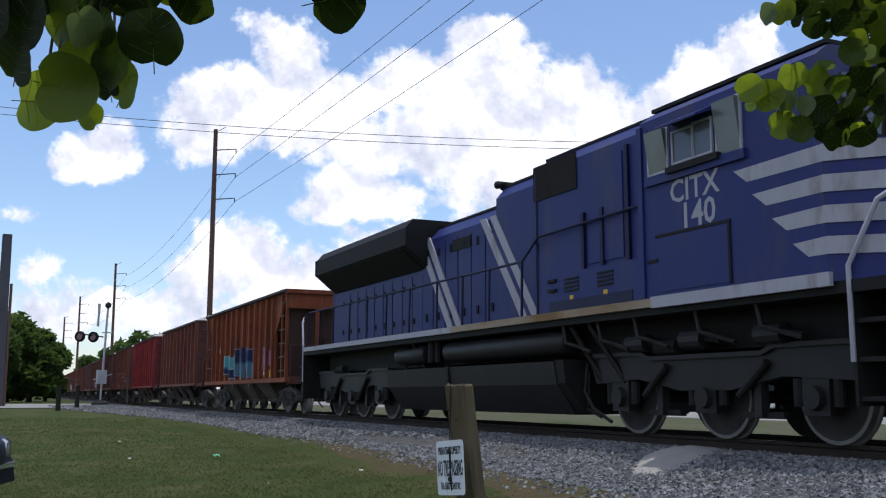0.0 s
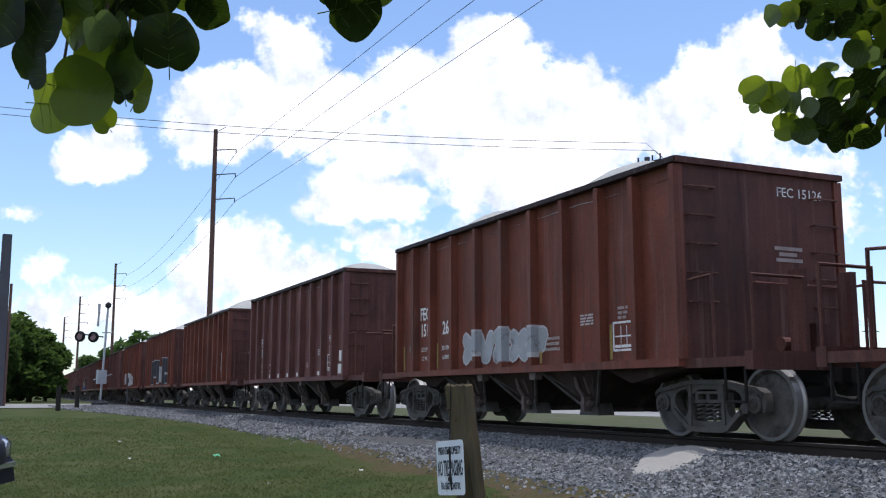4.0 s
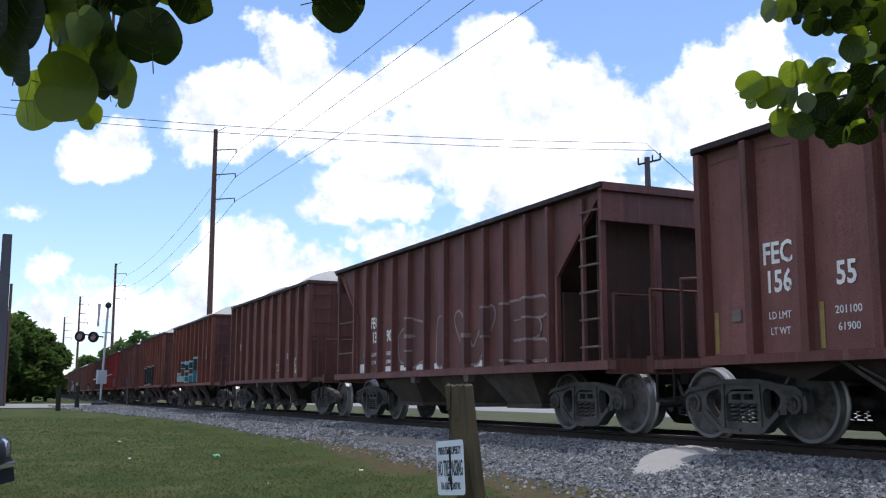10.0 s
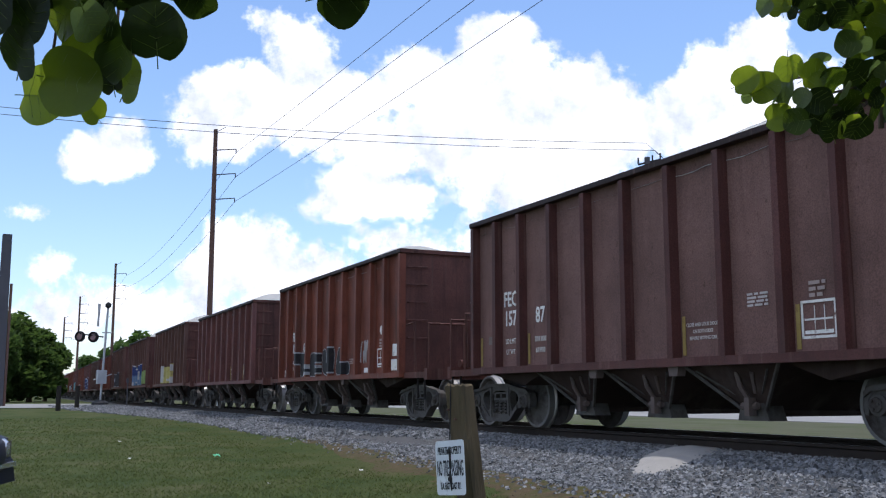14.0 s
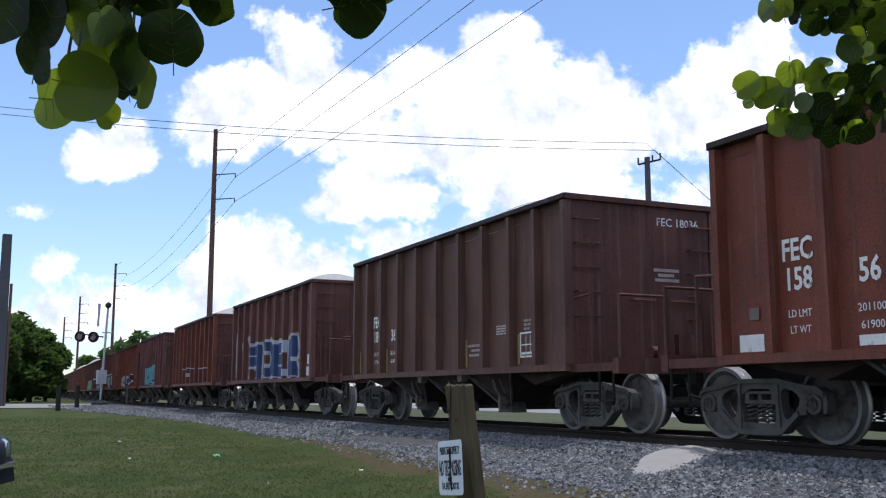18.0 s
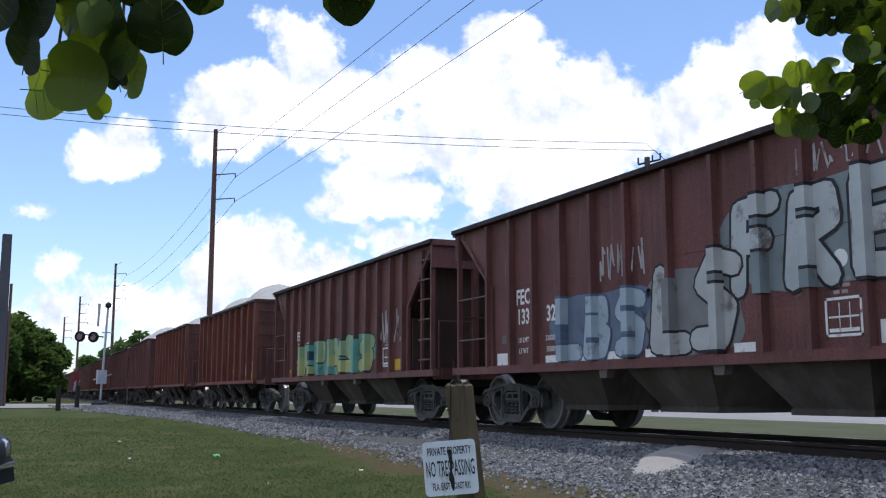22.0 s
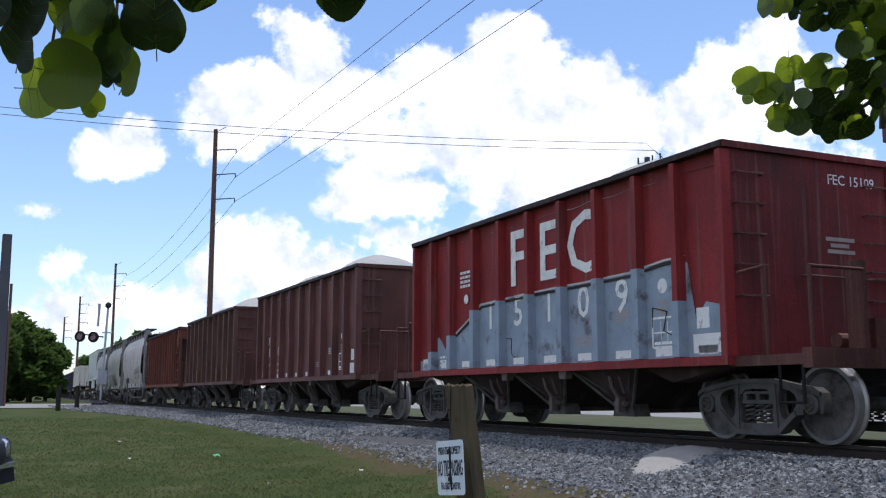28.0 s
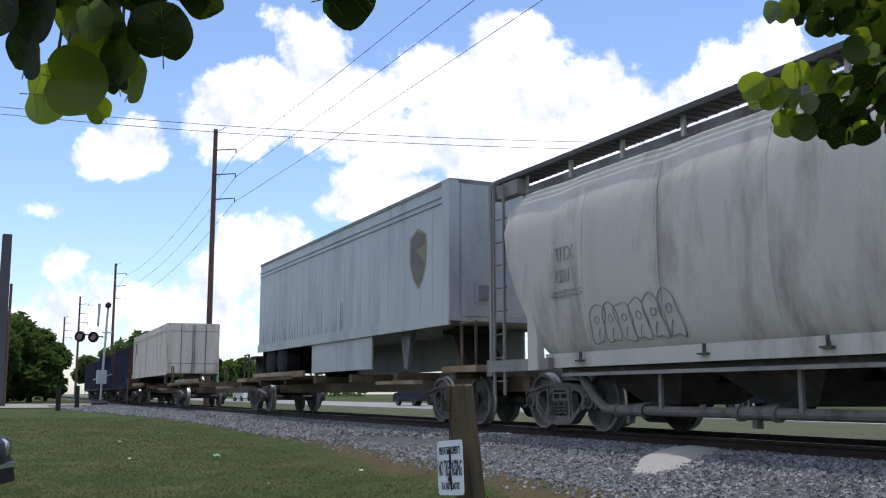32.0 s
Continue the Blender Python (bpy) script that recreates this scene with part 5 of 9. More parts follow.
WANT, NEWCARS = [], []
BARE = "brown-red open-top hopper car with plain ribbed sides"
ROSTER = [
    (1, True, ORANGE, "faded orange-red hopper car with teal and navy graffiti", "FEC", "1340", 0, dict(plates="yellow")),
    (2, False, OXIDE, "rust-red open-top hopper car with yellow plates", "FEC", "15994", 1, dict(plates="yellow")),
    (3, False, RED, "bright red open-top hopper car with large white letters", "FEC", "15547", 2, dict(red=True)),
    (4, False, OXIDE, "rust-red hopper car with pale outlined graffiti", "FEC", "15971", 1, {}),
    (5, False, MAROON_PALE, "chalky maroon hopper car with a stone load", "FEC", "15133", 2, dict(sticks=True)),
    (6, False, OXIDE, "orange-brown hopper car heaped with stone", "FEC", "15126", 2, dict(sticks=True)),
    (7, False, MAROON, BARE, "FEC", "15610", 1, {}),
    (8, False, OXIDE, "orange-red hopper car with yellow plates and thin tags", "FEC", "15774", 2, dict(plates="yellow")),
    (9, False, OXIDE, "rust-red hopper car with tall grey and white graffiti", "FEC", "15372", 1, {}),
    (10, False, OXIDE, "rust-red hopper car with white and black graffiti", "FEC", "15757", 1, {}),
    (11, False, MAROON, "maroon hopper car with a low stone load", "FEC", "15135", 1, dict(sticks=True)),
    (12, True, OXIDE, "clean rust-red hopper car with open sloped ends", "FEC", "16069", 1, {}),
    (13, True, MAROON, "maroon slope-ended hopper car with thin white tags", "FEC", "1306", 0, {}),
    (14, True, MAROON, "maroon slope-ended hopper car with yellow, black and blue graffiti", "FEC", "1338", 0, dict(plates="yellow")),
    (15, False, MAROON_PALE, "chalky maroon hopper car with yellow strips", "FEC", "15655", 1, dict(sticks=True)),
    (16, True, MAROON, "maroon slope-ended hopper car with large grey letters", "FEC", "1390", 0, {}),
    (17, False, MAROON_PALE, "chalky maroon hopper car with yellow strips", "FEC", "15406", 2, dict(sticks=True)),
    (18, False, OXIDE, "rust-red hopper car with turquoise graffiti", "FEC", "15178", 2, {}),
    (19, False, OXIDE, "rust-red hopper car with black and white graffiti", "FEC", "15561", 2, {}),
    (20, False, MAROON_PALE, "chalky maroon hopper car", "FEC", "15585", 1, {}),
    (21, False, RED, "bright red hopper car with large white letters", "FEC", "15228", 2, dict(red=True, plates="yellow")),
    (22, False, TAN, "dusty pale maroon hopper car with yellow strips", "FEC", "15787", 1, dict(sticks=True)),
    (23, False, OXIDE, "rust-red hopper car with black graffiti outlined in white", "FEC", "15463", 1, {}),
    (24, False, MAROON, BARE, "FEC", "15720", 1, dict(sticks=True)),
    (25, False, BROWN, "dull brown hopper car with yellow and white graffiti", "SPTX", "481210", 1, {}),
    (26, False, BROWN, "dull brown hopper car with big blue and white graffiti", "SPTX", "481158", 1, dict(sticks=True)),
    (27, False, BROWN, "dull brown hopper car with grey graffiti", "SPTX", "48270", 0, dict(sticks=True, dz=0.6)),
    (28, False, OXIDE, "rust-red hopper car with white plates", "FEC", "15856", 1, {}),
    (29, False, BROWN, "dull brown hopper car with a large stencil box", "FEC", "18036", 1, dict(sticks=True)),
    (30, False, MAROON, "maroon hopper car with large blue, white and yellow graffiti", "FEC", "15330", 1, {}),
    (31, False, OXIDE, "rust-red hopper car with white outlined graffiti", "FEC", "13650", 1, {}),
    (32, False, MAROON, "rust-red hopper car with teal graffiti", "FEC", "15879", 0, {}),
    (33, True, OXIDE, "rust-red slope-ended hopper car with grey and green graffiti", "FEC", "16158", 0, dict(plates="yellow")),
    (34, False, OXIDE, "rust-red hopper car with pale teal and white graffiti", "FEC", "15659", 1, {}),
    (35, True, MAROON, "slope-ended hopper car covered in grey and white graffiti", "FEC", "13332", 0, {}),
    (36, True, MAROON, "slope-ended hopper car with green and yellow graffiti", "FEC", "1353", 1, dict(plates="yellow")),
    (37, False, OXIDE, "rust-red hopper car heaped high with stone", "FEC", "15727", 3, dict(plates="yellow")),
    (38, False, OXIDE, "orange-red hopper car with white plates", "FEC", "15394", 2, {}),
    (39, False, MAROON, "maroon hopper car heaped high with stone", "FEC", "15364", 3, {}),
    (40, True, MAROON, "maroon slope-ended hopper car with a blue patch", "FEC", "1327", 1, {}),
    (41, False, MAROON, "maroon hopper car heaped with stone", "FEC", "15325", 2, {}),
    (42, True, OXIDE, "rust-red slope-ended hopper car", "FEC", "1371", 0, {}),
    (43, False, MAROON, BARE, "FEC", "15402", 2, dict(sticks=True)),
    (44, True, MAROON, "maroon slope-ended hopper car with thin chalk tags", "FEC", "13233", 0, {}),
    (45, False, RED, "bright red hopper car half painted over in pale blue-white", "FEC", "15109", 1, dict(red=True)),
    (46, False, MAROON, "brown-red hopper car with white plates", "FEC", "13004", 2, {}),
    (47, False, BROWN, "dull brown hopper car with a stencil box", "FEC", "18067", 2, dict(sticks=True)),
    (48, True, OXIDE, "rust-red slope-ended hopper car", "FEC", "1364", 0, {}),
]
for n, slope, coat, label, mark, number, load, kw in ROSTER:
    hopper(n, slope, coat, label, mark, number, load, **kw)
for car, old, coat in WANT:
    if coat is not old:
        repaint(car, old, coat)
for car, old, coat in WANT:
    if coat is RED:
        for o in car.children:
            if o.name.startswith("end_sheet"):
                o.material_slots[0].link = "OBJECT"
                o.material_slots[0].material = RED_SOOT
BYNUM = {}
for car, slope, n, mark, *_ in NEWCARS:
    if mark == "SPTX":
        car.scale.z = 1.032
for car, slope, n, mark, number, load, kw in NEWCARS:
    BYNUM[n] = car
    marks(car, mark, number, slope=slope, wide=n in WIDE, **kw)
    if not slope:
        end_marks(car, mark + " " + number)
    if load:
        part("stone_load", shared(("load", load), lambda: load_mesh(load)), None, car, "pale crushed limestone load")
# ---- locomotive: x = 0 at its middle ----


def locomotive():
    car = thing("diesel_locomotive", "dark blue diesel locomotive with pale stripes, wide cab and black trucks", "locomotive")
    o = -9.9
    U = lambda u: u + o
    P = lambda name, s, m, label="", parent=None, smooth=False: part(name, s, m, parent or car, label, None, smooth)
    # deck and sill
    P("deck", Shape().box(U(-0.4), U(19.6), -1.5, 1.5, 1.62, 1.75), LOCO_BLACK)
    for k in (-1, 1):
        P("side_sill", Shape().box(U(-0.15), U(9.2), *sorted((k * 1.5, k * 1.56)), 1.72, 1.83), LOCO_GREY if k else None, "pale grey painted sill")
        P("front_sill", Shape().box(U(9.22), U(15.4), *sorted((k * 1.5, k * 1.565)), 1.72, 1.835), SILL_RUST, "rust-stained sill")
        P("cab_sill", Shape().box(U(15.42), U(18.5), *sorted((k * 1.53, k * 1.59)), 1.70, 1.85), LOCO_GREY, "pale grey painted sill")
    P("frame", Shape().box(U(0.2), U(19.2), -0.9, 0.9, 1.15, 1.62), LOCO_BLACK)
    # long hood
    P("rear_hood", Shape().prism([(-0.95, 1.75), (0.95, 1.75), (0.95, 3.35), (-0.95, 3.35)], U(0.6), U(6.3), "x"), LOCO_BLUE)
    P("engine_hood", Shape().prism([(-0.95, 1.75), (0.95, 1.75), (0.95, 3.86), (0.72, 4.12), (-0.72, 4.12), (-0.95, 3.86)], U(6.3), U(11.4), "x"), LOCO_BLUE)
    P("radiator_housing", Shape().prism([(-0.95, 3.25), (-1.52, 3.72), (-1.52, 4.1), (-1.35, 4.3), (1.35, 4.3), (1.52, 4.1), (1.52, 3.72), (0.95, 3.25)], U(0.75), U(6.9), "x"), LOCO_BLACK, "black flared radiator housing")
    for k in (-1, 1):
        P("radiator_grille", Shape().prism([(U(1.0), 0), (U(6.6), 0), (U(6.6), 0.66), (U(1.0), 0.66)], -0.01, 0.01), DARK, "dark radiator grille").matrix_basis = Matrix.Translation((0, k * 0.98, 3.26)) @ Matrix.Rotation(radians(-k * 50), 4, "X")
        P("radiator_cheek", Shape().prism([(k * 0.95, 3.24), (k * 1.54, 3.72), (k * 1.54, 4.12), (k * 0.95, 4.12)], U(0.70), U(0.76), "x"), LOCO_BLUE)
    P("rear_end_panel", Shape().prism([(-0.96, 1.8), (0.96, 1.8), (0.96, 3.3), (1.3, 3.75), (1.3, 4.05), (-1.3, 4.05), (-1.3, 3.75), (-0.96, 3.3)], U(0.56), U(0.62), "x"), LOCO_BLUE)
    # blower and inverter sections
    P("blower_hump", Shape().prism([(-0.985, 1.75), (0.985, 1.75), (0.985, 4.2), (0.8, 4.42), (-0.8, 4.42), (-0.985, 4.2)], U(10.0), U(12.2), "x"), LOCO_BLUE)
    P("inverter_cabinet", Shape().prism([(-1.42, 1.78), (1.42, 1.78), (1.42, 4.2), (1.2, 4.42), (-1.2, 4.42), (-1.42, 4.2)], U(12.2), U(15.25), "x"), LOCO_BLUE)
    for k in (-1, 1):
        P("inverter_grille", Shape().box(U(12.15), U(13.45), *sorted((k * 1.425, k * 1.44)), 3.72, 4.30), DARK, "black intake grille")
        for u in (13.6, 14.1, 14.75, 15.05):
            P("cabinet_seam", Shape().box(U(u), U(u + 0.07), *sorted((k * 1.42, k * 1.47)), 1.95 if u > 14.5 else 2.4, 4.1 if u > 14.5 else 3.3), LOCO_NAVY)
        P("lower_cabinet", Shape().box(U(12.6), U(15.2), *sorted((k * 1.40, k * 1.52)), 1.80, 2.42), LOCO_BLUE)
        for u in (13.2, 14.1):
            for i in range(4):
                P("louvre", Shape().box(U(u), U(u + 0.4), *sorted((k * 1.52, k * 1.535)), 2.12 + i * 0.06, 2.15 + i * 0.06), LOCO_BLACK)
            P("warning_label", Shape().box(U(u + 0.15), U(u + 0.25), *sorted((k * 1.52, k * 1.53)), 1.99, 2.06), YELLOW)
    # roof edges, cab and cabinet corners
    P("hood_roof", Shape().box(U(6.3), U(10.0), -0.74, 0.74, 4.12, 4.17), LOCO_BLACK, "sooty roof plate")
    P("blower_roof", Shape().box(U(10.0), U(12.2), -0.82, 0.82, 4.42, 4.47), LOCO_BLACK, "sooty roof plate")
    P("cabinet_roof", Shape().box(U(12.2), U(15.25), -1.22, 1.22, 4.42, 4.46), LOCO_BLACK, "sooty roof plate")
    for k in (-1, 1):
        P("cabinet_corner", Shape().rod((U(12.22), k * 1.42, 1.8), (U(12.22), k * 1.42, 4.2), 0.03, 6), LOCO_NAVY)
        P("cabinet_door", Shape().box(U(13.75), U(14.65), *sorted((k * 1.42, k * 1.44)), 2.5, 4.05), LOCO_BLUE)
        P("lower_door", Shape().box(U(12.75), U(14.95), *sorted((k * 1.52, k * 1.53)), 1.84, 2.0), LOCO_NAVY)
        for u, z in ((12.75, 2.3), (12.75, 2.15), (15.35, 2.3)):
            P("hinge", Shape().box(U(u), U(u + 0.22), *sorted((k * 1.52, k * 1.56)), z, z + 0.05), LOCO_BLACK)
        P("hood_vent", Shape().box(U(8.1), U(8.9), *sorted((k * 0.95, k * 0.985)), 3.45, 3.68), LOCO_BLACK)
        for a, b in ((6.0, 1.2), (6.9, 1.35), (13.05, 1.35), (13.6, 1.3)):
            P("frame_brace", Shape().rod((U(a), k * 1.35, b + 0.3), (U(a + 0.55), k * 1.1, 0.75), 0.045, 6), LOCO_BLACK)
        for a in (12.95, 13.9, 14.8, 16.1, 17.2):
            P("air_pipe", Shape().pipe([(U(a), k * 1.4, 1.62), (U(a + 0.05), k * 1.38, 1.35), (U(a + 0.3), k * 1.3, 1.28), (U(a + 0.6), k * 1.3, 1.2)], 0.03), TANK)
        for a in (14.4, 15.6, 17.0):
            P("brake_cylinder", Shape().rod((U(a), k * 1.18, 1.28), (U(a + 0.42), k * 1.18, 1.28), 0.13, 12).rod((U(a + 0.42), k * 1.18, 1.28), (U(a + 0.7), k * 1.18, 1.24), 0.04, 6), TANK)
        P("tank_strap", Shape().box(U(8.9), U(9.0), *sorted((k * 1.40, k * 1.52)), 0.7, 1.1), LOCO_BLACK)
        P("tank_end", Shape().prism([(k * 0.2, 0.3), (k * 1.08, 0.28), (k * 1.44, 0.74), (k * 1.48, 1.1), (k * 0.2, 1.1)], U(12.8), U(13.05), "x"), LOCO_BLACK)
        P("sander_hose", Shape().pipe([(U(13.15), k * 1.1, 1.05), (U(13.1), k * 1.12, 0.6), (U(13.3), k * 1.1, 0.35), (U(13.62), k * 1.0, 0.16)], 0.028), TANK)
    # hood doors and latches
    for i in range(9):
        u = 1.4 + i * 0.58
        for k in (-1, 1):
            P("hood_door", Shape().box(U(u), U(u + 0.53), *sorted((k * 0.95, k * 0.975)), 1.85, 3.15), LOCO_BLUE)
            for z in (2.1, 2.85):
                P("latch", Shape().box(U(u + 0.05), U(u + 0.12), *sorted((k * 0.975, k * 1.0)), z, z + 0.12), LOCO_BLACK)
    for i in range(6):
        u = 6.55 + i * 0.6
        for k in (-1, 1):
            P("hood_door", Shape().box(U(u), U(u + 0.55), *sorted((k * 0.95, k * 0.97)), 1.85, 3.72), LOCO_BLUE)
            for z in (2.1, 3.45):
                P("latch", Shape().box(U(u + 0.22), U(u + 0.29), *sorted((k * 0.97, k * 0.995)), z, z + 0.16), LOCO_BLACK)
    # slanted stripes on the engine hood
    for u0 in (6.35, 6.75, 9.35, 9.75):
        P("slanted_stripe", Shape().prism([(U(u0), 3.9), (U(u0 + 0.24), 3.9), (U(u0 + 1.84), 1.83), (U(u0 + 1.60), 1.83)], -1.002, -0.972), LOCO_GREY, "slanted pale grey stripe")
    # cab
    cab = P("cab", Shape().prism([(-1.55, 1.82), (1.55, 1.82), (1.55, 4.26), (1.36, 4.40), (0.6, 4.46), (-0.6, 4.46), (-1.36, 4.40), (-1.55, 4.26)], U(15.25), U(18.45), "x"), LOCO_BLUE)
    P("cab_roof", Shape().box(U(15.25), U(18.4), -1.34, 1.34, 4.44, 4.49), LOCO_BLACK, "sooty roof plate")
    P("nose", Shape().add([(U(18.45), -1.55, 1.75), (U(18.45), 1.55, 1.75), (U(18.45), 1.55, 3.3), (U(18.45), -1.55, 3.3), (U(20.1), -0.75, 1.75), (U(20.1), 0.75, 1.75), (U(20.0), 0.75, 2.95), (U(20.0), -0.75, 2.95)], [(0, 1, 2, 3), (4, 5, 6, 7), (0, 1, 5, 4), (1, 2, 6, 5), (2, 3, 7, 6), (3, 0, 4, 7)]), LOCO_BLUE)
    P("windscreen", Shape().box(U(18.45), U(18.47), -1.2, 1.2, 3.45, 4.1), GLASS_DARK)
    y = -1.551
    P("window_frame", Shape().box(U(15.38), U(17.32), y - 0.05, y, 3.34, 3.46).box(U(15.38), U(15.44), y - 0.03, y, 3.46, 4.12), LOCO_BLUE)
    for a, b, z0, z1 in ((15.46, 15.85, 3.5, 4.06), (15.98, 16.36, 3.56, 3.95), (16.40, 16.72, 3.56, 3.97), (16.84, 17.24, 3.44, 4.12)):
        edge = a < 15.5 or a > 16.8
        w = P("cab_window", Shape().prism([(y, z0), (y - 0.012, z0), (y - (0.10 if edge else 0.012), z1), (y, z1)], U(a), U(b), "x"), PANE_SKY if edge else GLASS_DARK, "tilted pane coloured by sky reflection" if edge else "dark cab window pane")
        P("window_trim", Shape().box(U(a) - 0.03, U(a), y - 0.03, y, z0 - 0.03, z1 + 0.03).box(U(b), U(b) + 0.03, y - 0.03, y, z0 - 0.03, z1 + 0.03).box(U(a), U(b), y - 0.03, y, z0 - 0.03, z0).box(U(a), U(b), y - 0.03, y, z1, z1 + 0.03), LOCO_GREY, "pale metal trim", w)
    P("sun_awning", Shape().prism([(y, 4.14), (y - 0.3, 4.0), (y - 0.3, 3.97), (y, 4.08)], U(15.95), U(16.78), "x"), LOCO_BLUE)
    P("arm_rest", Shape().box(U(15.9), U(16.9), y - 0.1, y, 3.42, 3.5), LOCO_BLACK)
    P("cab_door_panel", Shape().box(U(15.6), U(16.95), y - 0.012, y, 1.9, 2.62), LOCO_BLUE)
    P("door_frame", Shape().box(U(15.55), U(17.0), y - 0.02, y, 2.62, 2.66).box(U(16.95), U(16.99), y - 0.02, y, 1.88, 2.62), LOCO_BLACK)
    words(car, "CITX", U(16.34), 3.04, 0.42, LOCO_GREY, 0.006, y=y - 0.003)
    words(car, "140", U(16.40), 2.68, 0.46, LOCO_GREY, 0.008, y=y - 0.003)
    for i in range(4):
        z = 3.22 - i * 0.335
        u = 17.08 + i * 0.30
        P("side_stripe", Shape().prism([(U(u), z), (U(18.46), z + 0.02), (U(18.46), z - 0.17), (U(u + 0.22), z - 0.17)], y - 0.004, y), LOCO_GREY, "pale grey swept stripe")
        a = 0.0
        v = [(U(18.46), -1.556, z + 0.02), (U(20.0), -0.80, z + 0.02 - 0.1), (U(20.0), -0.80, z - 0.27), (U(18.46), -1.556, z - 0.17)]
        P("nose_stripe", Shape().add(v + [(p[0] + 0.002, p[1] - 0.012, p[2]) for p in v], [(0, 1, 2, 3), (4, 5, 6, 7), (0, 1, 5, 4), (1, 2, 6, 5), (2, 3, 7, 6), (3, 0, 4, 7)]), LOCO_GREY, "pale grey swept stripe")
    P("cab_post", Shape().box(U(15.2), U(15.3), y - 0.03, y + 0.1, 1.85, 4.2), LOCO_BLUE)
    P("roof_unit", Shape().box(U(17.0), U(18.2), -0.7, 0.7, 4.48, 4.62, 0.05), LOCO_BLUE)
    P("horn", Shape().rod((U(10.1), -0.7, 4.5), (U(9.75), -0.7, 4.52), 0.03, 8, 0.09).rod((U(10.1), -0.85, 4.5), (U(9.8), -0.85, 4.52), 0.03, 8, 0.08), LOCO_BLACK)
    # handrails
    posts = [0.1, 1.1, 2.2, 3.4, 4.6, 5.8, 7.1, 8.47, 9.61, 10.68, 11.85]
    for k in (-1, 1):
        P("handrail", Shape().pipe([(U(-0.3), k * 1.5, 2.62), (U(0.1), k * 1.5, 2.76), (U(11.85), k * 1.5, 2.76), (U(12.4), k * 1.5, 3.1), (U(15.2), k * 1.5, 3.15)], 0.022), LOCO_NAVY)
        for u in posts:
            P("stanchion", Shape().rod((U(u), k * 1.52, 1.7), (U(u), k * 1.5, 2.76), 0.024), LOCO_NAVY)
        for u, q in ((-0.35, -1), (18.68, 1)):
            P("step_rail", Shape().pipe([(U(u), k * 1.5, 0.9), (U(u), k * 1.5, 1.9), (U(u + 0.35 * q), k * 1.42, 2.55), (U(u + 0.6 * q), k * 1.3, 2.7)], 0.028), LOCO_GREY, "pale grab rail")
            st = P("steps", Shape().box(U(u) - 0.05, U(u) + 0.55 * q + 0.05, *sorted((k * 1.0, k * 1.45)), 0.5, 0.55).box(U(u) - 0.05, U(u) + 0.55 * q + 0.05, *sorted((k * 1.0, k * 1.45)), 0.9, 0.95).box(U(u) - 0.05, U(u) + 0.55 * q + 0.05, *sorted((k * 1.0, k * 1.45)), 1.3, 1.35), LOCO_BLACK)
            P("step_well", Shape().box(U(u) - 0.02, U(u) + 0.02, *sorted((k * 0.8, k * 1.48)), 0.45, 1.66), LOCO_BLACK)
    # tank, reservoirs
    P("fuel_tank", Shape().prism([(-1.45, 0.72), (-1.5, 1.08), (1.5, 1.08), (1.45, 0.72), (1.1, 0.25), (-1.1, 0.25)], U(5.8), U(12.8), "x"), TANK)
    for k in (-1, 1):
        for a, b in ((5.9, 7.5), (8.4, 12.9)):
            P("air_reservoir", Shape().lathe([(0.02, U(a)), (0.17, U(a) + 0.03), (0.2, U(a) + 0.1), (0.2, U(b) - 0.1), (0.17, U(b) - 0.03), (0.02, U(b))], "x", 16, (0, k * 1.2, 1.38)), TANK, "grimy air reservoir", None, True)
    P("air_filter", Shape().rod((U(7.8), -1.3, 1.2), (U(7.8), -1.3, 1.6), 0.09, 10).rod((U(8.1), -1.3, 1.2), (U(8.1), -1.3, 1.6), 0.07, 10), LOCO_BLACK)
    P("pilot", Shape().prism([(-1.5, 0.25), (1.5, 0.25), (1.5, 1.62), (-1.5, 1.62)], U(19.5), U(19.6), "x"), LOCO_BLACK)
    P("rear_pilot", Shape().prism([(-1.5, 0.45), (1.5, 0.45), (1.5, 1.62), (-1.5, 1.62)], U(-0.4), U(-0.3), "x"), LOCO_BLACK)
    for q, u in ((-1, -0.3), (1, 19.5)):
        part("coupler", shared("coupler", coupler_mesh), None, car, "", pose(U(u), 0, 0, 0, 0, 0 if q > 0 else 180))
    # six-wheel trucks
    r = 0.53
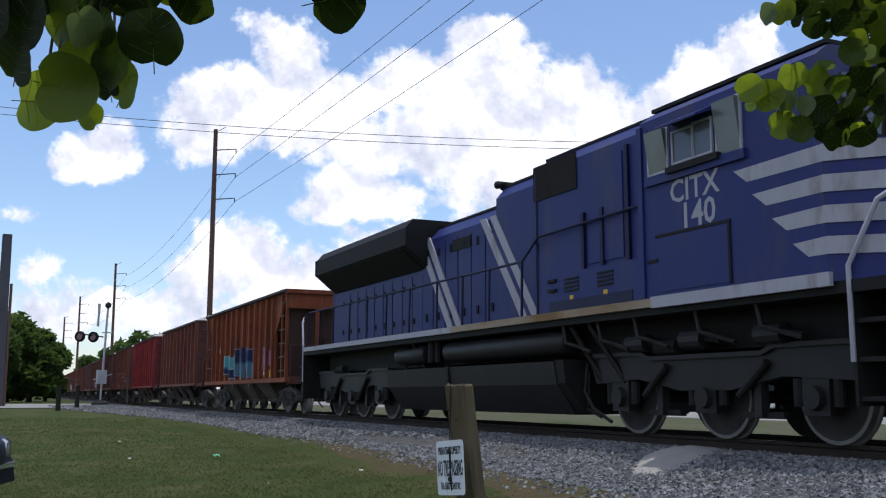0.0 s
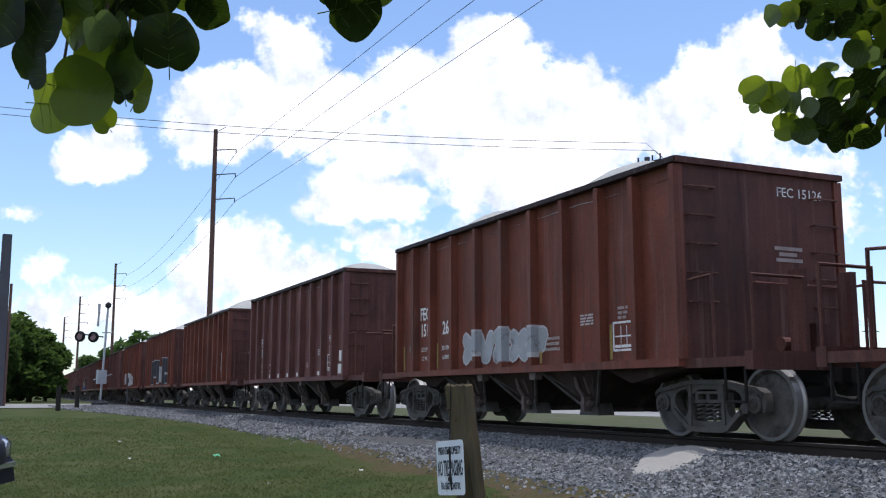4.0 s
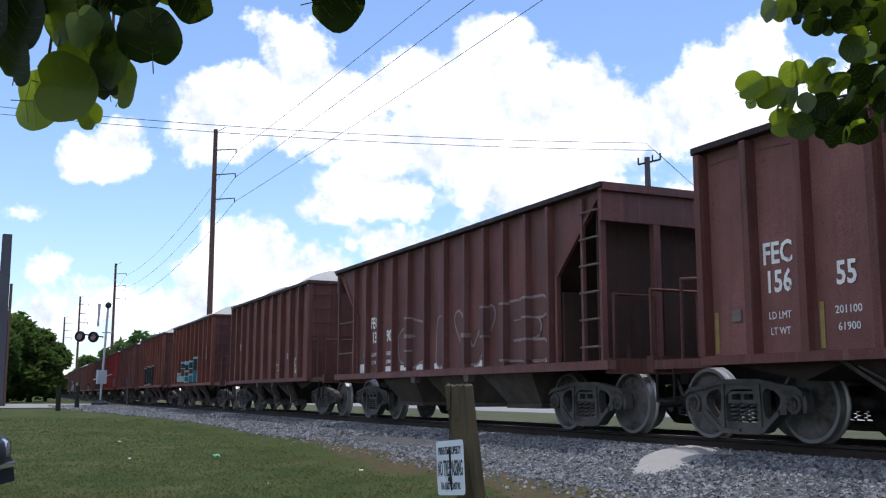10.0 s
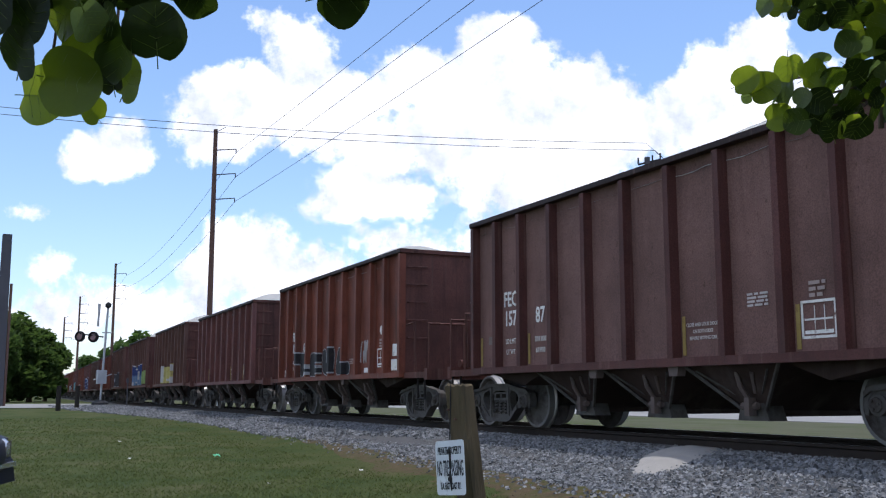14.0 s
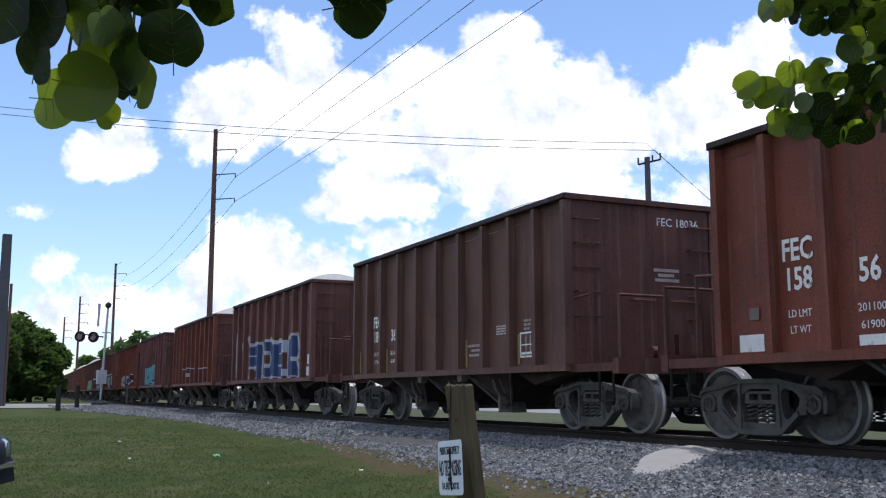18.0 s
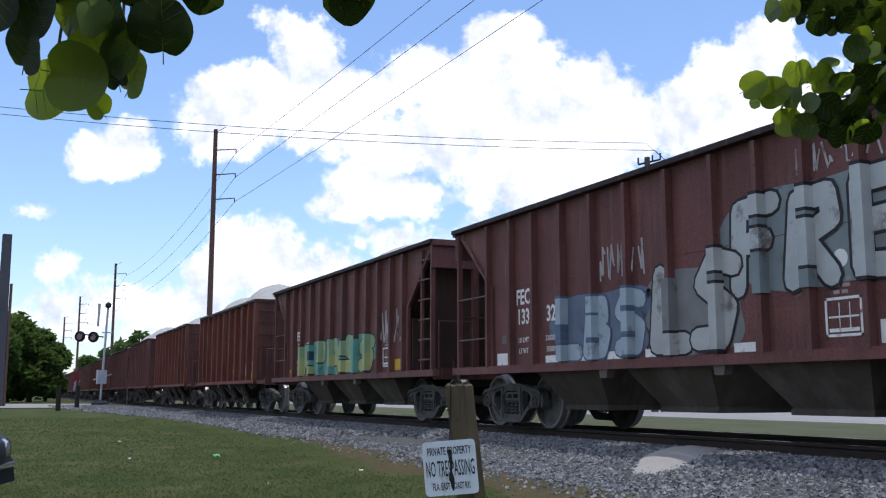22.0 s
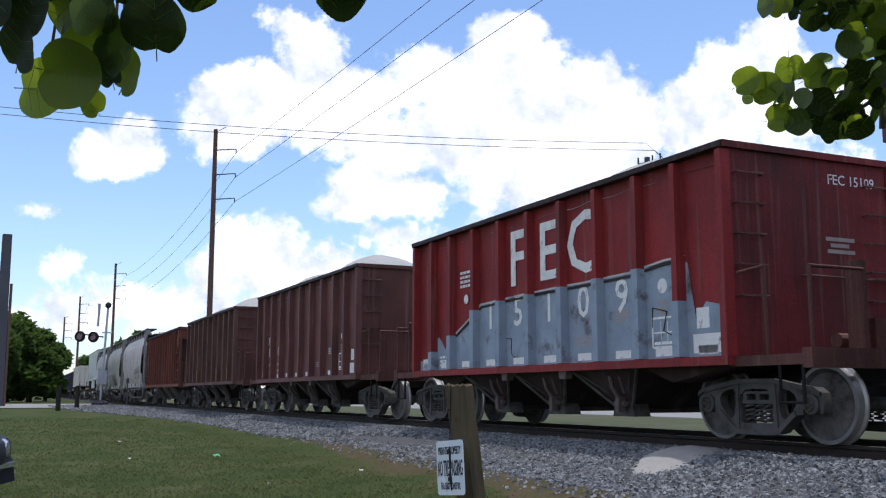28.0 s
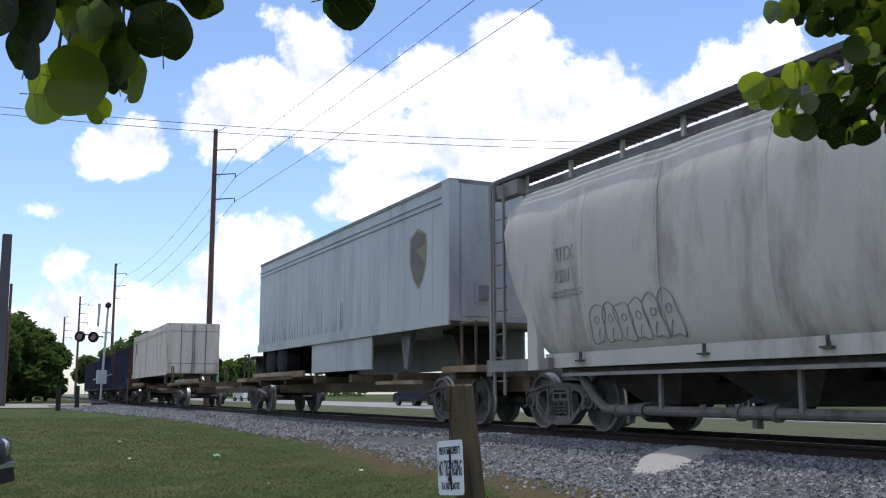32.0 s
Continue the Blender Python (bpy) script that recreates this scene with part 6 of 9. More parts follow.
    for c in (2.62, 15.9):
        tr = P("truck", Shape().box(U(c) - 0.5, U(c) + 0.5, -0.8, 0.8, 0.7, 1.1), LOCO_BLACK)
        for k in (-1, 1):
            y0, y1 = sorted((k * 0.98, k * 1.14))
            fr = Shape().prism([(U(c) - 2.6, 1.02), (U(c) - 2.5, 1.16), (U(c) - 1.3, 1.16), (U(c) - 1.1, 1.08), (U(c) + 1.1, 1.08), (U(c) + 1.3, 1.16), (U(c) + 2.5, 1.16), (U(c) + 2.6, 1.02), (U(c) + 2.45, 0.72), (U(c) + 1.4, 0.78), (U(c) + 0.5, 0.62), (U(c) - 0.5, 0.62), (U(c) - 1.4, 0.78), (U(c) - 2.45, 0.72)], y0, y1)
            part("sideframe", fr, TANK, tr)
            part("frame_lip", Shape().prism([(U(c) - 2.5, 1.17), (U(c) - 1.3, 1.17), (U(c) - 1.1, 1.09), (U(c) + 1.1, 1.09), (U(c) + 1.3, 1.17), (U(c) + 2.5, 1.17), (U(c) + 2.5, 1.11), (U(c) + 1.32, 1.11), (U(c) + 1.1, 1.03), (U(c) - 1.1, 1.03), (U(c) - 1.32, 1.11), (U(c) - 2.5, 1.11)], *sorted((k * 1.13, k * 1.19))), TANK, tr)
            for q in (-0.95, 0.95):
                part("shock_absorber", Shape().rod((U(c) + q - 0.25, k * 1.18, 0.55), (U(c) + q + 0.25, k * 1.18, 0.95), 0.05, 8), LOCO_BLACK, tr)
                part("brake_hanger", Shape().box(U(c) + q - 0.06, U(c) + q + 0.06, *sorted((k * 1.0, k * 1.12)), 0.3, 0.75), TANK, tr)
            for q in (-1.87, 0, 1.87):
                bx = Shape().box(U(c) + q - 0.2, U(c) + q + 0.2, y0 + 0.02, y1 + 0.02, r - 0.2, r + 0.26)
                bx.lathe([(0.02, k * 1.2), (0.13, k * 1.2), (0.15, k * 1.1)], "y", 14, (U(c) + q, 0, r))
                part("journal_box", bx, TANK, tr)
                part("coil_spring", Shape().rod((U(c) + q - 0.3, k * 1.06, r - 0.1), (U(c) + q - 0.3, k * 1.06, r + 0.22), 0.07, 10).rod((U(c) + q + 0.3, k * 1.06, r - 0.1), (U(c) + q + 0.3, k * 1.06, r + 0.22), 0.07, 10), LOCO_BLACK, tr)
            part("brake_rigging", Shape().pipe([(U(c) - 2.7, k * 1.1, 0.9), (U(c) - 2.75, k * 1.1, 0.35), (U(c) - 2.4, k * 1.1, 0.22)], 0.02).box(U(c) - 1.3, U(c) - 0.6, k * 1.0 - 0.05, k * 1.0 + 0.05, 0.28, 0.36).box(U(c) + 0.6, U(c) + 1.3, k * 1.0 - 0.05, k * 1.0 + 0.05, 0.28, 0.36).rod((U(c) - 0.9, k * 1.16, 1.2), (U(c) - 0.45, k * 1.16, 1.2), 0.1, 10), LOCO_BLACK, tr)
        for q in (-1.87, 0, 1.87):
            part("wheelset", shared(("wheels", r), lambda: wheelset_mesh(r, 0.755, 1.05, LOCO_WHEEL)), None, tr, "", pose(U(c) + q, 0, r))
    CARS.append((car, -BACK[0] + 9.9))
    return car


locomotive()
# ---- covered hoppers ----
CROSS = [(1.14, 1.02), (1.30, 1.16), (1.42, 1.36), (1.51, 1.72), (1.565, 2.2), (1.565, 2.75), (1.54, 3.3), (1.44, 3.68), (1.22, 3.98), (0.80, 4.12)]


def end_x(z):
    """How far the rounded shell reaches at a height."""
    return float(np.interp(z, [1.0, 1.4, 2.0, 2.6, 3.1, 3.5, 3.9, 4.12], [4.30, 4.55, 4.95, 5.30, 5.50, 5.55, 5.42, 5.2]))


def shell_mesh(coat):
    n = 28
    v, f = [], []
    ring = [(-w, z) for w, z in CROSS] + [(w, z) for w, z in reversed(CROSS)]
    m = len(ring)
    for i in range(n + 1):
        a = i / n * 2 - 1
        for w, z in ring:
            bulge = 1 - 0.012 * (abs((i % 7) - 3.5) < 0.6)
            v.append((a * end_x(z), w * bulge, z))
    for i in range(n):
        for k in range(m - 1):
            f.append((i * m + k, (i + 1) * m + k, (i + 1) * m + k + 1, i * m + k + 1))
        f.append((i * m + m - 1, (i + 1) * m + m - 1, (i + 1) * m, i * m))
    return Shape().add(v, f).mesh("tank_shell", coat, True)


def covered_hopper(n, centre, coat, label, mark, number, tag=None):
    car = thing("covered_hopper_car", label, "covered hopper", "covered hopper cars of the train")
    part("tank_shell", shared(("shell", coat.name), lambda: shell_mesh(coat)), None, car)
    for q in (-1, 1):
        def slope():
            s = Shape()
            s.add([(q * end_x(3.9) * 0.995, -0.9, 3.9), (q * end_x(3.9) * 0.995, 0.9, 3.9), (q * 5.1, 1.35, 3.0), (q * 5.1, -1.35, 3.0), (q * 3.4, 1.1, 1.05), (q * 3.4, -1.1, 1.05)], [(0, 1, 2, 3), (3, 2, 4, 5)])
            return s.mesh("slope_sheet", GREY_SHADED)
        part("slope_sheet", shared(("gslope", q), slope), None, car)
        part("end_platform", shared(("gplat", q), lambda: Shape().box(*sorted((q * 4.2, q * 6.25)), -0.55, 0.55, 0.80, 1.02).box(*sorted((q * 6.1, q * 6.3)), -1.48, 1.48, 0.88, 1.16).mesh("end_platform", GREY_MID)), None, car)
        for k in (-1, 1):
            part("end_side_sill", shared(("gsides", q, k), lambda: Shape().box(*sorted((q * 4.2, q * 6.2)), *sorted((k * 1.36, k * 1.5)), 0.95, 1.14).mesh("end_side_sill", GREY_MID)), None, car)
            part("corner_post", shared(("gpost", q, k), lambda: Shape().box(*sorted((q * 6.08, q * 6.16)), *sorted((k * 1.41, k * 1.5)), 1.1, 4.26).mesh("corner_post", GREY_MID)), None, car)
            part("bolster_web", shared(("gweb", q, k), lambda: Shape().prism([(q * 4.45, 0.95), (q * 4.75, 0.95), (q * 4.75, 1.75), (q * 4.6, 1.85), (q * 4.45, 1.5)], *sorted((k * 1.42, k * 1.55))).mesh("bolster_web", GREY_CAR)), None, car)
            part("ladder", shared(("gladder", q, k), lambda: bench_shape(q * 5.86, 0.55, 4.2, k * 1.46, k, 0.36, 9).mesh("ladder", GREY_MID)), None, car)
            part("end_brace", shared(("gbrace", q, k), lambda: Shape().prism([(q * 6.0, 1.1), (q * 5.6, 1.1), (q * 5.85, 3.6), (q * 6.0, 3.6)], k * 0.75 - 0.04, k * 0.75 + 0.04).mesh("end_brace", GREY_MID)), None, car)
            part("roof_bracket", shared(("grb", q, k), lambda: Shape().box(*sorted((q * 5.3, q * 6.17)), *sorted((k * 1.2, k * 1.4)), 4.0, 4.25).mesh("roof_bracket", GREY_MID)), None, car)
    for k in (-1, 1):
        part("side_sill", shared(("gsill", k), lambda: Shape().prism([(-4.45, 1.2), (4.45, 1.2), (4.3, 0.98), (-4.3, 0.98)], *sorted((k * 1.34, k * 1.40))).mesh("side_sill", GREY_CAR)), None, car)
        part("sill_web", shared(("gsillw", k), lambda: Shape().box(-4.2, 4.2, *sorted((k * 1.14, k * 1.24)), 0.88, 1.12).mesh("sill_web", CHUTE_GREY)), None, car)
        part("lower_rail", shared(("glow", k), lambda: Shape().box(-4.0, 4.0, *sorted((k * 1.24, k * 1.37)), 0.845, 0.895).mesh("lower_rail", GREY_MID)), None, car)
        part("roof_eave", shared(("geave", k), lambda: Shape().box(-5.5, 5.5, *sorted((k * 1.05, k * 1.18)), 4.0, 4.13).mesh("roof_eave", GREY_DARK)), None, car)

        def walkboard():
            s = Shape()
            for i in range(9):
                y = k * (0.86 + 0.062 * i)
                s.box(-6.1, 6.1, y - 0.02, y + 0.02, 4.31, 4.35)
            for i in range(61):
                x = -6.1 + i * 12.2 / 60
                s.box(x - 0.01, x + 0.01, *sorted((k * 0.86, k * 1.37)), 4.29, 4.33)
            s.box(-6.15, 6.15, *sorted((k * 1.36, k * 1.40)), 4.28, 4.36)
            return s.mesh("running_board", GRATE)
        part("running_board", shared(("gwalk", k), walkboard), None, car, "dark open grating roof walk")
        for x in (-5.3, -3.9, -2.5, -1.1, 0.3, 1.7, 3.1, 4.5, 5.6):
            part("board_bracket", shared("gbr", lambda: Shape().box(-0.035, 0.035, -0.025, 0.025, 4.02, 4.32).mesh("board_bracket", GREY_CAR)), None, car, "", pose(x, k * 1.2, 0))
        for x in (-3.4, -0.6, 1.4, 3.4) if k < 0 else ():
            part("tie_bracket", shared(("gtie", k), lambda: Shape().box(-0.085, 0.085, *sorted((k * 1.40, k * 1.47)), 1.06, 1.085).box(-0.012, 0.012, *sorted((k * 1.40, k * 1.44)), 1.08, 1.2).rod((0.07, k * 1.46, 1.08), (0.07, k * 1.46, 1.13), 0.012, 5).mesh("tie_bracket", CHUTE_GREY)), None, car, "", pose(x, 0, 0))
    for x in (-3.1, -1.3, 0.75, 2.9):
        def seam():
            s = Shape()
            r = [(w, z) for w, z in CROSS[2:8]]
            for (w0, za), (w1, zb) in zip(r, r[1:]):
                s.rod((0, -w0 - 0.001, za), (0, -w1 - 0.001, zb), 0.009, 5)
            return s.mesh("weld_seam", GREY_CAR)
        part("weld_seam", shared("gseam", seam), None, car, "", pose(x, 0, 0))
    for x in (-5.2, -1.8, 1.8, 5.2):
        part("roof_hatch", shared("ghatch", lambda: Shape().box(-0.8, 0.8, -0.4, 0.4, 4.12, 4.24, 0.03).mesh("roof_hatch", GREY_CAR)), None, car, "", pose(x * 0.8, 0, 0))
    for x in (-2.55, 0.0, 2.55):
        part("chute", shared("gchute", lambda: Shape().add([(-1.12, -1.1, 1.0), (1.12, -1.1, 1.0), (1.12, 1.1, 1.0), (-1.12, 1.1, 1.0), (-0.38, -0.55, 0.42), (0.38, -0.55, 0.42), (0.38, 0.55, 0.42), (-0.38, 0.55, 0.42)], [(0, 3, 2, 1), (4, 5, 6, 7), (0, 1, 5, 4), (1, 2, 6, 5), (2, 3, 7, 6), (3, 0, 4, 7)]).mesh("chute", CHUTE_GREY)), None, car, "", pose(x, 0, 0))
        part("outlet_valve", shared("gvalve", lambda: Shape().rod((-0.34, -1.12, 0.34), (0.34, -1.12, 0.34), 0.085, 12).rod((0, -1.12, 0.34), (0, -0.5, 0.42), 0.09, 10).rod((-0.34, -1.12, 0.34), (-0.28, -1.12, 0.34), 0.105, 12).rod((0.28, -1.12, 0.34), (0.34, -1.12, 0.34), 0.105, 12).box(-0.04, 0.04, -1.2, -1.1, 0.16, 0.26).mesh("outlet_valve", TRUCK_PALE)), None, car, "flanged steel outlet valve", pose(x, 0, 0))
        part("pipe_hanger", shared("ghang", lambda: Shape().box(-0.03, 0.03, -1.2, -1.15, 0.36, 0.92).mesh("pipe_hanger", GREY_DARK)), None, car, "", pose(x + 0.75, 0, 0))
    part("unloading_pipe", shared("gpipe", lambda: Shape().pipe([(-4.0, -1.2, 0.90), (-3.72, -1.2, 0.86), (-3.42, -1.14, 0.50), (-3.2, -1.12, 0.36), (-3.0, -1.12, 0.34), (3.0, -1.12, 0.34), (3.25, -1.12, 0.36), (3.45, -1.14, 0.46), (3.7, -1.2, 0.80), (3.95, -1.2, 0.9)], 0.07, 10).mesh("unloading_pipe", TRUCK_PALE)), None, car)
    part("centre_sill", shared("gsillc", lambda: Shape().box(-6.3, 6.3, -0.24, 0.24, 0.72, 0.99).mesh("centre_sill", DARK)), None, car)
    for q in (-1, 1):
        part("coupler", shared("coupler", coupler_mesh), None, car, "", pose(q * 6.1, 0, 0, 0, 0, 0 if q > 0 else 180))
    ink_m = INK_DARK
    words(car, mark, -3.6, 2.62, 0.30, ink_m, 0.003, y=-1.569, narrow=0.85)
    words(car, number, -3.6, 2.28, 0.30, ink_m, 0.003, y=-1.569, narrow=0.85)
    b = bars(car, -3.55, 2.16, 0.9, 2, ink_m, 0.035)
    b.matrix_basis = pose(-3.55, -1.563, 2.16)
    if tag:
        for seed, (x0, x1, z0, z1) in enumerate(tag):
            scribble_on(car, x0, x1, z0, z1, (0.25, 0.25, 0.25) if n != 50 else (0.16, 0.16, 0.16), n * 7 + seed)
    for x in (-4.6, 4.6):
        truck(car, x, mat=TRUCK_PALE)
    CARS.append((car, -BACK[n] + centre))
    return car


INK_DARK = material("faded dark stencil paint", (0.30, 0.29, 0.29), 0.8, 0, 0.3, 4, 0.3, 40, 0.05)


def shell_y(z):
    return -float(np.interp(z, [c[1] for c in CROSS], [c[0] for c in CROSS]))


def scribble_on(car, x0, x1, z0, z1, rgb, seed):
    """Outlined letters sprayed on the curved shell."""
    rnd = random.Random(seed)
    s = Shape()
    n = 6
    w = (x1 - x0) / n
    on = lambda p: (p[0], shell_y(p[1]) - 0.003, p[1])
    for i in range(n):
        cx, hh = x0 + w * (i + 0.5), (z1 - z0) * rnd.uniform(0.75, 1.0)
        pts = blob(rnd, cx, z0 + hh / 2, w * 1.1, hh, 0, rnd.uniform(-0.35, 0.35), 26)
        ring = [on(p) for p in pts]
        s.pipe(ring + [ring[0]], 0.011, 4)
        hole = [on((cx + 0.09 * w * math.cos(j * 0.785) * 2, z0 + hh * rnd.uniform(0.58, 0.62) + 0.10 * hh * math.sin(j * 0.785))) for j in range(8)]
        s.pipe(hole + [hole[0]], 0.008, 4)
        s.pipe([on((cx - w * 0.12, z0 + 0.03)), on((cx - w * 0.05, z0 + hh * 0.22)), on((cx + w * 0.1, z0 + hh * 0.36))], 0.008, 4)
    part("sprayed_tag", s, ink(rgb), car, "outlined graffiti letters")


covered_hopper(49, 4.2, GREY_RUST, "pale grey covered hopper car with rust-brown streaks", "STFX", "003", [(1.6, 4.2, 1.5, 2.2)])
covered_hopper(50, 3.55, GREY_CAR, "weathered grey covered hopper car with outlined graffiti", "TITX", "35020", [(-0.9, 1.9, 1.15, 2.05)])
covered_hopper(51, 2.85, GREY_CAR, "weathered grey covered hopper car with pale graffiti", "TITX", "35011", [(-3.0, -1.0, 1.32, 2.0)])
# ---- spine cars with trailers ----
SPINE = material("grimy brown spine car steel", (0.10, 0.075, 0.05), 0.8, 0.1, 0.35, 2, 0.3, 40, 0.2, (0.6, 1, 1), (0.22, 0.17, 0.09), 0.35, 1.5)
SHIELD_GOLD = material("faded gold decal", (0.26, 0.22, 0.14), 0.6, 0, 0.2, 3, 0.2, 30, 0.04)
SHIELD_BROWN = material("faded brown decal", (0.15, 0.125, 0.115), 0.6, 0, 0.2, 3, 0.2, 30, 0.04)


def spine_unit(front, rear, label, first=True, last=False):
    """A skeleton platform between two trucks; front and rear in metres from its middle."""
    car = thing("spine_car", label, "flat car", "spine cars of the train")
    part("spine_beam", Shape().box(rear, front, -0.35, 0.35, 0.62, 1.02), SPINE, car)
    for x in np.linspace(rear + 1.2, front - 1.2, 6):
        part("outrigger", Shape().box(x - 0.12, x + 0.12, -1.35, 1.35, 0.86, 1.04), SPINE, car)
    for k in (-1, 1):
        part("wheel_deck", Shape().box(rear + 0.8, rear + 5.4, *sorted((k * 0.55, k * 1.5)), 1.0, 1.10), SPINE, car, "rust-brown wheel deck")
        part("deck_rail", Shape().box(rear + 0.8, rear + 6.4, *sorted((k * 1.42, k * 1.5)), 1.05, 1.22), SILL_RUST, car)
        part("side_step", Shape().box(front - 5.2, front - 3.0, *sorted((k * 1.2, k * 1.4)), 0.78, 0.86), SILL_RUST, car)
        part("hand_rail", Shape().pipe([(front - 0.9, k * 1.3, 1.0), (front - 0.9, k * 1.3, 1.9), (front - 0.3, k * 1.3, 1.9), (front - 0.3, k * 1.3, 1.0)], 0.025), SPINE, car)
    part("hitch", Shape().prism([(front - 2.6, 1.0), (front - 2.3, 1.0), (front - 2.9, 1.85), (front - 3.2, 1.85)], -0.4, 0.4).box(front - 3.5, front - 2.6, -0.5, 0.5, 1.85, 1.95), DARK, car)
    part("end_deck", Shape().box(front - 1.6, front - 0.1, -1.4, 1.4, 0.98, 1.10), SILL_RUST, car)
    truck(car, front - 2.0 if first else front - 0.2)
    if last:
        truck(car, rear + 2.0)
    return car


def trailer(label, length, coat, doors=False, shield=False, z0=1.95, z1=4.62):
    """A semi-trailer box; x = 0 at its middle."""
    car = thing("semi_trailer", label, "trailer", "trailers on the train")
    h = length / 2
    box = part("box_body", Shape().box(-h, h, -1.28, 1.28, z0, z1), coat, car)
    part("roof_cap", Shape().box(-h - 0.01, h + 0.01, -1.30, 1.30, z1 - 0.05, z1 + 0.03), GREY_MID if shield else coat, car)
    for k in (-1, 1):
        part("bottom_rail", Shape().box(-h, h, *sorted((k * 1.28, k * 1.32)), z0 - 0.08, z0 + 0.16), coat, car)
        part("top_rail", Shape().box(-h, h, *sorted((k * 1.28, k * 1.31)), z1 - 0.30, z1 - 0.26).box(-h, h, *sorted((k * 1.28, k * 1.31)), z1 - 0.42, z1 - 0.38), coat, car)
        part("corner_post", Shape().box(h - 0.32, h + 0.02, *sorted((k * 1.10, k * 1.315)), z0, z1), coat, car)
        for i in range(int(length / 0.61) - 1 if k < 0 else 0):
            part("panel_seam", shared(("seam", k, z0, z1), lambda: Shape().box(-0.012, 0.012, *sorted((k * 1.28, k * 1.283)), z0 + 0.16, z1 - 0.45).mesh("panel_seam", coat)), None, car, "", pose(-h + 0.61 * (i + 1), 0, 0))
        if not doors:
            # far skirt has added length, to close the gap below with its shaded inside
            part("side_skirt", Shape().box(-1.7 if k < 0 else -5.2, 3.0 if k < 0 else h - 1.5, *sorted((k * 1.2, k * 1.24)), 1.15, z0 - 0.05), TRAILER, car, "pale grey side skirt")
    if doors:
        for i, y in enumerate((-1.2, -0.6, 0.03, 0.62)):
            part("door_panel", Shape().box(h, h + 0.04, y, y + 0.55, z0 + 0.1, z1 - 0.1), coat, car)
        for y in (-0.62, -0.06, 0.06, 0.62):
            part("lock_rod", Shape().rod((h + 0.06, y, z0), (h + 0.06, y, z1 - 0.05), 0.02), GREY_DARK, car)
        for z in (2.1, 3.75):
            part("door_bar", Shape().box(h + 0.04, h + 0.06, -1.2, 1.2, z, z + 0.03), GREY_DARK, car)
    else:
        part("nose_box", Shape().box(h, h + 0.04, -0.75, -0.3, 2.35, 2.8), TRAILER, car)
        part("gladhand_plate", Shape().box(h, h + 0.06, -0.68, -0.38, 2.42, 2.72), GREY_DARK, car)
        part("nose_panel", Shape().box(h, h + 0.02, -1.05, 1.05, z0 + 0.1, z1 - 0.1), TRAILER, car)
    # landing gear, axles
    for k in (-1, 1):
        part("landing_leg", Shape().prism([(h - 3.1, 1.12), (h - 2.95, 1.12), (h - 2.7, z0), (h - 3.35, z0)], k * 0.9 - 0.06, k * 0.9 + 0.06), GREY_DARK, car)
    for x in (-h + 1.2, -h + 2.5):
        for k in (-1, 1):
            part("tyre", Shape().lathe([(0.25, k * 1.24), (0.42, k * 1.22), (0.5, k * 1.15), (0.5, k * 0.75), (0.42, k * 0.7), (0.25, k * 0.7)], "y", 20, (x, 0, 1.60)), RUBBER, car, "black rubber tyre", None, True)
            part("wheel_rim", Shape().lathe([(0.05, k * 1.16), (0.2, k * 1.16), (0.26, k * 1.23), (0.26, k * 1.0), (0.05, k * 1.0)], "y", 16, (x, 0, 1.60)), GREY_CAR, car)
    part("bogie_frame", Shape().box(-h + 0.4, -h + 3.4, -0.6, 0.6, 1.6, z0), DARK, car)
    part("mud_flap", Shape().box(-h + 0.25, -h + 0.3, -1.2, 1.2, 1.25, z0), RUBBER, car)
    if shield:
        pts = [(-0.42, 0.45), (0.0, 0.62), (0.42, 0.45), (0.42, -0.1), (0.25, -0.42), (0.0, -0.62), (-0.25, -0.42), (-0.42, -0.1)]
        part("shield_emblem", Shape().prism([(p[0] + h - 1.6, p[1] * 1.05 + 3.42) for p in pts], -1.292, -1.289), SHIELD_GOLD, car, "faded gold and brown shield emblem")
        part("shield_field", Shape().prism([(p[0] * 0.86 + h - 1.6, p[1] * 0.86 + 3.38) for p in pts[3:] + pts[:1]] , -1.296, -1.293), SHIELD_BROWN, car)
        part("shield_crown", Shape().prism([(h - 1.95, 3.86), (h - 1.6, 4.0), (h - 1.25, 3.86), (h - 1.25, 3.70), (h - 1.95, 3.58)], -1.298, -1.295), SHIELD_BROWN, car)
        rs = random.Random(5)
        for i in range(34):
            xs_, zt = -h + 0.25 + i * 0.25 + rs.uniform(-0.08, 0.08), rs.uniform(0.12, 0.75)
            part("dirt_streak", Shape().prism([(xs_ - 0.02, z0 + 0.17), (xs_ + 0.02, z0 + 0.17), (xs_ + rs.uniform(-0.01, 0.01), z0 + 0.17 + zt)], -1.2865, -1.2835), GREY_DARK, car)
    else:
        part("side_placard", Shape().box(-h + 1.4, -h + 2.2, -1.29, -1.286, 3.0, 3.9), GREY_DARK, car)
    return car


SPINE_UNITS = [
    (spine_unit(8.9, -8.1, "grimy brown spine car carrying a grey trailer"), -BACK[52]),
    (spine_unit(7.6, -7.6, "empty grimy brown spine car platform", False), -BACK[52] - 16.0),
    (spine_unit(8.4, -8.4, "brown spine car carrying a white trailer", False, True), -BACK[52] - 32.6),
]
for ob, back in SPINE_UNITS:
    CARS.append((ob, back))
CARS.append((trailer("grey semi-trailer with a faded shield emblem on a flat car", 14.9, TRAILER, False, True, 2.0, 4.82), -BACK[52] + 0.0))
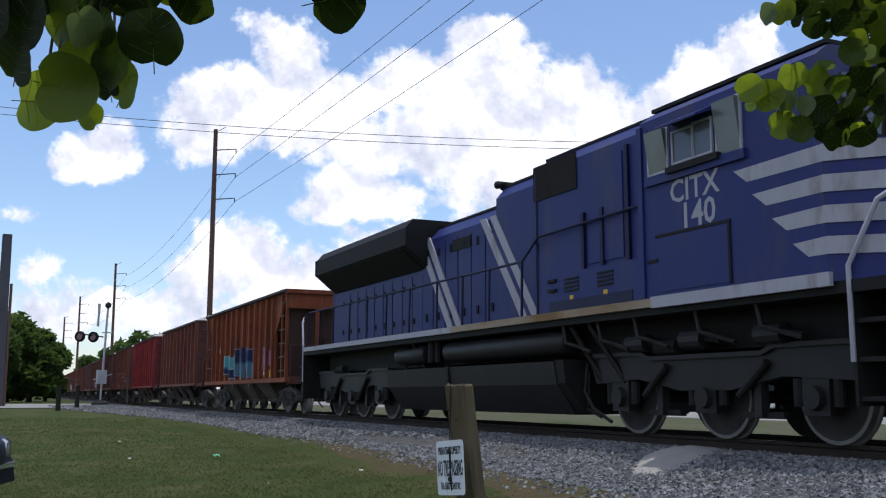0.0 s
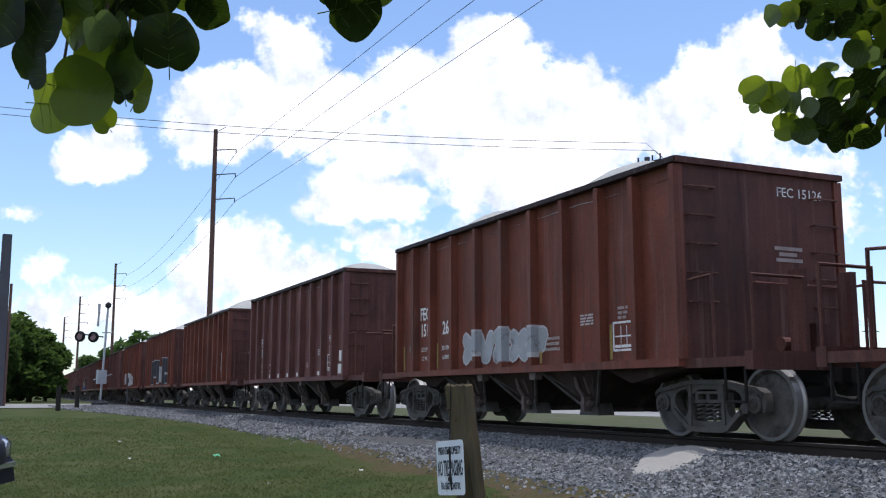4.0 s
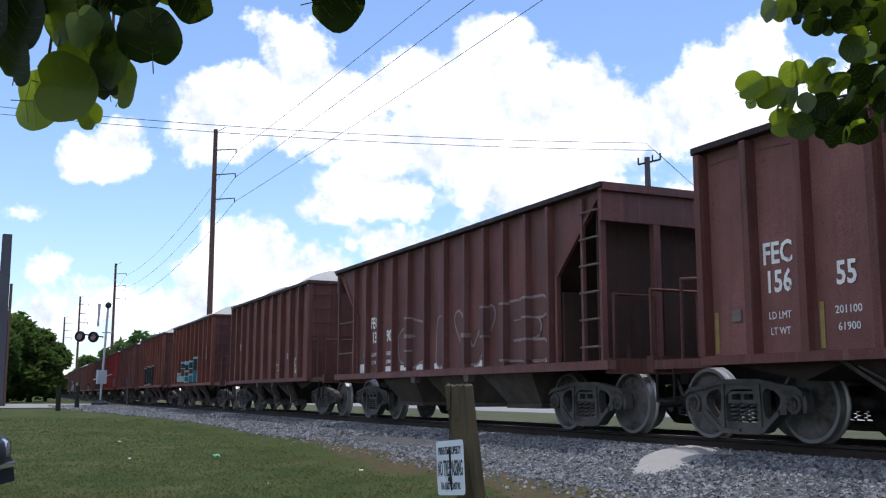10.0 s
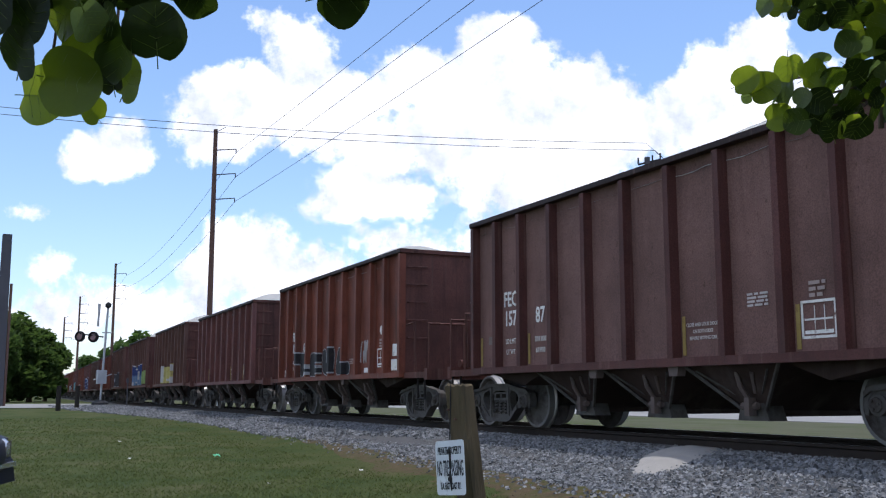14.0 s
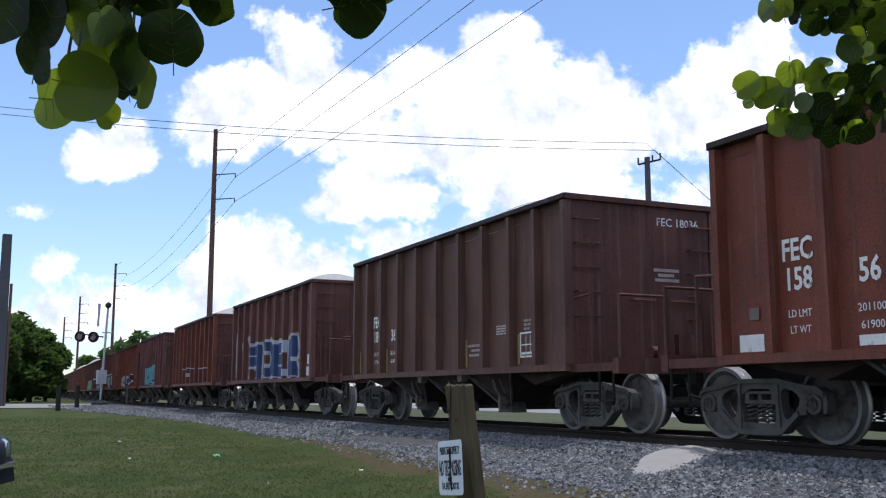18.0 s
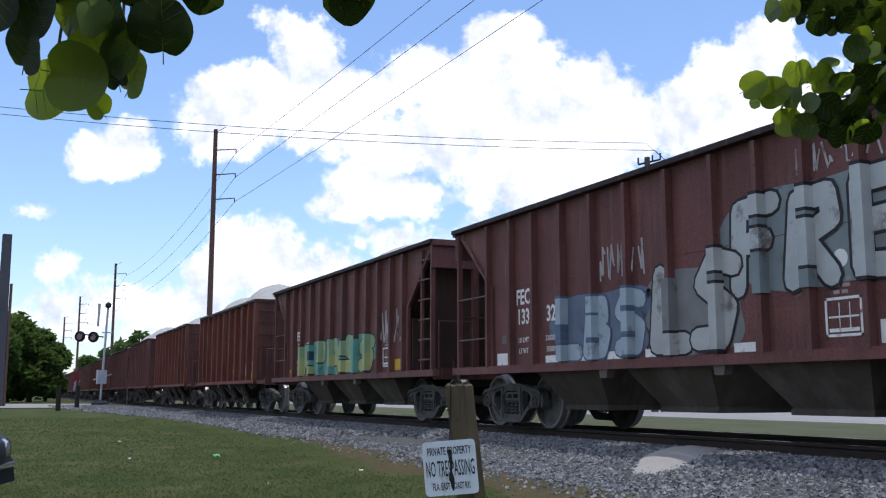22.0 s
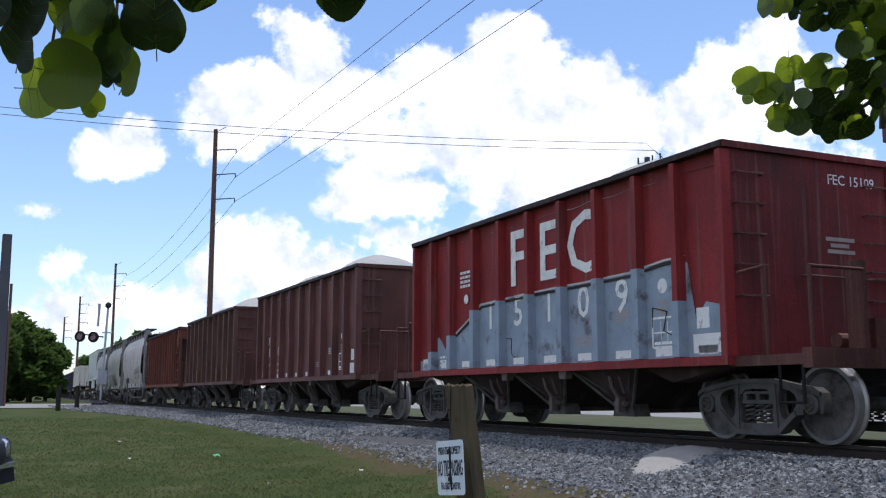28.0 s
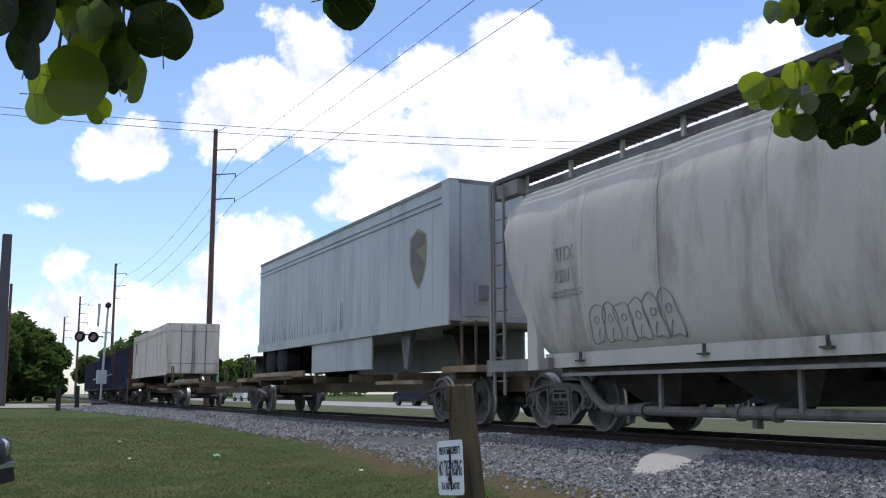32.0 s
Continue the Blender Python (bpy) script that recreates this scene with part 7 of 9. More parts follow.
CARS.append((trailer("dirty white semi-trailer with double doors on a flat car", 15.6, TRAILER_WHITE, True, False, 1.62, 4.15), -BACK[52] - 34.6))
for i in range(4):
    c = copy_thing(MASTER_A, Matrix.Identity(4))
    for o in list(c.children_recursive):
        if o.name.split(".")[0] in ("lettering", "small_print", "stencil_box", "consolidated_dot", "reflector_plate", "routing_card", "end_lettering", "end_print", "reflector_strip", "stone_load"):
            bpy.data.objects.remove(o)
    c["label"] = "dark blue open-top hopper car"
    for o in c.children_recursive:
        if o.type == "MESH" and o.material_slots and o.material_slots[0].material in (OXIDE, ORANGE, MAROON, MAROON_PALE, BROWN, RED):
            o.material_slots[0].link = "OBJECT"
            o.material_slots[0].material = BLUE_CAR
    plate(c, 2.0, 2.6, 0.8, 0.8, WHITE, "emblem_plate")
    CARS.append((c, -BACK[52] - 48.3 - 12.8 * i))
# ---- spray paint, car by car ----
NAVY, BLUE, TEAL, CYAN = (0.03, 0.04, 0.10), (0.045, 0.07, 0.20), (0.06, 0.19, 0.21), (0.14, 0.36, 0.40)
INK, CHALK, SILVER, GREYB = (0.028, 0.027, 0.030), (0.50, 0.49, 0.49), (0.36, 0.37, 0.39), (0.20, 0.21, 0.23)
LEMON, LIME, GREEN, PINK, PALE, WHITEWASH = (0.50, 0.44, 0.16), (0.30, 0.40, 0.14), (0.08, 0.24, 0.17), (0.40, 0.20, 0.33), (0.36, 0.47, 0.47), (0.27, 0.32, 0.385)


def sprayed(n, u0, u1, z0, z1, letters, fill, line, back=None, trim=None, **kw):
    slope = n in SLOPES
    c = 4.84 if slope else 4.72
    graffiti(BYNUM[n], u0 - c, u1 - c, z0, z1, letters, fill, line, n * 13, STAKES_C if n in WIDE else STAKES_B if slope else STAKES_A, back, trim, **kw)


def tagged_on(n, u0, u1, z0, z1, rgb, count=4):
    scribble(BYNUM[n], u0 - 4.72, u1 - 4.72, z0, z1, rgb, int(n * 31 + u0 * 10), count)


SLOPES = {r[0] for r in ROSTER if r[1]}
sprayed(1, 2.3, 4.3, 1.08, 2.0, 2, CYAN, (0.30, 0.42, 0.44), None, NAVY, text="AS", low=NAVY, fat=0.15, border=0.03)
sprayed(1, 4.2, 7.0, 1.08, 2.2, 3, NAVY, (0.26, 0.20, 0.34), None, PINK, text="UNE", low=(0.10, 0.20, 0.26), fat=0.15, border=0.03)
tagged_on(1, 7.5, 8.3, 1.3, 2.05, PINK, 4)
tagged_on(1, 8.35, 9.1, 1.45, 1.95, PINK, 4)
tagged_on(2, 2.9, 3.7, 1.2, 1.9, SILVER, 3)
tagged_on(3, 6.2, 7.8, 1.9, 2.3, LEMON, 5)
sprayed(4, 2.6, 8.8, 1.1, 2.0, 7, (0.165, 0.055, 0.042), (0.34, 0.27, 0.26), text="NOKRSEM", fat=0.14, border=0.022)
tagged_on(4, 7.4, 8.8, 1.3, 2.2, SILVER, 7)
sprayed(6, 3.0, 6.0, 1.1, 1.7, 5, SILVER, CHALK)
tagged_on(8, 0.3, 0.9, 1.4, 1.85, CHALK, 3)
tagged_on(8, 2.9, 3.7, 1.6, 2.0, CHALK, 5)
tagged_on(8, 4.1, 4.7, 1.7, 2.0, CHALK, 3)
tagged_on(8, 6.9, 8.2, 1.1, 2.1, CHALK, 8)
sprayed(9, 2.3, 8.0, 1.02, 2.45, 5, (0.075, 0.075, 0.085), CHALK, None, CHALK, text="LVNHR", fat=0.21, border=0.03, halo=(0.42, 0.38, 0.42))
tagged_on(9, 1.6, 2.1, 1.3, 1.7, SILVER, 4)
sprayed(10, 1.6, 6.2, 1.02, 1.95, 5, CHALK, INK, None, GREYB, text="UNSK", fat=0.19)
tagged_on(13, 5.6, 6.5, 1.3, 1.9, CHALK, 4)
tagged_on(13, 6.7, 7.4, 1.3, 1.9, CHALK, 4)
tagged_on(13, 8.4, 9.3, 1.5, 2.4, SILVER, 5)
sprayed(14, 2.2, 7.35, 1.04, 2.0, 5, INK, (0.42, 0.43, 0.30), (0.30, 0.28, 0.12), PALE, text="MAROI", low=(0.06, 0.07, 0.22), rise=0.45, fat=0.125, border=0.055)
for a, b, c in ((1.65, 2.3, 1.75), (7.1, 8.25, 1.75)):
    part("spray_cloud", Shape().prism(blob(random.Random(14), (a + b) / 2 - 4.84, (1.05 + c) / 2, b - a, c - 1.05, 0, 0.1, 30), -SHEET - 0.004, -SHEET), ink(TEAL), BYNUM[14], "teal sprayed cloud beside the letters")
sprayed(16, 2.6, 9.2, 1.1, 2.2, 7, (0.125, 0.062, 0.056), (0.27, 0.21, 0.20), text="GiVE", fat=0.12, border=0.045)
sprayed(18, 1.7, 6.4, 1.06, 2.1, 5, (0.035, 0.06, 0.07), (0.34, 0.50, 0.53), None, None, text="ERKiR", low=(0.07, 0.20, 0.23), fat=0.15, border=0.05, halo=TEAL)
tagged_on(18, 7.2, 8.0, 1.6, 2.5, CHALK, 6)
sprayed(19, 2.35, 6.3, 1.03, 2.05, 4, INK, CHALK, None, GREYB, text="ROCK", rise=0.15, fat=0.17)
tagged_on(19, 6.0, 7.0, 1.7, 2.05, CHALK, 6)
tagged_on(19, 5.9, 6.8, 1.25, 1.5, CHALK, 4)
sprayed(21, 8.3, 9.3, 1.15, 1.75, 2, TEAL, CYAN)
sprayed(23, 1.5, 6.0, 1.03, 1.75, 5, INK, SILVER, None, GREYB, text="TEUL", fat=0.15, border=0.028)
tagged_on(23, 6.3, 7.2, 1.3, 1.8, CHALK, 5)
sprayed(25, 2.0, 5.8, 1.05, 1.95, 4, CHALK, LEMON, LEMON, BLUE, text="SiKE", fat=0.16)
sprayed(26, 2.3, 7.5, 1.03, 2.25, 5, BLUE, CHALK, (0.10, 0.16, 0.24), WHITEWASH, text="RiKOK", low=(0.16, 0.24, 0.36), fat=0.17, border=0.06)
sprayed(26, 7.4, 9.0, 1.1, 1.9, 2, LIME, LIME, None, INK)
sprayed(27, 2.3, 6.5, 1.03, 1.95, 4, (0.060, 0.058, 0.066), SILVER, None, CHALK, text="TiTE", rise=0.2, fat=0.16, border=0.03)
sprayed(30, 2.0, 8.0, 1.04, 2.2, 5, (0.06, 0.085, 0.19), (0.46, 0.50, 0.60), None, CYAN, text="FiDER", rise=0.1, fat=0.15, border=0.085, halo=LEMON)
tagged_on(30, 0.1, 0.7, 1.1, 2.7, CHALK, 5)
tagged_on(30, 1.6, 2.3, 2.2, 2.5, CHALK, 3)
sprayed(31, 1.7, 5.0, 1.05, 1.7, 5, (0.15, 0.055, 0.046), CHALK, text="CEOS", fat=0.13, border=0.028)
sprayed(31, 6.5, 8.0, 1.05, 1.7, 2, (0.14, 0.05, 0.043), CHALK, border=0.02)
sprayed(32, 2.4, 6.3, 1.03, 2.1, 4, (0.16, 0.34, 0.38), (0.04, 0.05, 0.07), (0.19, 0.36, 0.40), CHALK, text="ESCA", rise=0.15, fat=0.15, border=0.04)
sprayed(33, 1.65, 4.15, 1.03, 1.86, 3, SILVER, INK, GREEN, None, text="KES", fat=0.15, border=0.03)
sprayed(33, 4.8, 6.6, 1.1, 1.8, 2, SILVER, INK)
sprayed(33, 6.9, 9.0, 1.06, 1.9, 3, INK, CHALK)
sprayed(34, 2.1, 6.4, 1.03, 2.0, 3, (0.36, 0.44, 0.43), (0.05, 0.055, 0.075), None, CHALK, text="FLiK", fat=0.12, border=0.08)
tagged_on(34, 6.3, 7.2, 1.7, 2.15, TEAL, 4)
tagged_on(34, 7.3, 8.2, 1.5, 2.1, TEAL, 3)
sprayed(35, 2.35, 4.75, 1.05, 2.1, 3, (0.36, 0.42, 0.47), (0.10, 0.13, 0.20), (0.13, 0.16, 0.22), None, text="LBS", fat=0.15, border=0.03)
sprayed(35, 4.75, 6.6, 1.05, 2.25, 2, (0.42, 0.42, 0.41), INK, (0.20, 0.20, 0.20), None, text="LS", fat=0.15, rise=0.35, border=0.035)
sprayed(35, 6.35, 9.1, 1.7, 3.0, 3, (0.44, 0.46, 0.46), INK, (0.20, 0.23, 0.24), None, text="FRE", fat=0.14, border=0.04)
tagged_on(35, 3.2, 4.6, 2.2, 2.7, CHALK, 6)
tagged_on(35, 7.4, 8.6, 3.0, 3.3, CHALK, 6)
sprayed(36, 1.6, 7.4, 1.05, 2.0, 6, (0.30, 0.40, 0.24), (0.04, 0.06, 0.07), (0.14, 0.34, 0.30), LEMON, text="RPASS", low=(0.42, 0.44, 0.20), rise=0.1, fat=0.16, border=0.035)
tagged_on(36, 7.4, 8.9, 1.7, 2.4, CHALK, 6)
tagged_on(40, 6.75, 7.5, 1.8, 2.3, CHALK, 5)
tagged_on(40, 2.9, 3.5, 1.1, 1.4, CHALK, 4)
for x in (5.25, 6.15):
    part("spray_patch", Shape().prism(blob(random.Random(int(x * 10)), x - 4.72, 1.58, 0.86, 1.05, 0.03), -SHEET - 0.006, -SHEET - 0.002), ink((0.035, 0.05, 0.12)), BYNUM[40], "flat blue spray patch")
sprayed(44, 2.6, 6.4, 1.5, 2.3, 4, (0.15, 0.06, 0.05), SILVER)
tagged_on(44, 7.3, 8.2, 1.4, 2.1, SILVER, 5)
# the half painted-over red car
rnd45 = random.Random(45)
wash = [(-4.66, 1.03), (4.66, 1.03), (4.66, 1.62), (4.2, 1.72), (4.0, 1.5), (3.86, 2.25), (3.4, 2.3), (2.6, 2.24), (1.5, 2.2), (0.7, 2.22), (0.2, 2.16), (-0.6, 2.2), (-1.2, 2.14), (-1.9, 2.2), (-2.2, 1.9), (-3.1, 1.6), (-3.4, 1.42), (-3.7, 1.68), (-4.1, 1.5), (-4.3, 1.2), (-4.66, 1.25)]
part("whitewash", Shape().prism(wash, -SHEET - 0.003, -SHEET), ink(WHITEWASH), BYNUM[45], "pale blue-white paint over the lower side")
for x in STAKES_A[1:-1]:
    part("painted_stake", Shape().box(x - 0.069, x + 0.069, -1.602, -SHEET, 1.04, float(np.interp(x, [-4.6, -3.5, -3.1, -2.2, -1.9, 0.7, 3.4, 3.5, 4.0, 4.6], [1.25, 1.45, 1.62, 1.98, 2.14, 2.2, 2.28, 1.9, 1.62, 1.62]))), ink(WHITEWASH), BYNUM[45], "stake covered in the same pale paint")
edge45 = [(-3.1, 1.6), (-2.2, 1.98), (-1.9, 2.14), (-0.6, 2.18), (0.7, 2.2), (1.5, 2.2), (2.6, 2.22), (3.4, 2.3), (3.8, 2.3), (3.7, 2.05)]
part("wash_outline", Shape().pipe([(x, -SHEET - 0.004, z - 0.02) for x, z in edge45], 0.024, 4), ink(INK), BYNUM[45], "dark outline along the pale paint")
part("wash_border", Shape().pipe([(x, -SHEET - 0.003, z + 0.03) for x, z in edge45], 0.022, 4), ink(CHALK), BYNUM[45], "white edge of the pale paint")
for i, (x, z) in enumerate(((-0.9, 1.3), (3.3, 1.45))):
    part("paint_scribble", Shape().pipe([(x - 0.2, -SHEET - 0.006, z), (x - 0.18, -SHEET - 0.006, z + 0.22 + 0.05 * i), (x + 0.12, -SHEET - 0.006, z + 0.2), (x + 0.1 - 0.06 * i, -SHEET - 0.006, z - 0.05), (x + 0.22, -SHEET - 0.006, z - 0.12)], 0.008, 4), ink(INK), BYNUM[45], "thin dark outline")
for o in BYNUM[45].children:
    if o.name.startswith("lettering"):
        o.location.y -= 0.006
# writing on one car that can be read
for i, w in enumerate(("LOVE", "CONQU", "ALL")):
    words(BYNUM[33], w, -4.02 - 0.03 * i, 2.22 - i * 0.29, 0.25, ink(CHALK), 0.006)
# ---- beside the track ----


def seen(px, py, depth):
    """A place at a depth, in the direction (px, py) across the view from its upper left."""
    return EYE + (AHEAD + RIGHT * ((px - 784) / FOCAL) - UPWARD * ((py - 441) / FOCAL)) * depth


RIGHT = AHEAD.cross(Vector((0, 0, 1))).normalized()
UPWARD = RIGHT.cross(AHEAD)
FOCAL = 784 / math.tan(radians(48.2) / 2)
LEVEL = 697


def footing(px, depth):
    p = seen(px, LEVEL, depth)
    return Vector((p.x, p.y, ground_z(p.x, p.y) if abs(p.x) < 150 and abs(p.y) < 60 else RT - 0.3))


def height_at(py, depth):
    return EYE.z + (LEVEL - py) * depth / FOCAL * (1 / math.cos(PITCH)) * 0.985


POST_WOOD = material("weathered post wood", (0.098, 0.078, 0.048), 0.9, 0, 0.35, 4, 0.5, 30, 0.6, (4, 4, 0.35), (0.05, 0.045, 0.03), 0.4, 3)
POLE_STEEL = material("rust brown steel pole", (0.13, 0.075, 0.06), 0.75, 0.2, 0.2, 2, 0.2, 40, 0.1)
POLE_GREY = material("grey concrete pole", (0.085, 0.083, 0.095), 0.85, 0, 0.15, 1.5, 0.3, 30, 0.2)
SIGNAL_GREY = material("silver signal paint", (0.40, 0.41, 0.43), 0.5, 0.3, 0.15, 3, 0.2, 40, 0.05)
BLACK = material("matt black paint", (0.02, 0.02, 0.022), 0.7, 0, 0.2, 5, 0.2, 40, 0.05)
LENS_RED = material("dull red lens", (0.38, 0.24, 0.26), 0.25, 0, 0.1, 5, 0.1, 40, 0.0)
SIGN_WHITE = material("scuffed white sign enamel", (0.62, 0.66, 0.70), 0.5, 0, 0.1, 6, 0.2, 40, 0.03, (1, 1, 1), (0.3, 0.3, 0.3), 0.2, 9)
SIGN_INK = material("sign lettering black", (0.02, 0.025, 0.035), 0.6, 0, 0.2, 8, 0.2, 60, 0.0)
WIRE = material("dark wire", (0.05, 0.05, 0.07), 0.6, 0.3, 0.1, 5, 0.1, 50, 0.0)

# wooden post and its sign
pd = 5.5
pb = seen(862, LEVEL, pd)
pb.z = 0.0
post = thing("wooden_post", "weathered square wooden post leaning beside the ballast", "post", at=Matrix.Translation(pb))
FLAT_RIGHT = Vector((RIGHT.x, RIGHT.y, 0)).normalized()
FLAT_AHEAD = Vector((AHEAD.x, AHEAD.y, 0)).normalized()
POST_TURN = radians(40)
pu = FLAT_RIGHT * math.cos(POST_TURN) - FLAT_AHEAD * math.sin(POST_TURN)
pw = FLAT_AHEAD * math.cos(POST_TURN) + FLAT_RIGHT * math.sin(POST_TURN)
post_top = height_at(683, pd)
rows_p = []
for i in range(15):
    z = min(post_top, post_top * i / 13) if i < 14 else post_top + 0.008
    w = 0.058 * (1 + 0.02 * math.sin(i * 2.1)) * (0.9 if i == 14 else 1)
    ring = []
    for k in range(20):
        side, e = divmod(k, 5)
        e = e / 5 * 2 - 1
        a, c = ((e, -1), (1, e), (-e, 1), (-1, -e))[side]
        rough = 1 + 0.035 * noise.noise((k * 1.9, z * 1.3, 3.0)) - (0.05 if k % 5 == 0 else 0.0)
        q = pu * (a * w * rough) + pw * (c * w * rough) - FLAT_RIGHT * (0.114 * z) + Vector((0, 0, z))
        if i >= 13:
            q.z += 0.014 * noise.noise((a * 2.2, c * 2.2, 5.0))
        ring.append(tuple(q))
    rows_p.append(ring)
v = [p for r in rows_p for p in r]
f = [(i * 20 + k, i * 20 + (k + 1) % 20, (i + 1) * 20 + (k + 1) % 20, (i + 1) * 20 + k) for i in range(14) for k in range(20)] + [tuple(range(280, 300)), tuple(range(19, -1, -1))]
part("post_body", Shape().add(v, f), POST_WOOD, post)
ptop = -FLAT_RIGHT * (0.114 * post_top) + Vector((0, 0, post_top))
part("check_crack", Shape().rod(ptop - pw * 0.061 - pu * 0.02 - Vector((0, 0, 0.42)), ptop - pw * 0.058 - pu * 0.012 + Vector((0, 0, 0.004)), 0.0035, 4), BLACK, post, "dark drying crack")
for a in (-0.03, 0.02):
    part("nail", Shape().rod(ptop - pw * 0.068 + pu * a - Vector((0, 0, 0.16 + a)), ptop - pw * 0.05 + pu * a - Vector((0, 0, 0.16 + a)), 0.005), POLE_STEEL, post)
SIGN_AT = seen(797, 828, 5.28)
sign = thing("warning_sign", "white metal sign with black lettering hanging on the post", "sign")
sw, sh = 0.285, 0.285
corner = []
for cx, cz, a0 in ((sw / 2 - 0.02, sh / 2 - 0.02, 0), (-sw / 2 + 0.02, sh / 2 - 0.02, 90), (-sw / 2 + 0.02, -sh / 2 + 0.02, 180), (sw / 2 - 0.02, -sh / 2 + 0.02, 270)):
    corner += [(cx + 0.02 * math.cos(radians(a0 + d)), cz + 0.02 * math.sin(radians(a0 + d))) for d in (0, 45, 90)]
part("sign_plate", Shape().prism(corner, -0.001, 0.001), SIGN_WHITE, sign)


def sign_line(text, z, size, width):
    me = lettering(text, size, SIGN_INK, 0.0008, "CENTER").copy()
    w = max(p.co.x for p in me.vertices) - min(p.co.x for p in me.vertices)
    me.transform(Matrix.Diagonal((width / w, 0.5, 1, 1)))
    part("sign_lettering", me, None, sign, "", pose(0, -0.0022, z))


sign_line("PRIVATE PROPERTY", 0.070, 0.058, 0.235)
sign_line("NO TRESPASSING", -0.042, 0.118, 0.258)
sign_line("FLA. EAST COAST RY.", -0.112, 0.050, 0.20)
part("sign_bolt", Shape().rod((0.0, -0.012, 0.085), (0, 0.03, 0.085), 0.012, 8).rod((0.0, -0.012, -0.06), (0, 0.03, -0.06), 0.012, 8), BLACK, sign)
part("sign_tear", Shape().prism([(-0.008, 0.09), (0.014, 0.085), (0.016, 0.02), (0.006, -0.01), (0.018, -0.06), (0.012, -0.12), (0.004, -0.12), (-0.012, -0.05), (0.0, 0.0)], -0.004, -0.002), BLACK, sign, "dark bent scar down the sign")


def utility_pole(px, py, lat, arms=3, label="tall rust-brown power pole with side arms"):
    """A tall pole beyond the track; returns the tips of its arms."""
    d = 20.0
    for _ in range(400):
        p = seen(px, LEVEL, d)
        if lateral(max(p.x, -140), p.y) >= lat or d > 320:
            break
        d += 0.5
    foot = footing(px, d)
    h = height_at(py, d) - foot.z
    ob = thing("power_pole", label, "power pole", "power poles along the track", Matrix.Translation(foot))
    part("pole_shaft", Shape().rod((0, 0, 0), (0, 0, h), 0.26, 12, 0.17), POLE_STEEL, ob, smooth=True)
    tips = []
    unit = d / FOCAL
    for i in range(arms):
        z = h - (38 + 45.5 * i) * (h / 20.5) * 72 / FOCAL
        tip = RIGHT * 1.75 + Vector((0, 0, 0.05))
        part("side_arm", Shape().rod((0, 0, z - 0.05), Vector((0, 0, z)) + tip, 0.055, 6, 0.04), BLACK, ob)
        part("insulator", Shape().rod(Vector((0, 0, z)) + tip, Vector((0, 0, z - 0.35)) + tip, 0.05, 6), POLE_GREY, ob)
        tips.append(foot + Vector((0, 0, z - 0.3)) + tip)
    part("top_bracket", Shape().rod((0, 0, h - 0.25), Vector((0, 0, h + 0.2)) + RIGHT * 0.85, 0.03, 5), BLACK, ob)
    return tips


def cable(a, b, sag, r=0.019, label="thin overhead power wire", n=18):
    a, b = Vector(a), Vector(b)
    pts = []
    for i in range(n + 1):
        k = i / n
        p = a.lerp(b, k)
        p.z -= sag * 4 * k * (1 - k)
        pts.append(p)
    tagged(part("power_wire", Shape().pipe(pts, r, 4), WIRE), label, "power wire", "overhead wires")


t1 = utility_pole(366, 213, 6.6)
t2 = utility_pole(194, 463, 6.6)
t3 = utility_pole(133, 523, 6.6)
t4 = utility_pole(107, 560, 6.6)
for i, (ex, ey) in enumerate(((1100, -275), (1207, -280), (1290, -222))):
    cable(t1[i], seen(ex, ey, 34), 0.15, 0.016)
    cable(t1[i], t2[i], 1.6, 0.016)
    cable(t2[i], t3[i], 1.4, 0.018)
    cable(t3[i], t4[i], 1.2, 0.018)

# crossing line on wooden poles beyond the road
rd = 45.0
rf = footing(1158, rd)
rh = height_at(266, rd) - rf.z
rp = thing("utility_pole", "grey wooden utility pole with a bent crossarm", "utility pole", at=Matrix.Translation(rf))
part("pole_shaft", Shape().rod((0, 0, 0), (0, 0, rh), 0.17, 10, 0.13), POLE_GREY, rp, smooth=True)
part("crossarm", Shape().rod(Vector((0, 0, rh - 0.35)) - RIGHT * 0.42, Vector((0, 0, rh - 0.1)) + RIGHT * 0.62, 0.06, 4), BLACK, rp)
for k, e in ((-0.42, 0.0), (0.25, 0.12), (0.62, 0.22)):
    part("insulator", Shape().rod(Vector((0, 0, rh - 0.33 + e)) + RIGHT * k, Vector((0, 0, rh - 0.02 + e)) + RIGHT * k, 0.04, 6), BLACK, rp)
for k, (ly, ry) in enumerate(((161, 253.5), (174, 266.5))):
    cable(seen(-260, ly, rd), seen(1143 + 16 * k, ry, rd), 0.49, 0.016)
    cable(seen(1143 + 16 * k, ry, rd), seen(1548, 585 + 6 * k, 130), 0.6, 0.010)
fp = footing(1548, 130)
ff = thing("utility_pole", "far grey utility pole", "utility pole", at=Matrix.Translation(fp))
part("pole_shaft", Shape().rod((0, 0, 0), (0, 0, height_at(578, 130) - fp.z), 0.18, 8, 0.14), POLE_GREY, ff)
part("crossarm", Shape().rod(Vector((0, 0, height_at(586, 130) - fp.z)) - RIGHT * 1.1, Vector((0, 0, height_at(586, 130) - fp.z)) + RIGHT * 1.1, 0.09, 4), BLACK, ff)

# grey concrete pole by the street
cf = footing(-5, 50)
cp = thing("concrete_pole", "grey square concrete pole at the street edge", "pole", at=Matrix.Translation(cf))
part("pole_shaft", Shape().box(-0.27, 0.27, -0.27, 0.27, 0, height_at(410, 50) - cf.z, 0.04), POLE_GREY, cp)
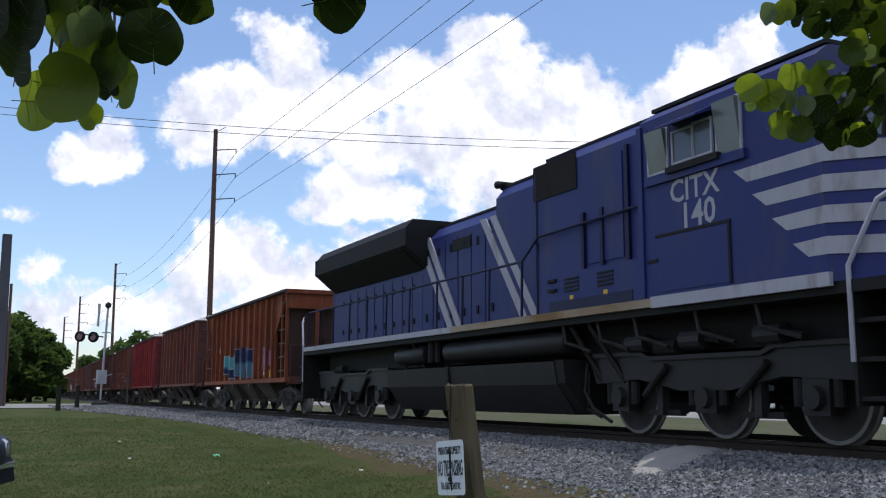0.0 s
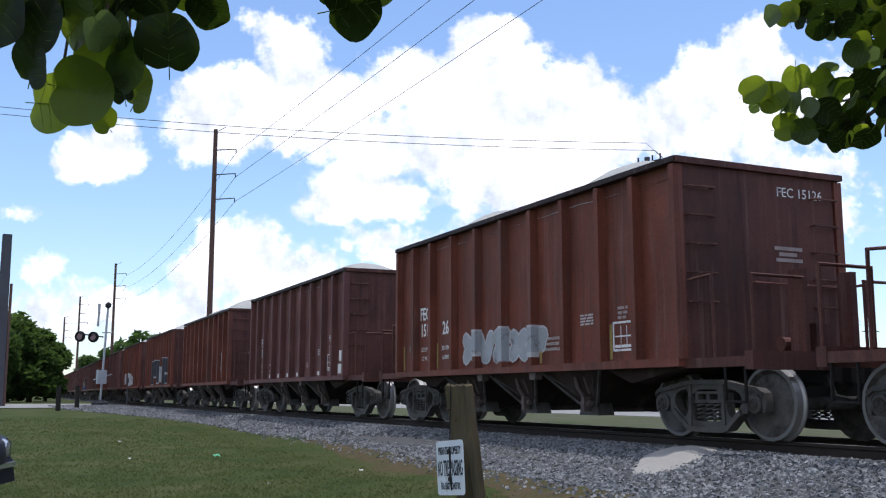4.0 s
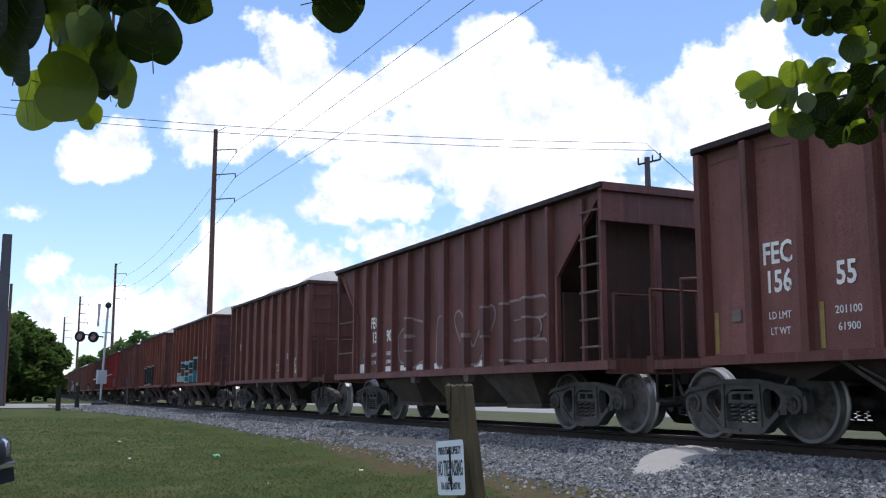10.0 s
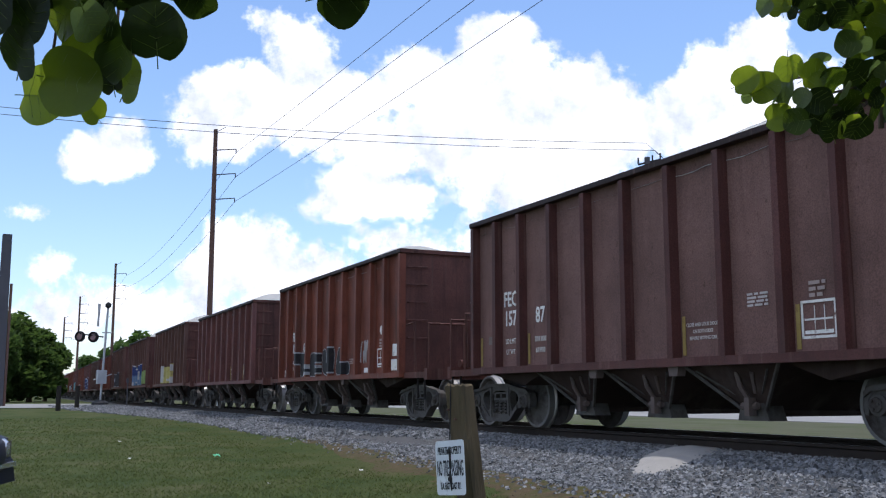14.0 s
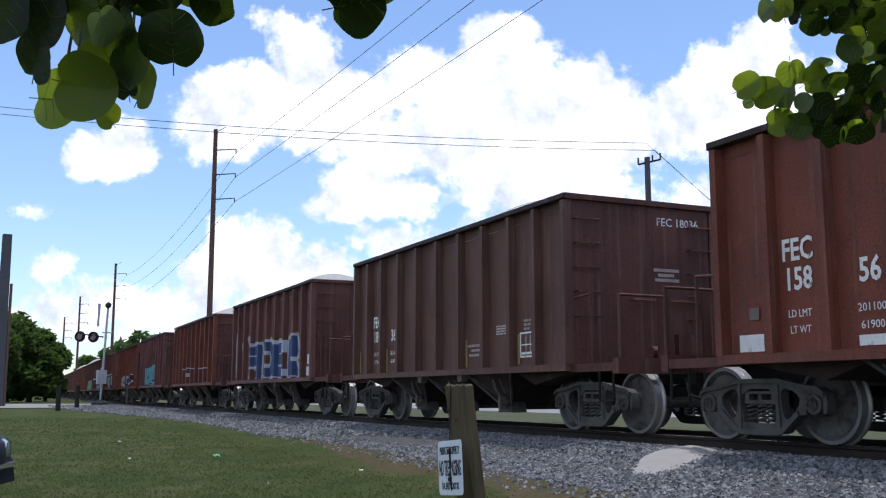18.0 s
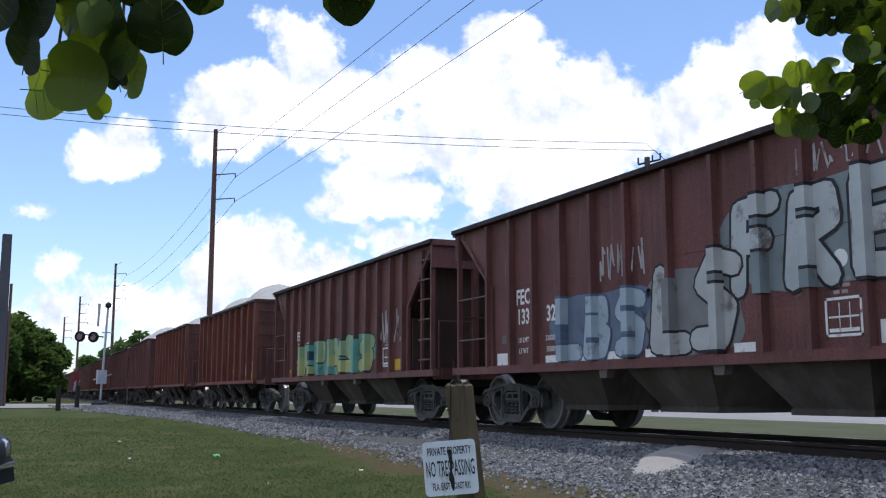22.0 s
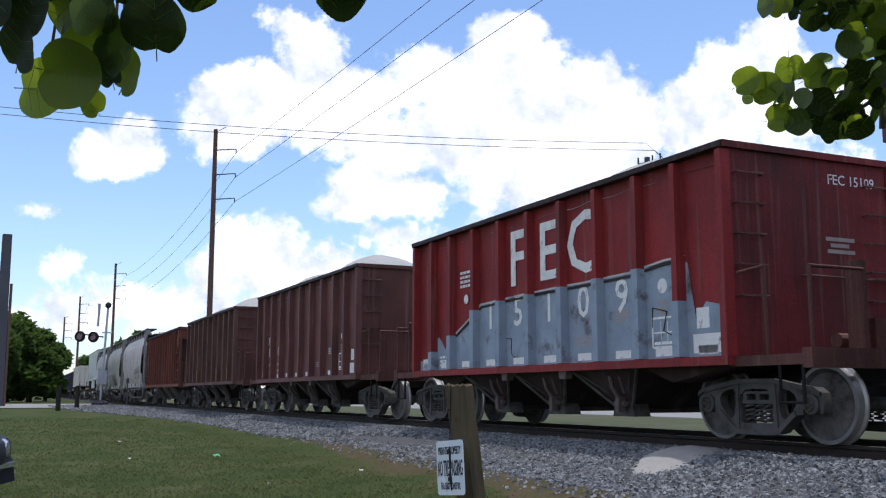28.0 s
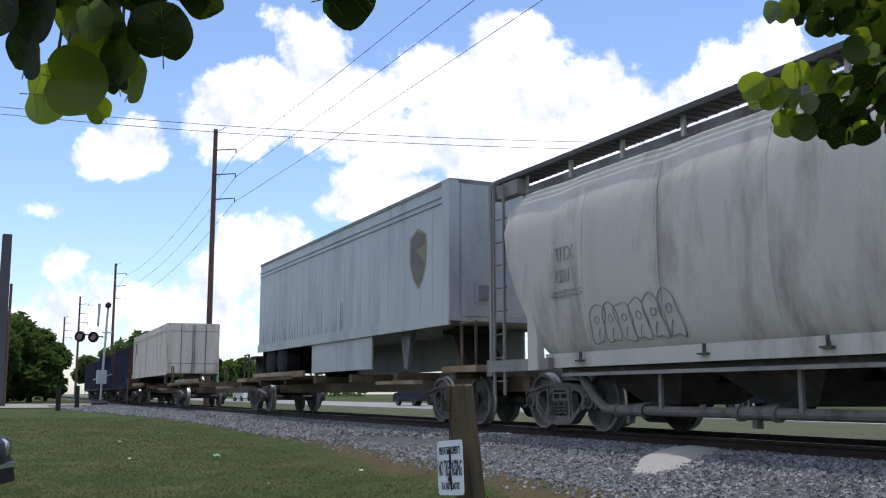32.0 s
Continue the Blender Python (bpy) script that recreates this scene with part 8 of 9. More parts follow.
part("conduit", Shape().rod((0.2, 0.33, 0), (0.2, 0.33, height_at(500, 50) - cf.z), 0.07, 8), POLE_STEEL, cp)

# crossing signal
sd = 56.0
sf = footing(178, sd)
sig = thing("crossing_signal", "railway crossing signal with twin round lamps on a silver mast", "crossing signal", at=Matrix.Translation(sf))
hz = lambda py: height_at(py, sd) - sf.z
off = lambda px: (px - 178) * sd / FOCAL
part("base", Shape().lathe([(0.05, 0.0), (0.48, 0.0), (0.45, 0.15), (0.2, 0.28), (0.05, 0.28)], "z", 14), BLACK, sig)
part("mast", Shape().rod((0, 0, 0.2), RIGHT * off(184) + Vector((0, 0, hz(540))), 0.062, 10), SIGNAL_GREY, sig, smooth=True)
part("bell", Shape().lathe([(0.02, hz(533)), (0.16, hz(536)), (0.17, hz(541)), (0.05, hz(545))], "z", 12, tuple(RIGHT * off(184))), BLACK, sig)
part("control_box", Shape().box(-0.3, 0.3, -0.25, 0.25, hz(679), hz(655)), SIGNAL_GREY, sig)
part("lamp_arm", Shape().rod(Vector((0, 0, hz(596))), RIGHT * off(136) + Vector((0, 0, hz(590))), 0.04, 6), BLACK, sig)
face = Matrix((RIGHT, -AHEAD.cross(RIGHT).cross(RIGHT), Vector((0, 0, 1)))).transposed()
for px, py, r, q in ((136, 595, 0.31, 1), (160, 596, 0.31, 1)):
    c = RIGHT * off(px) + Vector((0, 0, hz(py)))
    tv = Vector((-AHEAD.x, -AHEAD.y, 0)).normalized()
    turn = tv.to_track_quat("Y", "Z").to_matrix().to_4x4() @ Matrix.Rotation(radians(0 if q == 1 else 62), 4, "Z")
    lamp_p = part("lamp_target", Shape().lathe([(0.02, -0.03), (r, -0.02), (r, 0.0), (0.02, 0.01)], "y", 20), BLACK, sig, "", Matrix.Translation(c) @ turn)
    part("lens", Shape().lathe([(0.02, 0.04), (r * 0.62, 0.03), (r * 0.66, 0.01)], "y", 16), LENS_RED, lamp_p, "dull red lens")
    part("hood", Shape().lathe([(r * 0.66, 0.0), (r * 0.66, 0.22), (r * 0.7, 0.22), (r * 0.7, 0.0)], "y", 16), BLACK, lamp_p)
part("crossbuck", Shape().prism([(-0.09, 0), (0.02, 0), (0.09, 1.3), (-0.02, 1.3)], -0.02, 0.02).prism([(0.06, 0), (-0.03, 0), (-0.08, 1.3), (0.02, 1.3)], -0.03, 0.0), SIGNAL_GREY, sig, "crossbuck seen edge-on", Matrix.Translation(RIGHT * off(168) + Vector((0, 0, hz(577)))) @ Matrix.Rotation(YAW * -1, 4, "Z"))
part("gate_bracket", Shape().rod(RIGHT * off(176) + Vector((0, 0, hz(588))), RIGHT * off(193) + Vector((0, 0, hz(588))), 0.04, 5).rod(RIGHT * off(164) + Vector((0, 0, hz(672))), RIGHT * off(196) + Vector((0, 0, hz(662))), 0.03, 5), SIGNAL_GREY, sig)
mk = thing("marker_post", "thin grey post with a small box on top", "marker post", at=Matrix.Translation(footing(225, 48)))
part("stake", Shape().rod((0, 0, 0), (0, 0, 1.35), 0.03, 6), POLE_GREY, mk)
part("box", Shape().box(-0.07, 0.07, -0.05, 0.05, 1.15, 1.38), POLE_GREY, mk)
BOLLARD_WOOD = material("dark tarred wood", (0.035, 0.032, 0.028), 0.9, 0, 0.3, 4, 0.4, 30, 0.4)
for px, d, hh in ((137, 44, 1.0), (104, 40, 1.0)):
    b = thing("bollard", "short dark wooden bollard at the lawn edge", "bollard", "bollards", Matrix.Translation(footing(px, d)))
    part("bollard_body", Shape().rod((0, 0, 0), (0, 0, hh), 0.10, 8, 0.09), BOLLARD_WOOD, b)
# far side signal mast
fs = footing(384, 60)
s2 = thing("crossing_signal", "far crossing signal with a dark round lamp", "crossing signal", at=Matrix.Translation(footing(384, 66)))
part("mast", Shape().rod((0, 0, 0), (0, 0, 3.6), 0.07, 8), SIGNAL_GREY, s2)
part("lamp_target", Shape().rod(Vector((0, 0, 3.1)) - AHEAD * 0.05, Vector((0, 0, 3.1)) + AHEAD * 0.05, 0.3, 16), BLACK, s2)

# ---- vehicles ----
CAR_GLASS = material("car window glass", (0.03, 0.035, 0.04), 0.06, 0, 0.1, 2, 0.1, 30, 0.0)
CHROME = material("bright bumper", (0.55, 0.57, 0.60), 0.2, 0.7, 0.1, 4, 0.1, 40, 0.0)
LAMP_GLASS = material("clear headlamp", (0.12, 0.12, 0.13), 0.1, 0.2, 0.1, 4, 0.1, 40, 0.0)


def car_paint(name, rgb):
    return material(name, rgb, 0.25, 0, 0.08, 2, 0.05, 40, 0.0)


def vehicle(label, coat, m, kind="car"):
    """x forward, wheels on z = 0."""
    c = thing("pickup_truck" if kind == "pickup" else "parked_car" if kind == "car" else "van", label, {"pickup": "pickup truck", "car": "car", "van": "van"}[kind], at=m)
    low = [(-2.3, 0.35), (2.25, 0.35), (2.35, 0.55), (2.3, 0.78), (2.05, 0.88), (1.1, 0.97), (-2.25, 0.98), (-2.35, 0.6)]
    if kind == "pickup":
        low = [(-2.6, 0.5), (2.4, 0.45), (2.5, 0.7), (2.42, 1.0), (2.2, 1.1), (1.1, 1.16), (-2.6, 1.12)]
        cab = [(1.1, 1.14), (0.55, 1.72), (-0.6, 1.76), (-0.75, 1.12)]
    elif kind == "van":
        low = [(-2.4, 0.4), (2.3, 0.4), (2.4, 0.7), (2.2, 1.05), (-2.4, 1.05)]
        cab = [(2.1, 1.05), (1.2, 1.85), (-2.3, 1.9), (-2.4, 1.05)]
    else:
        cab = [(1.0, 0.96), (0.25, 1.42), (-1.15, 1.44), (-1.95, 0.97)]
    part("body", Shape().prism(low, -0.86, 0.86), coat, c)
    part("cabin", Shape().prism(cab, -0.74, 0.74), coat, c)
    xs_ = [p[0] for p in cab]
    zs_ = [p[1] for p in cab]
    for k in (-1, 1):
        q = [(cab[0][0] - 0.18, zs_[0] + 0.06), (cab[1][0] - 0.04, zs_[1] - 0.07), (cab[2][0] + 0.06, zs_[2] - 0.07), (cab[3][0] + 0.2, zs_[3] + 0.06)]
        part("side_window", Shape().prism(q, *sorted((k * 0.74, k * 0.75))), CAR_GLASS, c)
        part("headlight", Shape().box(low[2][0] - 0.12, low[2][0] + 0.0, *sorted((k * 0.5, k * 0.84)), low[2][1] + 0.02, low[2][1] + 0.2), LAMP_GLASS, c)
        for x in (-1.4, 1.45):
            w = part("wheel", Shape().lathe([(0.2, k * 0.7), (0.31, k * 0.7), (0.33, k * 0.74), (0.33, k * 0.86), (0.31, k * 0.89), (0.2, k * 0.88)], "y", 20, (x, 0, 0.33)), RUBBER, c, "", None, True)
            part("rim", Shape().lathe([(0.03, k * 0.86), (0.2, k * 0.885), (0.21, k * 0.8)], "y", 14, (x, 0, 0.33)), CHROME, w)
    part("windscreen", Shape().add([(cab[0][0] - 0.02, -0.66, zs_[0] + 0.04), (cab[0][0] - 0.02, 0.66, zs_[0] + 0.04), (cab[1][0] + 0.03, 0.62, zs_[1] - 0.05), (cab[1][0] + 0.03, -0.62, zs_[1] - 0.05)], [(0, 1, 2, 3)]), CAR_GLASS, c).location.x = 0.02
    part("front_bumper", Shape().box(low[1][0] - 0.06, low[2][0] + 0.06, -0.84, 0.84, low[1][1] - 0.05, low[1][1] + 0.2, 0.03), coat, c)
    part("bumper_strip", Shape().box(low[1][0], low[2][0] + 0.075, -0.80, 0.80, low[1][1] + 0.12, low[1][1] + 0.17), CHROME, c)
    if kind == "car":
        dome = Shape()
        dv = []
        for j in range(9):
            for i in range(13):
                a, b = math.pi * (i / 12 - 0.5), math.pi * (j / 8 - 0.5)
                dv.append((1.95 + 0.50 * math.cos(a) * math.cos(b) ** 0.6, 0.855 * math.copysign(abs(math.sin(a)) ** 0.6, a), 0.60 + 0.27 * math.copysign(abs(math.sin(b)) ** 0.7, b)))
        dome.add(dv, [(j * 13 + i, j * 13 + i + 1, (j + 1) * 13 + i + 1, (j + 1) * 13 + i) for j in range(8) for i in range(12)])
        part("nose", dome, coat, c, "", None, True)
        for k in (-1, 1):
            part("headlight_glass", Shape().lathe([(0.01, 2.40), (0.07, 2.39), (0.105, 2.34), (0.105, 2.25)], "x", 14, (0, k * 0.58, 0.68)), CHROME, c, "bright round headlight", None, True)
    part("rear_bumper", Shape().box(low[0][0] - 0.08, low[0][0] + 0.05, -0.82, 0.82, low[0][1], low[0][1] + 0.18, 0.02), coat, c)
    return c


DARK_CAR = material("near-black car paint", (0.010, 0.013, 0.024), 0.55, 0, 0.1, 2, 0.05, 40, 0.0)
PICKUP_BLUE = car_paint("dark blue truck paint", (0.015, 0.03, 0.12))
CAR_WHITE = car_paint("white car paint", (0.7, 0.7, 0.7))
heading = math.atan2(RIGHT.y, RIGHT.x)
nose = seen(16, LEVEL, 10.6)
nose.z = ground_z(nose.x, nose.y) - 0.07
vehicle("near-black car with a bright bumper parked on the lawn", DARK_CAR, Matrix.Translation(nose - RIGHT * 2.52 - Vector((AHEAD.x, AHEAD.y, 0)).normalized() * 0.3) @ Matrix.Rotation(heading + 0.12, 4, "Z"))


def on_road(px, lat):
    d = 20.0
    while lateral(seen(px, LEVEL, d).x, seen(px, LEVEL, d).y) < lat and d < 200:
        d += 0.25
    p = seen(px, LEVEL, d)
    p.z = RT - 0.25
    return p


vehicle("dark blue pickup truck parked beyond the road", PICKUP_BLUE, Matrix.Translation(on_road(1304, 30.0)) @ Matrix.Rotation(radians(95), 4, "Z"), "pickup")
vehicle("white pickup truck parked beyond the road", CAR_WHITE, Matrix.Translation(on_road(1360, 36.0)) @ Matrix.Rotation(radians(110), 4, "Z"), "pickup")
vehicle("dark blue car parked beyond the road", DARK_CAR, Matrix.Translation(on_road(1378, 29.5)) @ Matrix.Rotation(radians(200), 4, "Z"))
MOVERS = [(vehicle("white van driving along the road", CAR_WHITE, Matrix.Identity(4), "van"), on_road(1196, 20.0), 25.0, 11.0), (vehicle("dark car driving along the road", DARK_CAR, Matrix.Identity(4)), on_road(885, 19.0), 31.0, 12.0), (vehicle("white car driving along the road", CAR_WHITE, Matrix.Identity(4)), on_road(1130, 20.0), 1.0, 12.0)]

# a pale building beyond the parked trucks
WALL = material("white rendered wall", (0.6, 0.6, 0.58), 0.85, 0, 0.1, 0.6, 0.2, 20, 0.1)
ROOF = material("grey roof sheet", (0.25, 0.25, 0.26), 0.7, 0.1, 0.15, 1, 0.2, 20, 0.1)
bp = on_road(1345, 50.0)
bl = thing("low_building", "low white building beyond the road", "building", at=Matrix.Translation(bp))
part("wall", Shape().box(-7, 7, -3.5, 3.5, -0.1, 3.0), WALL, bl)
part("roof", Shape().prism([(-3.9, 2.95), (3.9, 2.95), (0, 4.2)], -7.3, 7.3, "x"), ROOF, bl)
for x in (-4.5, -1.5, 1.5, 4.5):
    w = part("window", Shape().box(x - 0.6, x + 0.6, -3.56, -3.5, 1.0, 2.2), CAR_GLASS, bl)
    part("window_frame", Shape().box(x - 0.68, x - 0.6, -3.58, -3.5, 0.92, 2.28).box(x + 0.6, x + 0.68, -3.58, -3.5, 0.92, 2.28), WALL, w)
# ---- clouds: a far backdrop ----
def sky_place(px, py, dist):
    """The place at a distance in the direction (px, py) across the view, from its upper left."""
    return EYE + (AHEAD + RIGHT * ((px - 784) / FOCAL) - UPWARD * ((py - 441) / FOCAL)) * dist


CLOUD = bpy.data.materials.new("sunlit cloud")


def make_cloud_material(m):
    m.use_nodes = True
    n, l = m.node_tree.nodes, m.node_tree.links
    n.clear()
    out = n.new("ShaderNodeOutputMaterial")
    at = n.new("ShaderNodeAttribute")
    at.attribute_name = "thickness"
    tc = n.new("ShaderNodeTexCoord")
    n1 = n.new("ShaderNodeTexNoise")
    n1.inputs["Scale"].default_value, n1.inputs["Detail"].default_value, n1.inputs["Roughness"].default_value = 0.011, 9, 0.57
    l.new(tc.outputs["Object"], n1.inputs[0])
    n2 = n.new("ShaderNodeTexNoise")
    n2.inputs["Scale"].default_value, n2.inputs["Detail"].default_value, n2.inputs["Roughness"].default_value = 0.0065, 9, 0.6
    l.new(tc.outputs["Object"], n2.inputs[0])
    sub = n.new("ShaderNodeMath")
    sub.operation = "SUBTRACT"
    l.new(n1.outputs[0], sub.inputs[0])
    sub.inputs[1].default_value = 0.5
    ma = n.new("ShaderNodeMath")
    ma.operation = "MULTIPLY_ADD"
    l.new(sub.outputs[0], ma.inputs[0])
    ma.inputs[1].default_value = 2.0
    l.new(at.outputs["Fac"], ma.inputs[2])
    n3 = n.new("ShaderNodeTexNoise")
    n3.inputs["Scale"].default_value, n3.inputs["Detail"].default_value, n3.inputs["Roughness"].default_value = 0.035, 6, 0.55
    l.new(tc.outputs["Object"], n3.inputs[0])
    m3 = n.new("ShaderNodeMath")
    m3.operation = "MULTIPLY_ADD"
    l.new(n3.outputs[0], m3.inputs[0])
    m3.inputs[1].default_value, m3.inputs[2].default_value = 0.9, -0.45
    m4 = n.new("ShaderNodeMath")
    l.new(ma.outputs[0], m4.inputs[0])
    l.new(m3.outputs[0], m4.inputs[1])
    dens = n.new("ShaderNodeMapRange")
    dens.interpolation_type = "SMOOTHSTEP"
    dens.inputs[1].default_value, dens.inputs[2].default_value = 0.24, 0.86
    l.new(m4.outputs[0], dens.inputs[0])
    shade = n.new("ShaderNodeValToRGB")
    e = shade.color_ramp.elements
    e[0].position, e[0].color = 0.34, (0.54, 0.58, 0.68, 1)
    e[1].position, e[1].color = 0.56, (1.0, 1.0, 1.0, 1)
    e.new(0.45).color = (0.72, 0.74, 0.82, 1)
    l.new(n2.outputs[0], shade.inputs[0])
    em = n.new("ShaderNodeEmission")
    em.inputs["Strength"].default_value = 1.42
    l.new(shade.outputs[0], em.inputs[0])
    tr = n.new("ShaderNodeBsdfTransparent")
    mix = n.new("ShaderNodeMixShader")
    l.new(dens.outputs[0], mix.inputs[0])
    l.new(tr.outputs[0], mix.inputs[1])
    l.new(em.outputs[0], mix.inputs[2])
    l.new(mix.outputs[0], out.inputs[0])


make_cloud_material(CLOUD)
CLOUDS = []


def cloud(dist, puffs, label):
    """A cloud sheet that faces the camera. puffs: centre, half width, half height, thickness; across the view."""
    x0 = min(p[0] - p[2] for p in puffs) - 60
    x1 = max(p[0] + p[2] for p in puffs) + 60
    y0 = min(p[1] - p[3] for p in puffs) - 60
    y1 = max(p[1] + p[3] for p in puffs) + 60
    nx, ny = int((x1 - x0) / 9) + 1, int((y1 - y0) / 9) + 1
    o = sky_place((x0 + x1) / 2, (y0 + y1) / 2, dist)
    k = dist / FOCAL
    v, f, th = [], [], []
    for j in range(ny + 1):
        for i in range(nx + 1):
            px, py = x0 + (x1 - x0) * i / nx, y0 + (y1 - y0) * j / ny
            v.append(((px - (x0 + x1) / 2) * k, -(py - (y0 + y1) / 2) * k, 0))
            edge = min(1.0, i / 5, (nx - i) / 5, j / 5, (ny - j) / 5)
            d = 0.0
            for cx, cy, rx, ry, w in puffs:
                q = ((px - cx) / rx) ** 2 + ((py - cy) / ry) ** 2
                d = max(d, w * (1 - q) if q < 1 else 0.0) + 0.25 * max(0.0, min(d, w * (1 - q)))
            th.append(min(1.1, d) * edge if d > 0 else -0.35 * (1 - 0.0))
    for j in range(ny):
        for i in range(nx):
            a = j * (nx + 1) + i
            f.append((a, a + 1, a + nx + 2, a + nx + 1))
    me = bpy.data.meshes.new("cloud")
    me.from_pydata(v, [], f)
    me.attributes.new("thickness", "FLOAT", "POINT").data.foreach_set("value", th)
    me.materials.append(CLOUD)
    ob = new("cloud", me)
    rot = Matrix((RIGHT, UPWARD, -AHEAD)).transposed().to_4x4()
    ob.matrix_basis = Matrix.Translation(o) @ rot
    tagged(ob, label, "cloud", "clouds", kind="structure")
    CLOUDS.append((ob, ob.matrix_basis.copy(), dist))


cloud(2500, [(880, 150, 130, 135, 1.3), (800, 235, 140, 110, 1.3), (960, 215, 120, 150, 1.3), (1050, 190, 90, 110, 1.1), (880, 60, 90, 50, 1.1), (1090, 240, 130, 90, 1.0), (720, 140, 110, 75, 1.0), (900, 330, 170, 110, 0.95), (1000, 300, 170, 120, 0.95), (700, 260, 110, 70, 0.9)], "towering bright white cumulus cloud")
cloud(2560, [(430, 190, 160, 95, 1.3), (530, 90, 85, 80, 1.1), (470, 40, 60, 40, 0.8), (560, 200, 130, 100, 1.2), (380, 240, 110, 70, 1.1), (620, 170, 110, 60, 1.0), (610, 250, 120, 60, 0.8)], "broad white cumulus cloud")
cloud(2620, [(1262, 140, 88, 85, 1.25), (1335, 95, 78, 82, 1.25), (1205, 205, 110, 80, 1.2), (1370, 165, 105, 110, 1.15), (1480, 165, 100, 90, 0.8), (1300, 250, 170, 70, 0.9), (1362, 50, 42, 45, 0.9)], "bright cumulus cloud beside the leaves")
cloud(2540, [(185, 275, 95, 62, 1.2), (150, 290, 80, 45, 1.0), (215, 235, 55, 40, 0.9)], "small puffy white cloud")
cloud(2580, [(640, 340, 120, 65, 1.2), (590, 370, 85, 40, 1.0), (650, 290, 60, 40, 0.9), (720, 360, 80, 45, 0.8)], "flat-based white cloud")
cloud(2600, [(430, 440, 110, 80, 1.2), (380, 480, 100, 60, 1.1), (500, 500, 130, 70, 1.0), (330, 550, 150, 60, 0.9), (560, 470, 100, 60, 0.7), (680, 430, 120, 50, 0.7), (640, 540, 160, 60, 0.9)], "low white cloud behind the poles")
cloud(2700, [(80, 470, 60, 40, 0.8), (150, 540, 160, 60, 0.85), (60, 580, 150, 50, 0.8), (300, 600, 200, 50, 0.8), (20, 375, 40, 22, 0.55), (55, 375, 40, 20, 0.5)], "hazy low cloud by the horizon")
cloud(2750, [(800, 470, 200, 80, 0.9), (1000, 440, 200, 90, 0.9), (1200, 400, 200, 110, 0.9), (1400, 350, 200, 140, 0.9), (900, 560, 300, 90, 0.9), (1300, 520, 300, 120, 0.9)], "hazy white cloud bank behind the train")


def cloud_field(dist):
    """Broken cumulus over the rest of the sky: all round, and overhead above the view. Unseen; it glows to whiten the
    blue sky light.
    """
    heading = math.atan2(AHEAD.y, AHEAD.x)
    na, ne = 96, 22
    v, f, th = [], [], []
    for j in range(ne + 1):
        for i in range(na):
            a = heading + 2 * math.pi * i / na
            off = abs((i / na + 0.5) % 1 - 0.5) * 360
            low = 33.0 if off < 42 else 33.0 - 30.0 * min(1.0, (off - 42) / 20)
            e = radians(low + (66.0 - low) * j / ne)
            d = Vector((math.cos(a) * math.cos(e), math.sin(a) * math.cos(e), math.sin(e)))
            v.append(tuple(d * dist))
            q = noise.noise(d * 3.1) + 0.5 * noise.noise(d * 6.7 + Vector((3, 1, 7))) + 0.25 * noise.noise(d * 14.0)
            edge = min(1.0, j / 2, (ne - j) / 3)
            th.append(max(-0.35, min(1.05, 0.42 + 1.5 * q)) * edge - 0.35 * (1 - edge))
    for j in range(ne):
        for i in range(na):
            f.append((j * na + i, j * na + (i + 1) % na, (j + 1) * na + (i + 1) % na, (j + 1) * na + i))
    me = bpy.data.meshes.new("cloud_field")
    me.from_pydata(v, [], f)
    me.attributes.new("thickness", "FLOAT", "POINT").data.foreach_set("value", th)
    me.materials.append(CLOUD)
    return tagged(new("cloud_field", me), "broken white cumulus clouds added across the unseen sky", "clouds", kind="structure")


# added out of view: its white glow lights the shaded sides
cloud_field(2900)
# ---- trees, leaves, grass ----


def leaf_material(name, rgb, back, rough=0.5, spread=0.35):
    m = material(name, rgb, rough, 0, spread, 6, 0.3, 60, 0.15)
    m.node_tree.nodes["Principled BSDF"].inputs["Specular IOR Level"].default_value = 0.22
    n, l = m.node_tree.nodes, m.node_tree.links
    b = n["Principled BSDF"]
    tr = n.new("ShaderNodeBsdfTranslucent")
    tr.inputs[0].default_value = (*back, 1)
    mix = n.new("ShaderNodeMixShader")
    mix.inputs[0].default_value = 0.5
    l.new(b.outputs[0], mix.inputs[1])
    l.new(tr.outputs[0], mix.inputs[2])
    l.new(mix.outputs[0], n["Material Output"].inputs[0])
    return m


FOLIAGE = leaf_material("tree foliage", (0.050, 0.080, 0.026), (0.09, 0.15, 0.03), 0.6)
island_variation(FOLIAGE, 0.55, 1.5)
# haze of the distance is put into this paler leaf colour
FOLIAGE_HAZY = leaf_material("hazy far foliage", (0.06, 0.10, 0.03), (0.10, 0.18, 0.04), 0.7)
island_variation(FOLIAGE_HAZY, 0.6, 1.4)
BARK = material("grey brown bark", (0.09, 0.07, 0.05), 0.95, 0, 0.35, 4, 0.4, 25, 0.6, (1, 1, 0.3))
# one leaf in several tones: sun, shade and sky sheen are in the colours
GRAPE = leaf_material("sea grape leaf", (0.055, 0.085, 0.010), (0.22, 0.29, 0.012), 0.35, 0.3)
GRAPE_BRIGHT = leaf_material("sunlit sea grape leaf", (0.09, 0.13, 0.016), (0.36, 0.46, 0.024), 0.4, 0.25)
GRAPE_SHADED = leaf_material("shaded sea grape leaf", (0.013, 0.022, 0.005), (0.026, 0.045, 0.004), 0.42, 0.25)
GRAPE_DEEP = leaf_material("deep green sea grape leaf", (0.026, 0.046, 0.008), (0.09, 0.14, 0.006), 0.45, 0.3)
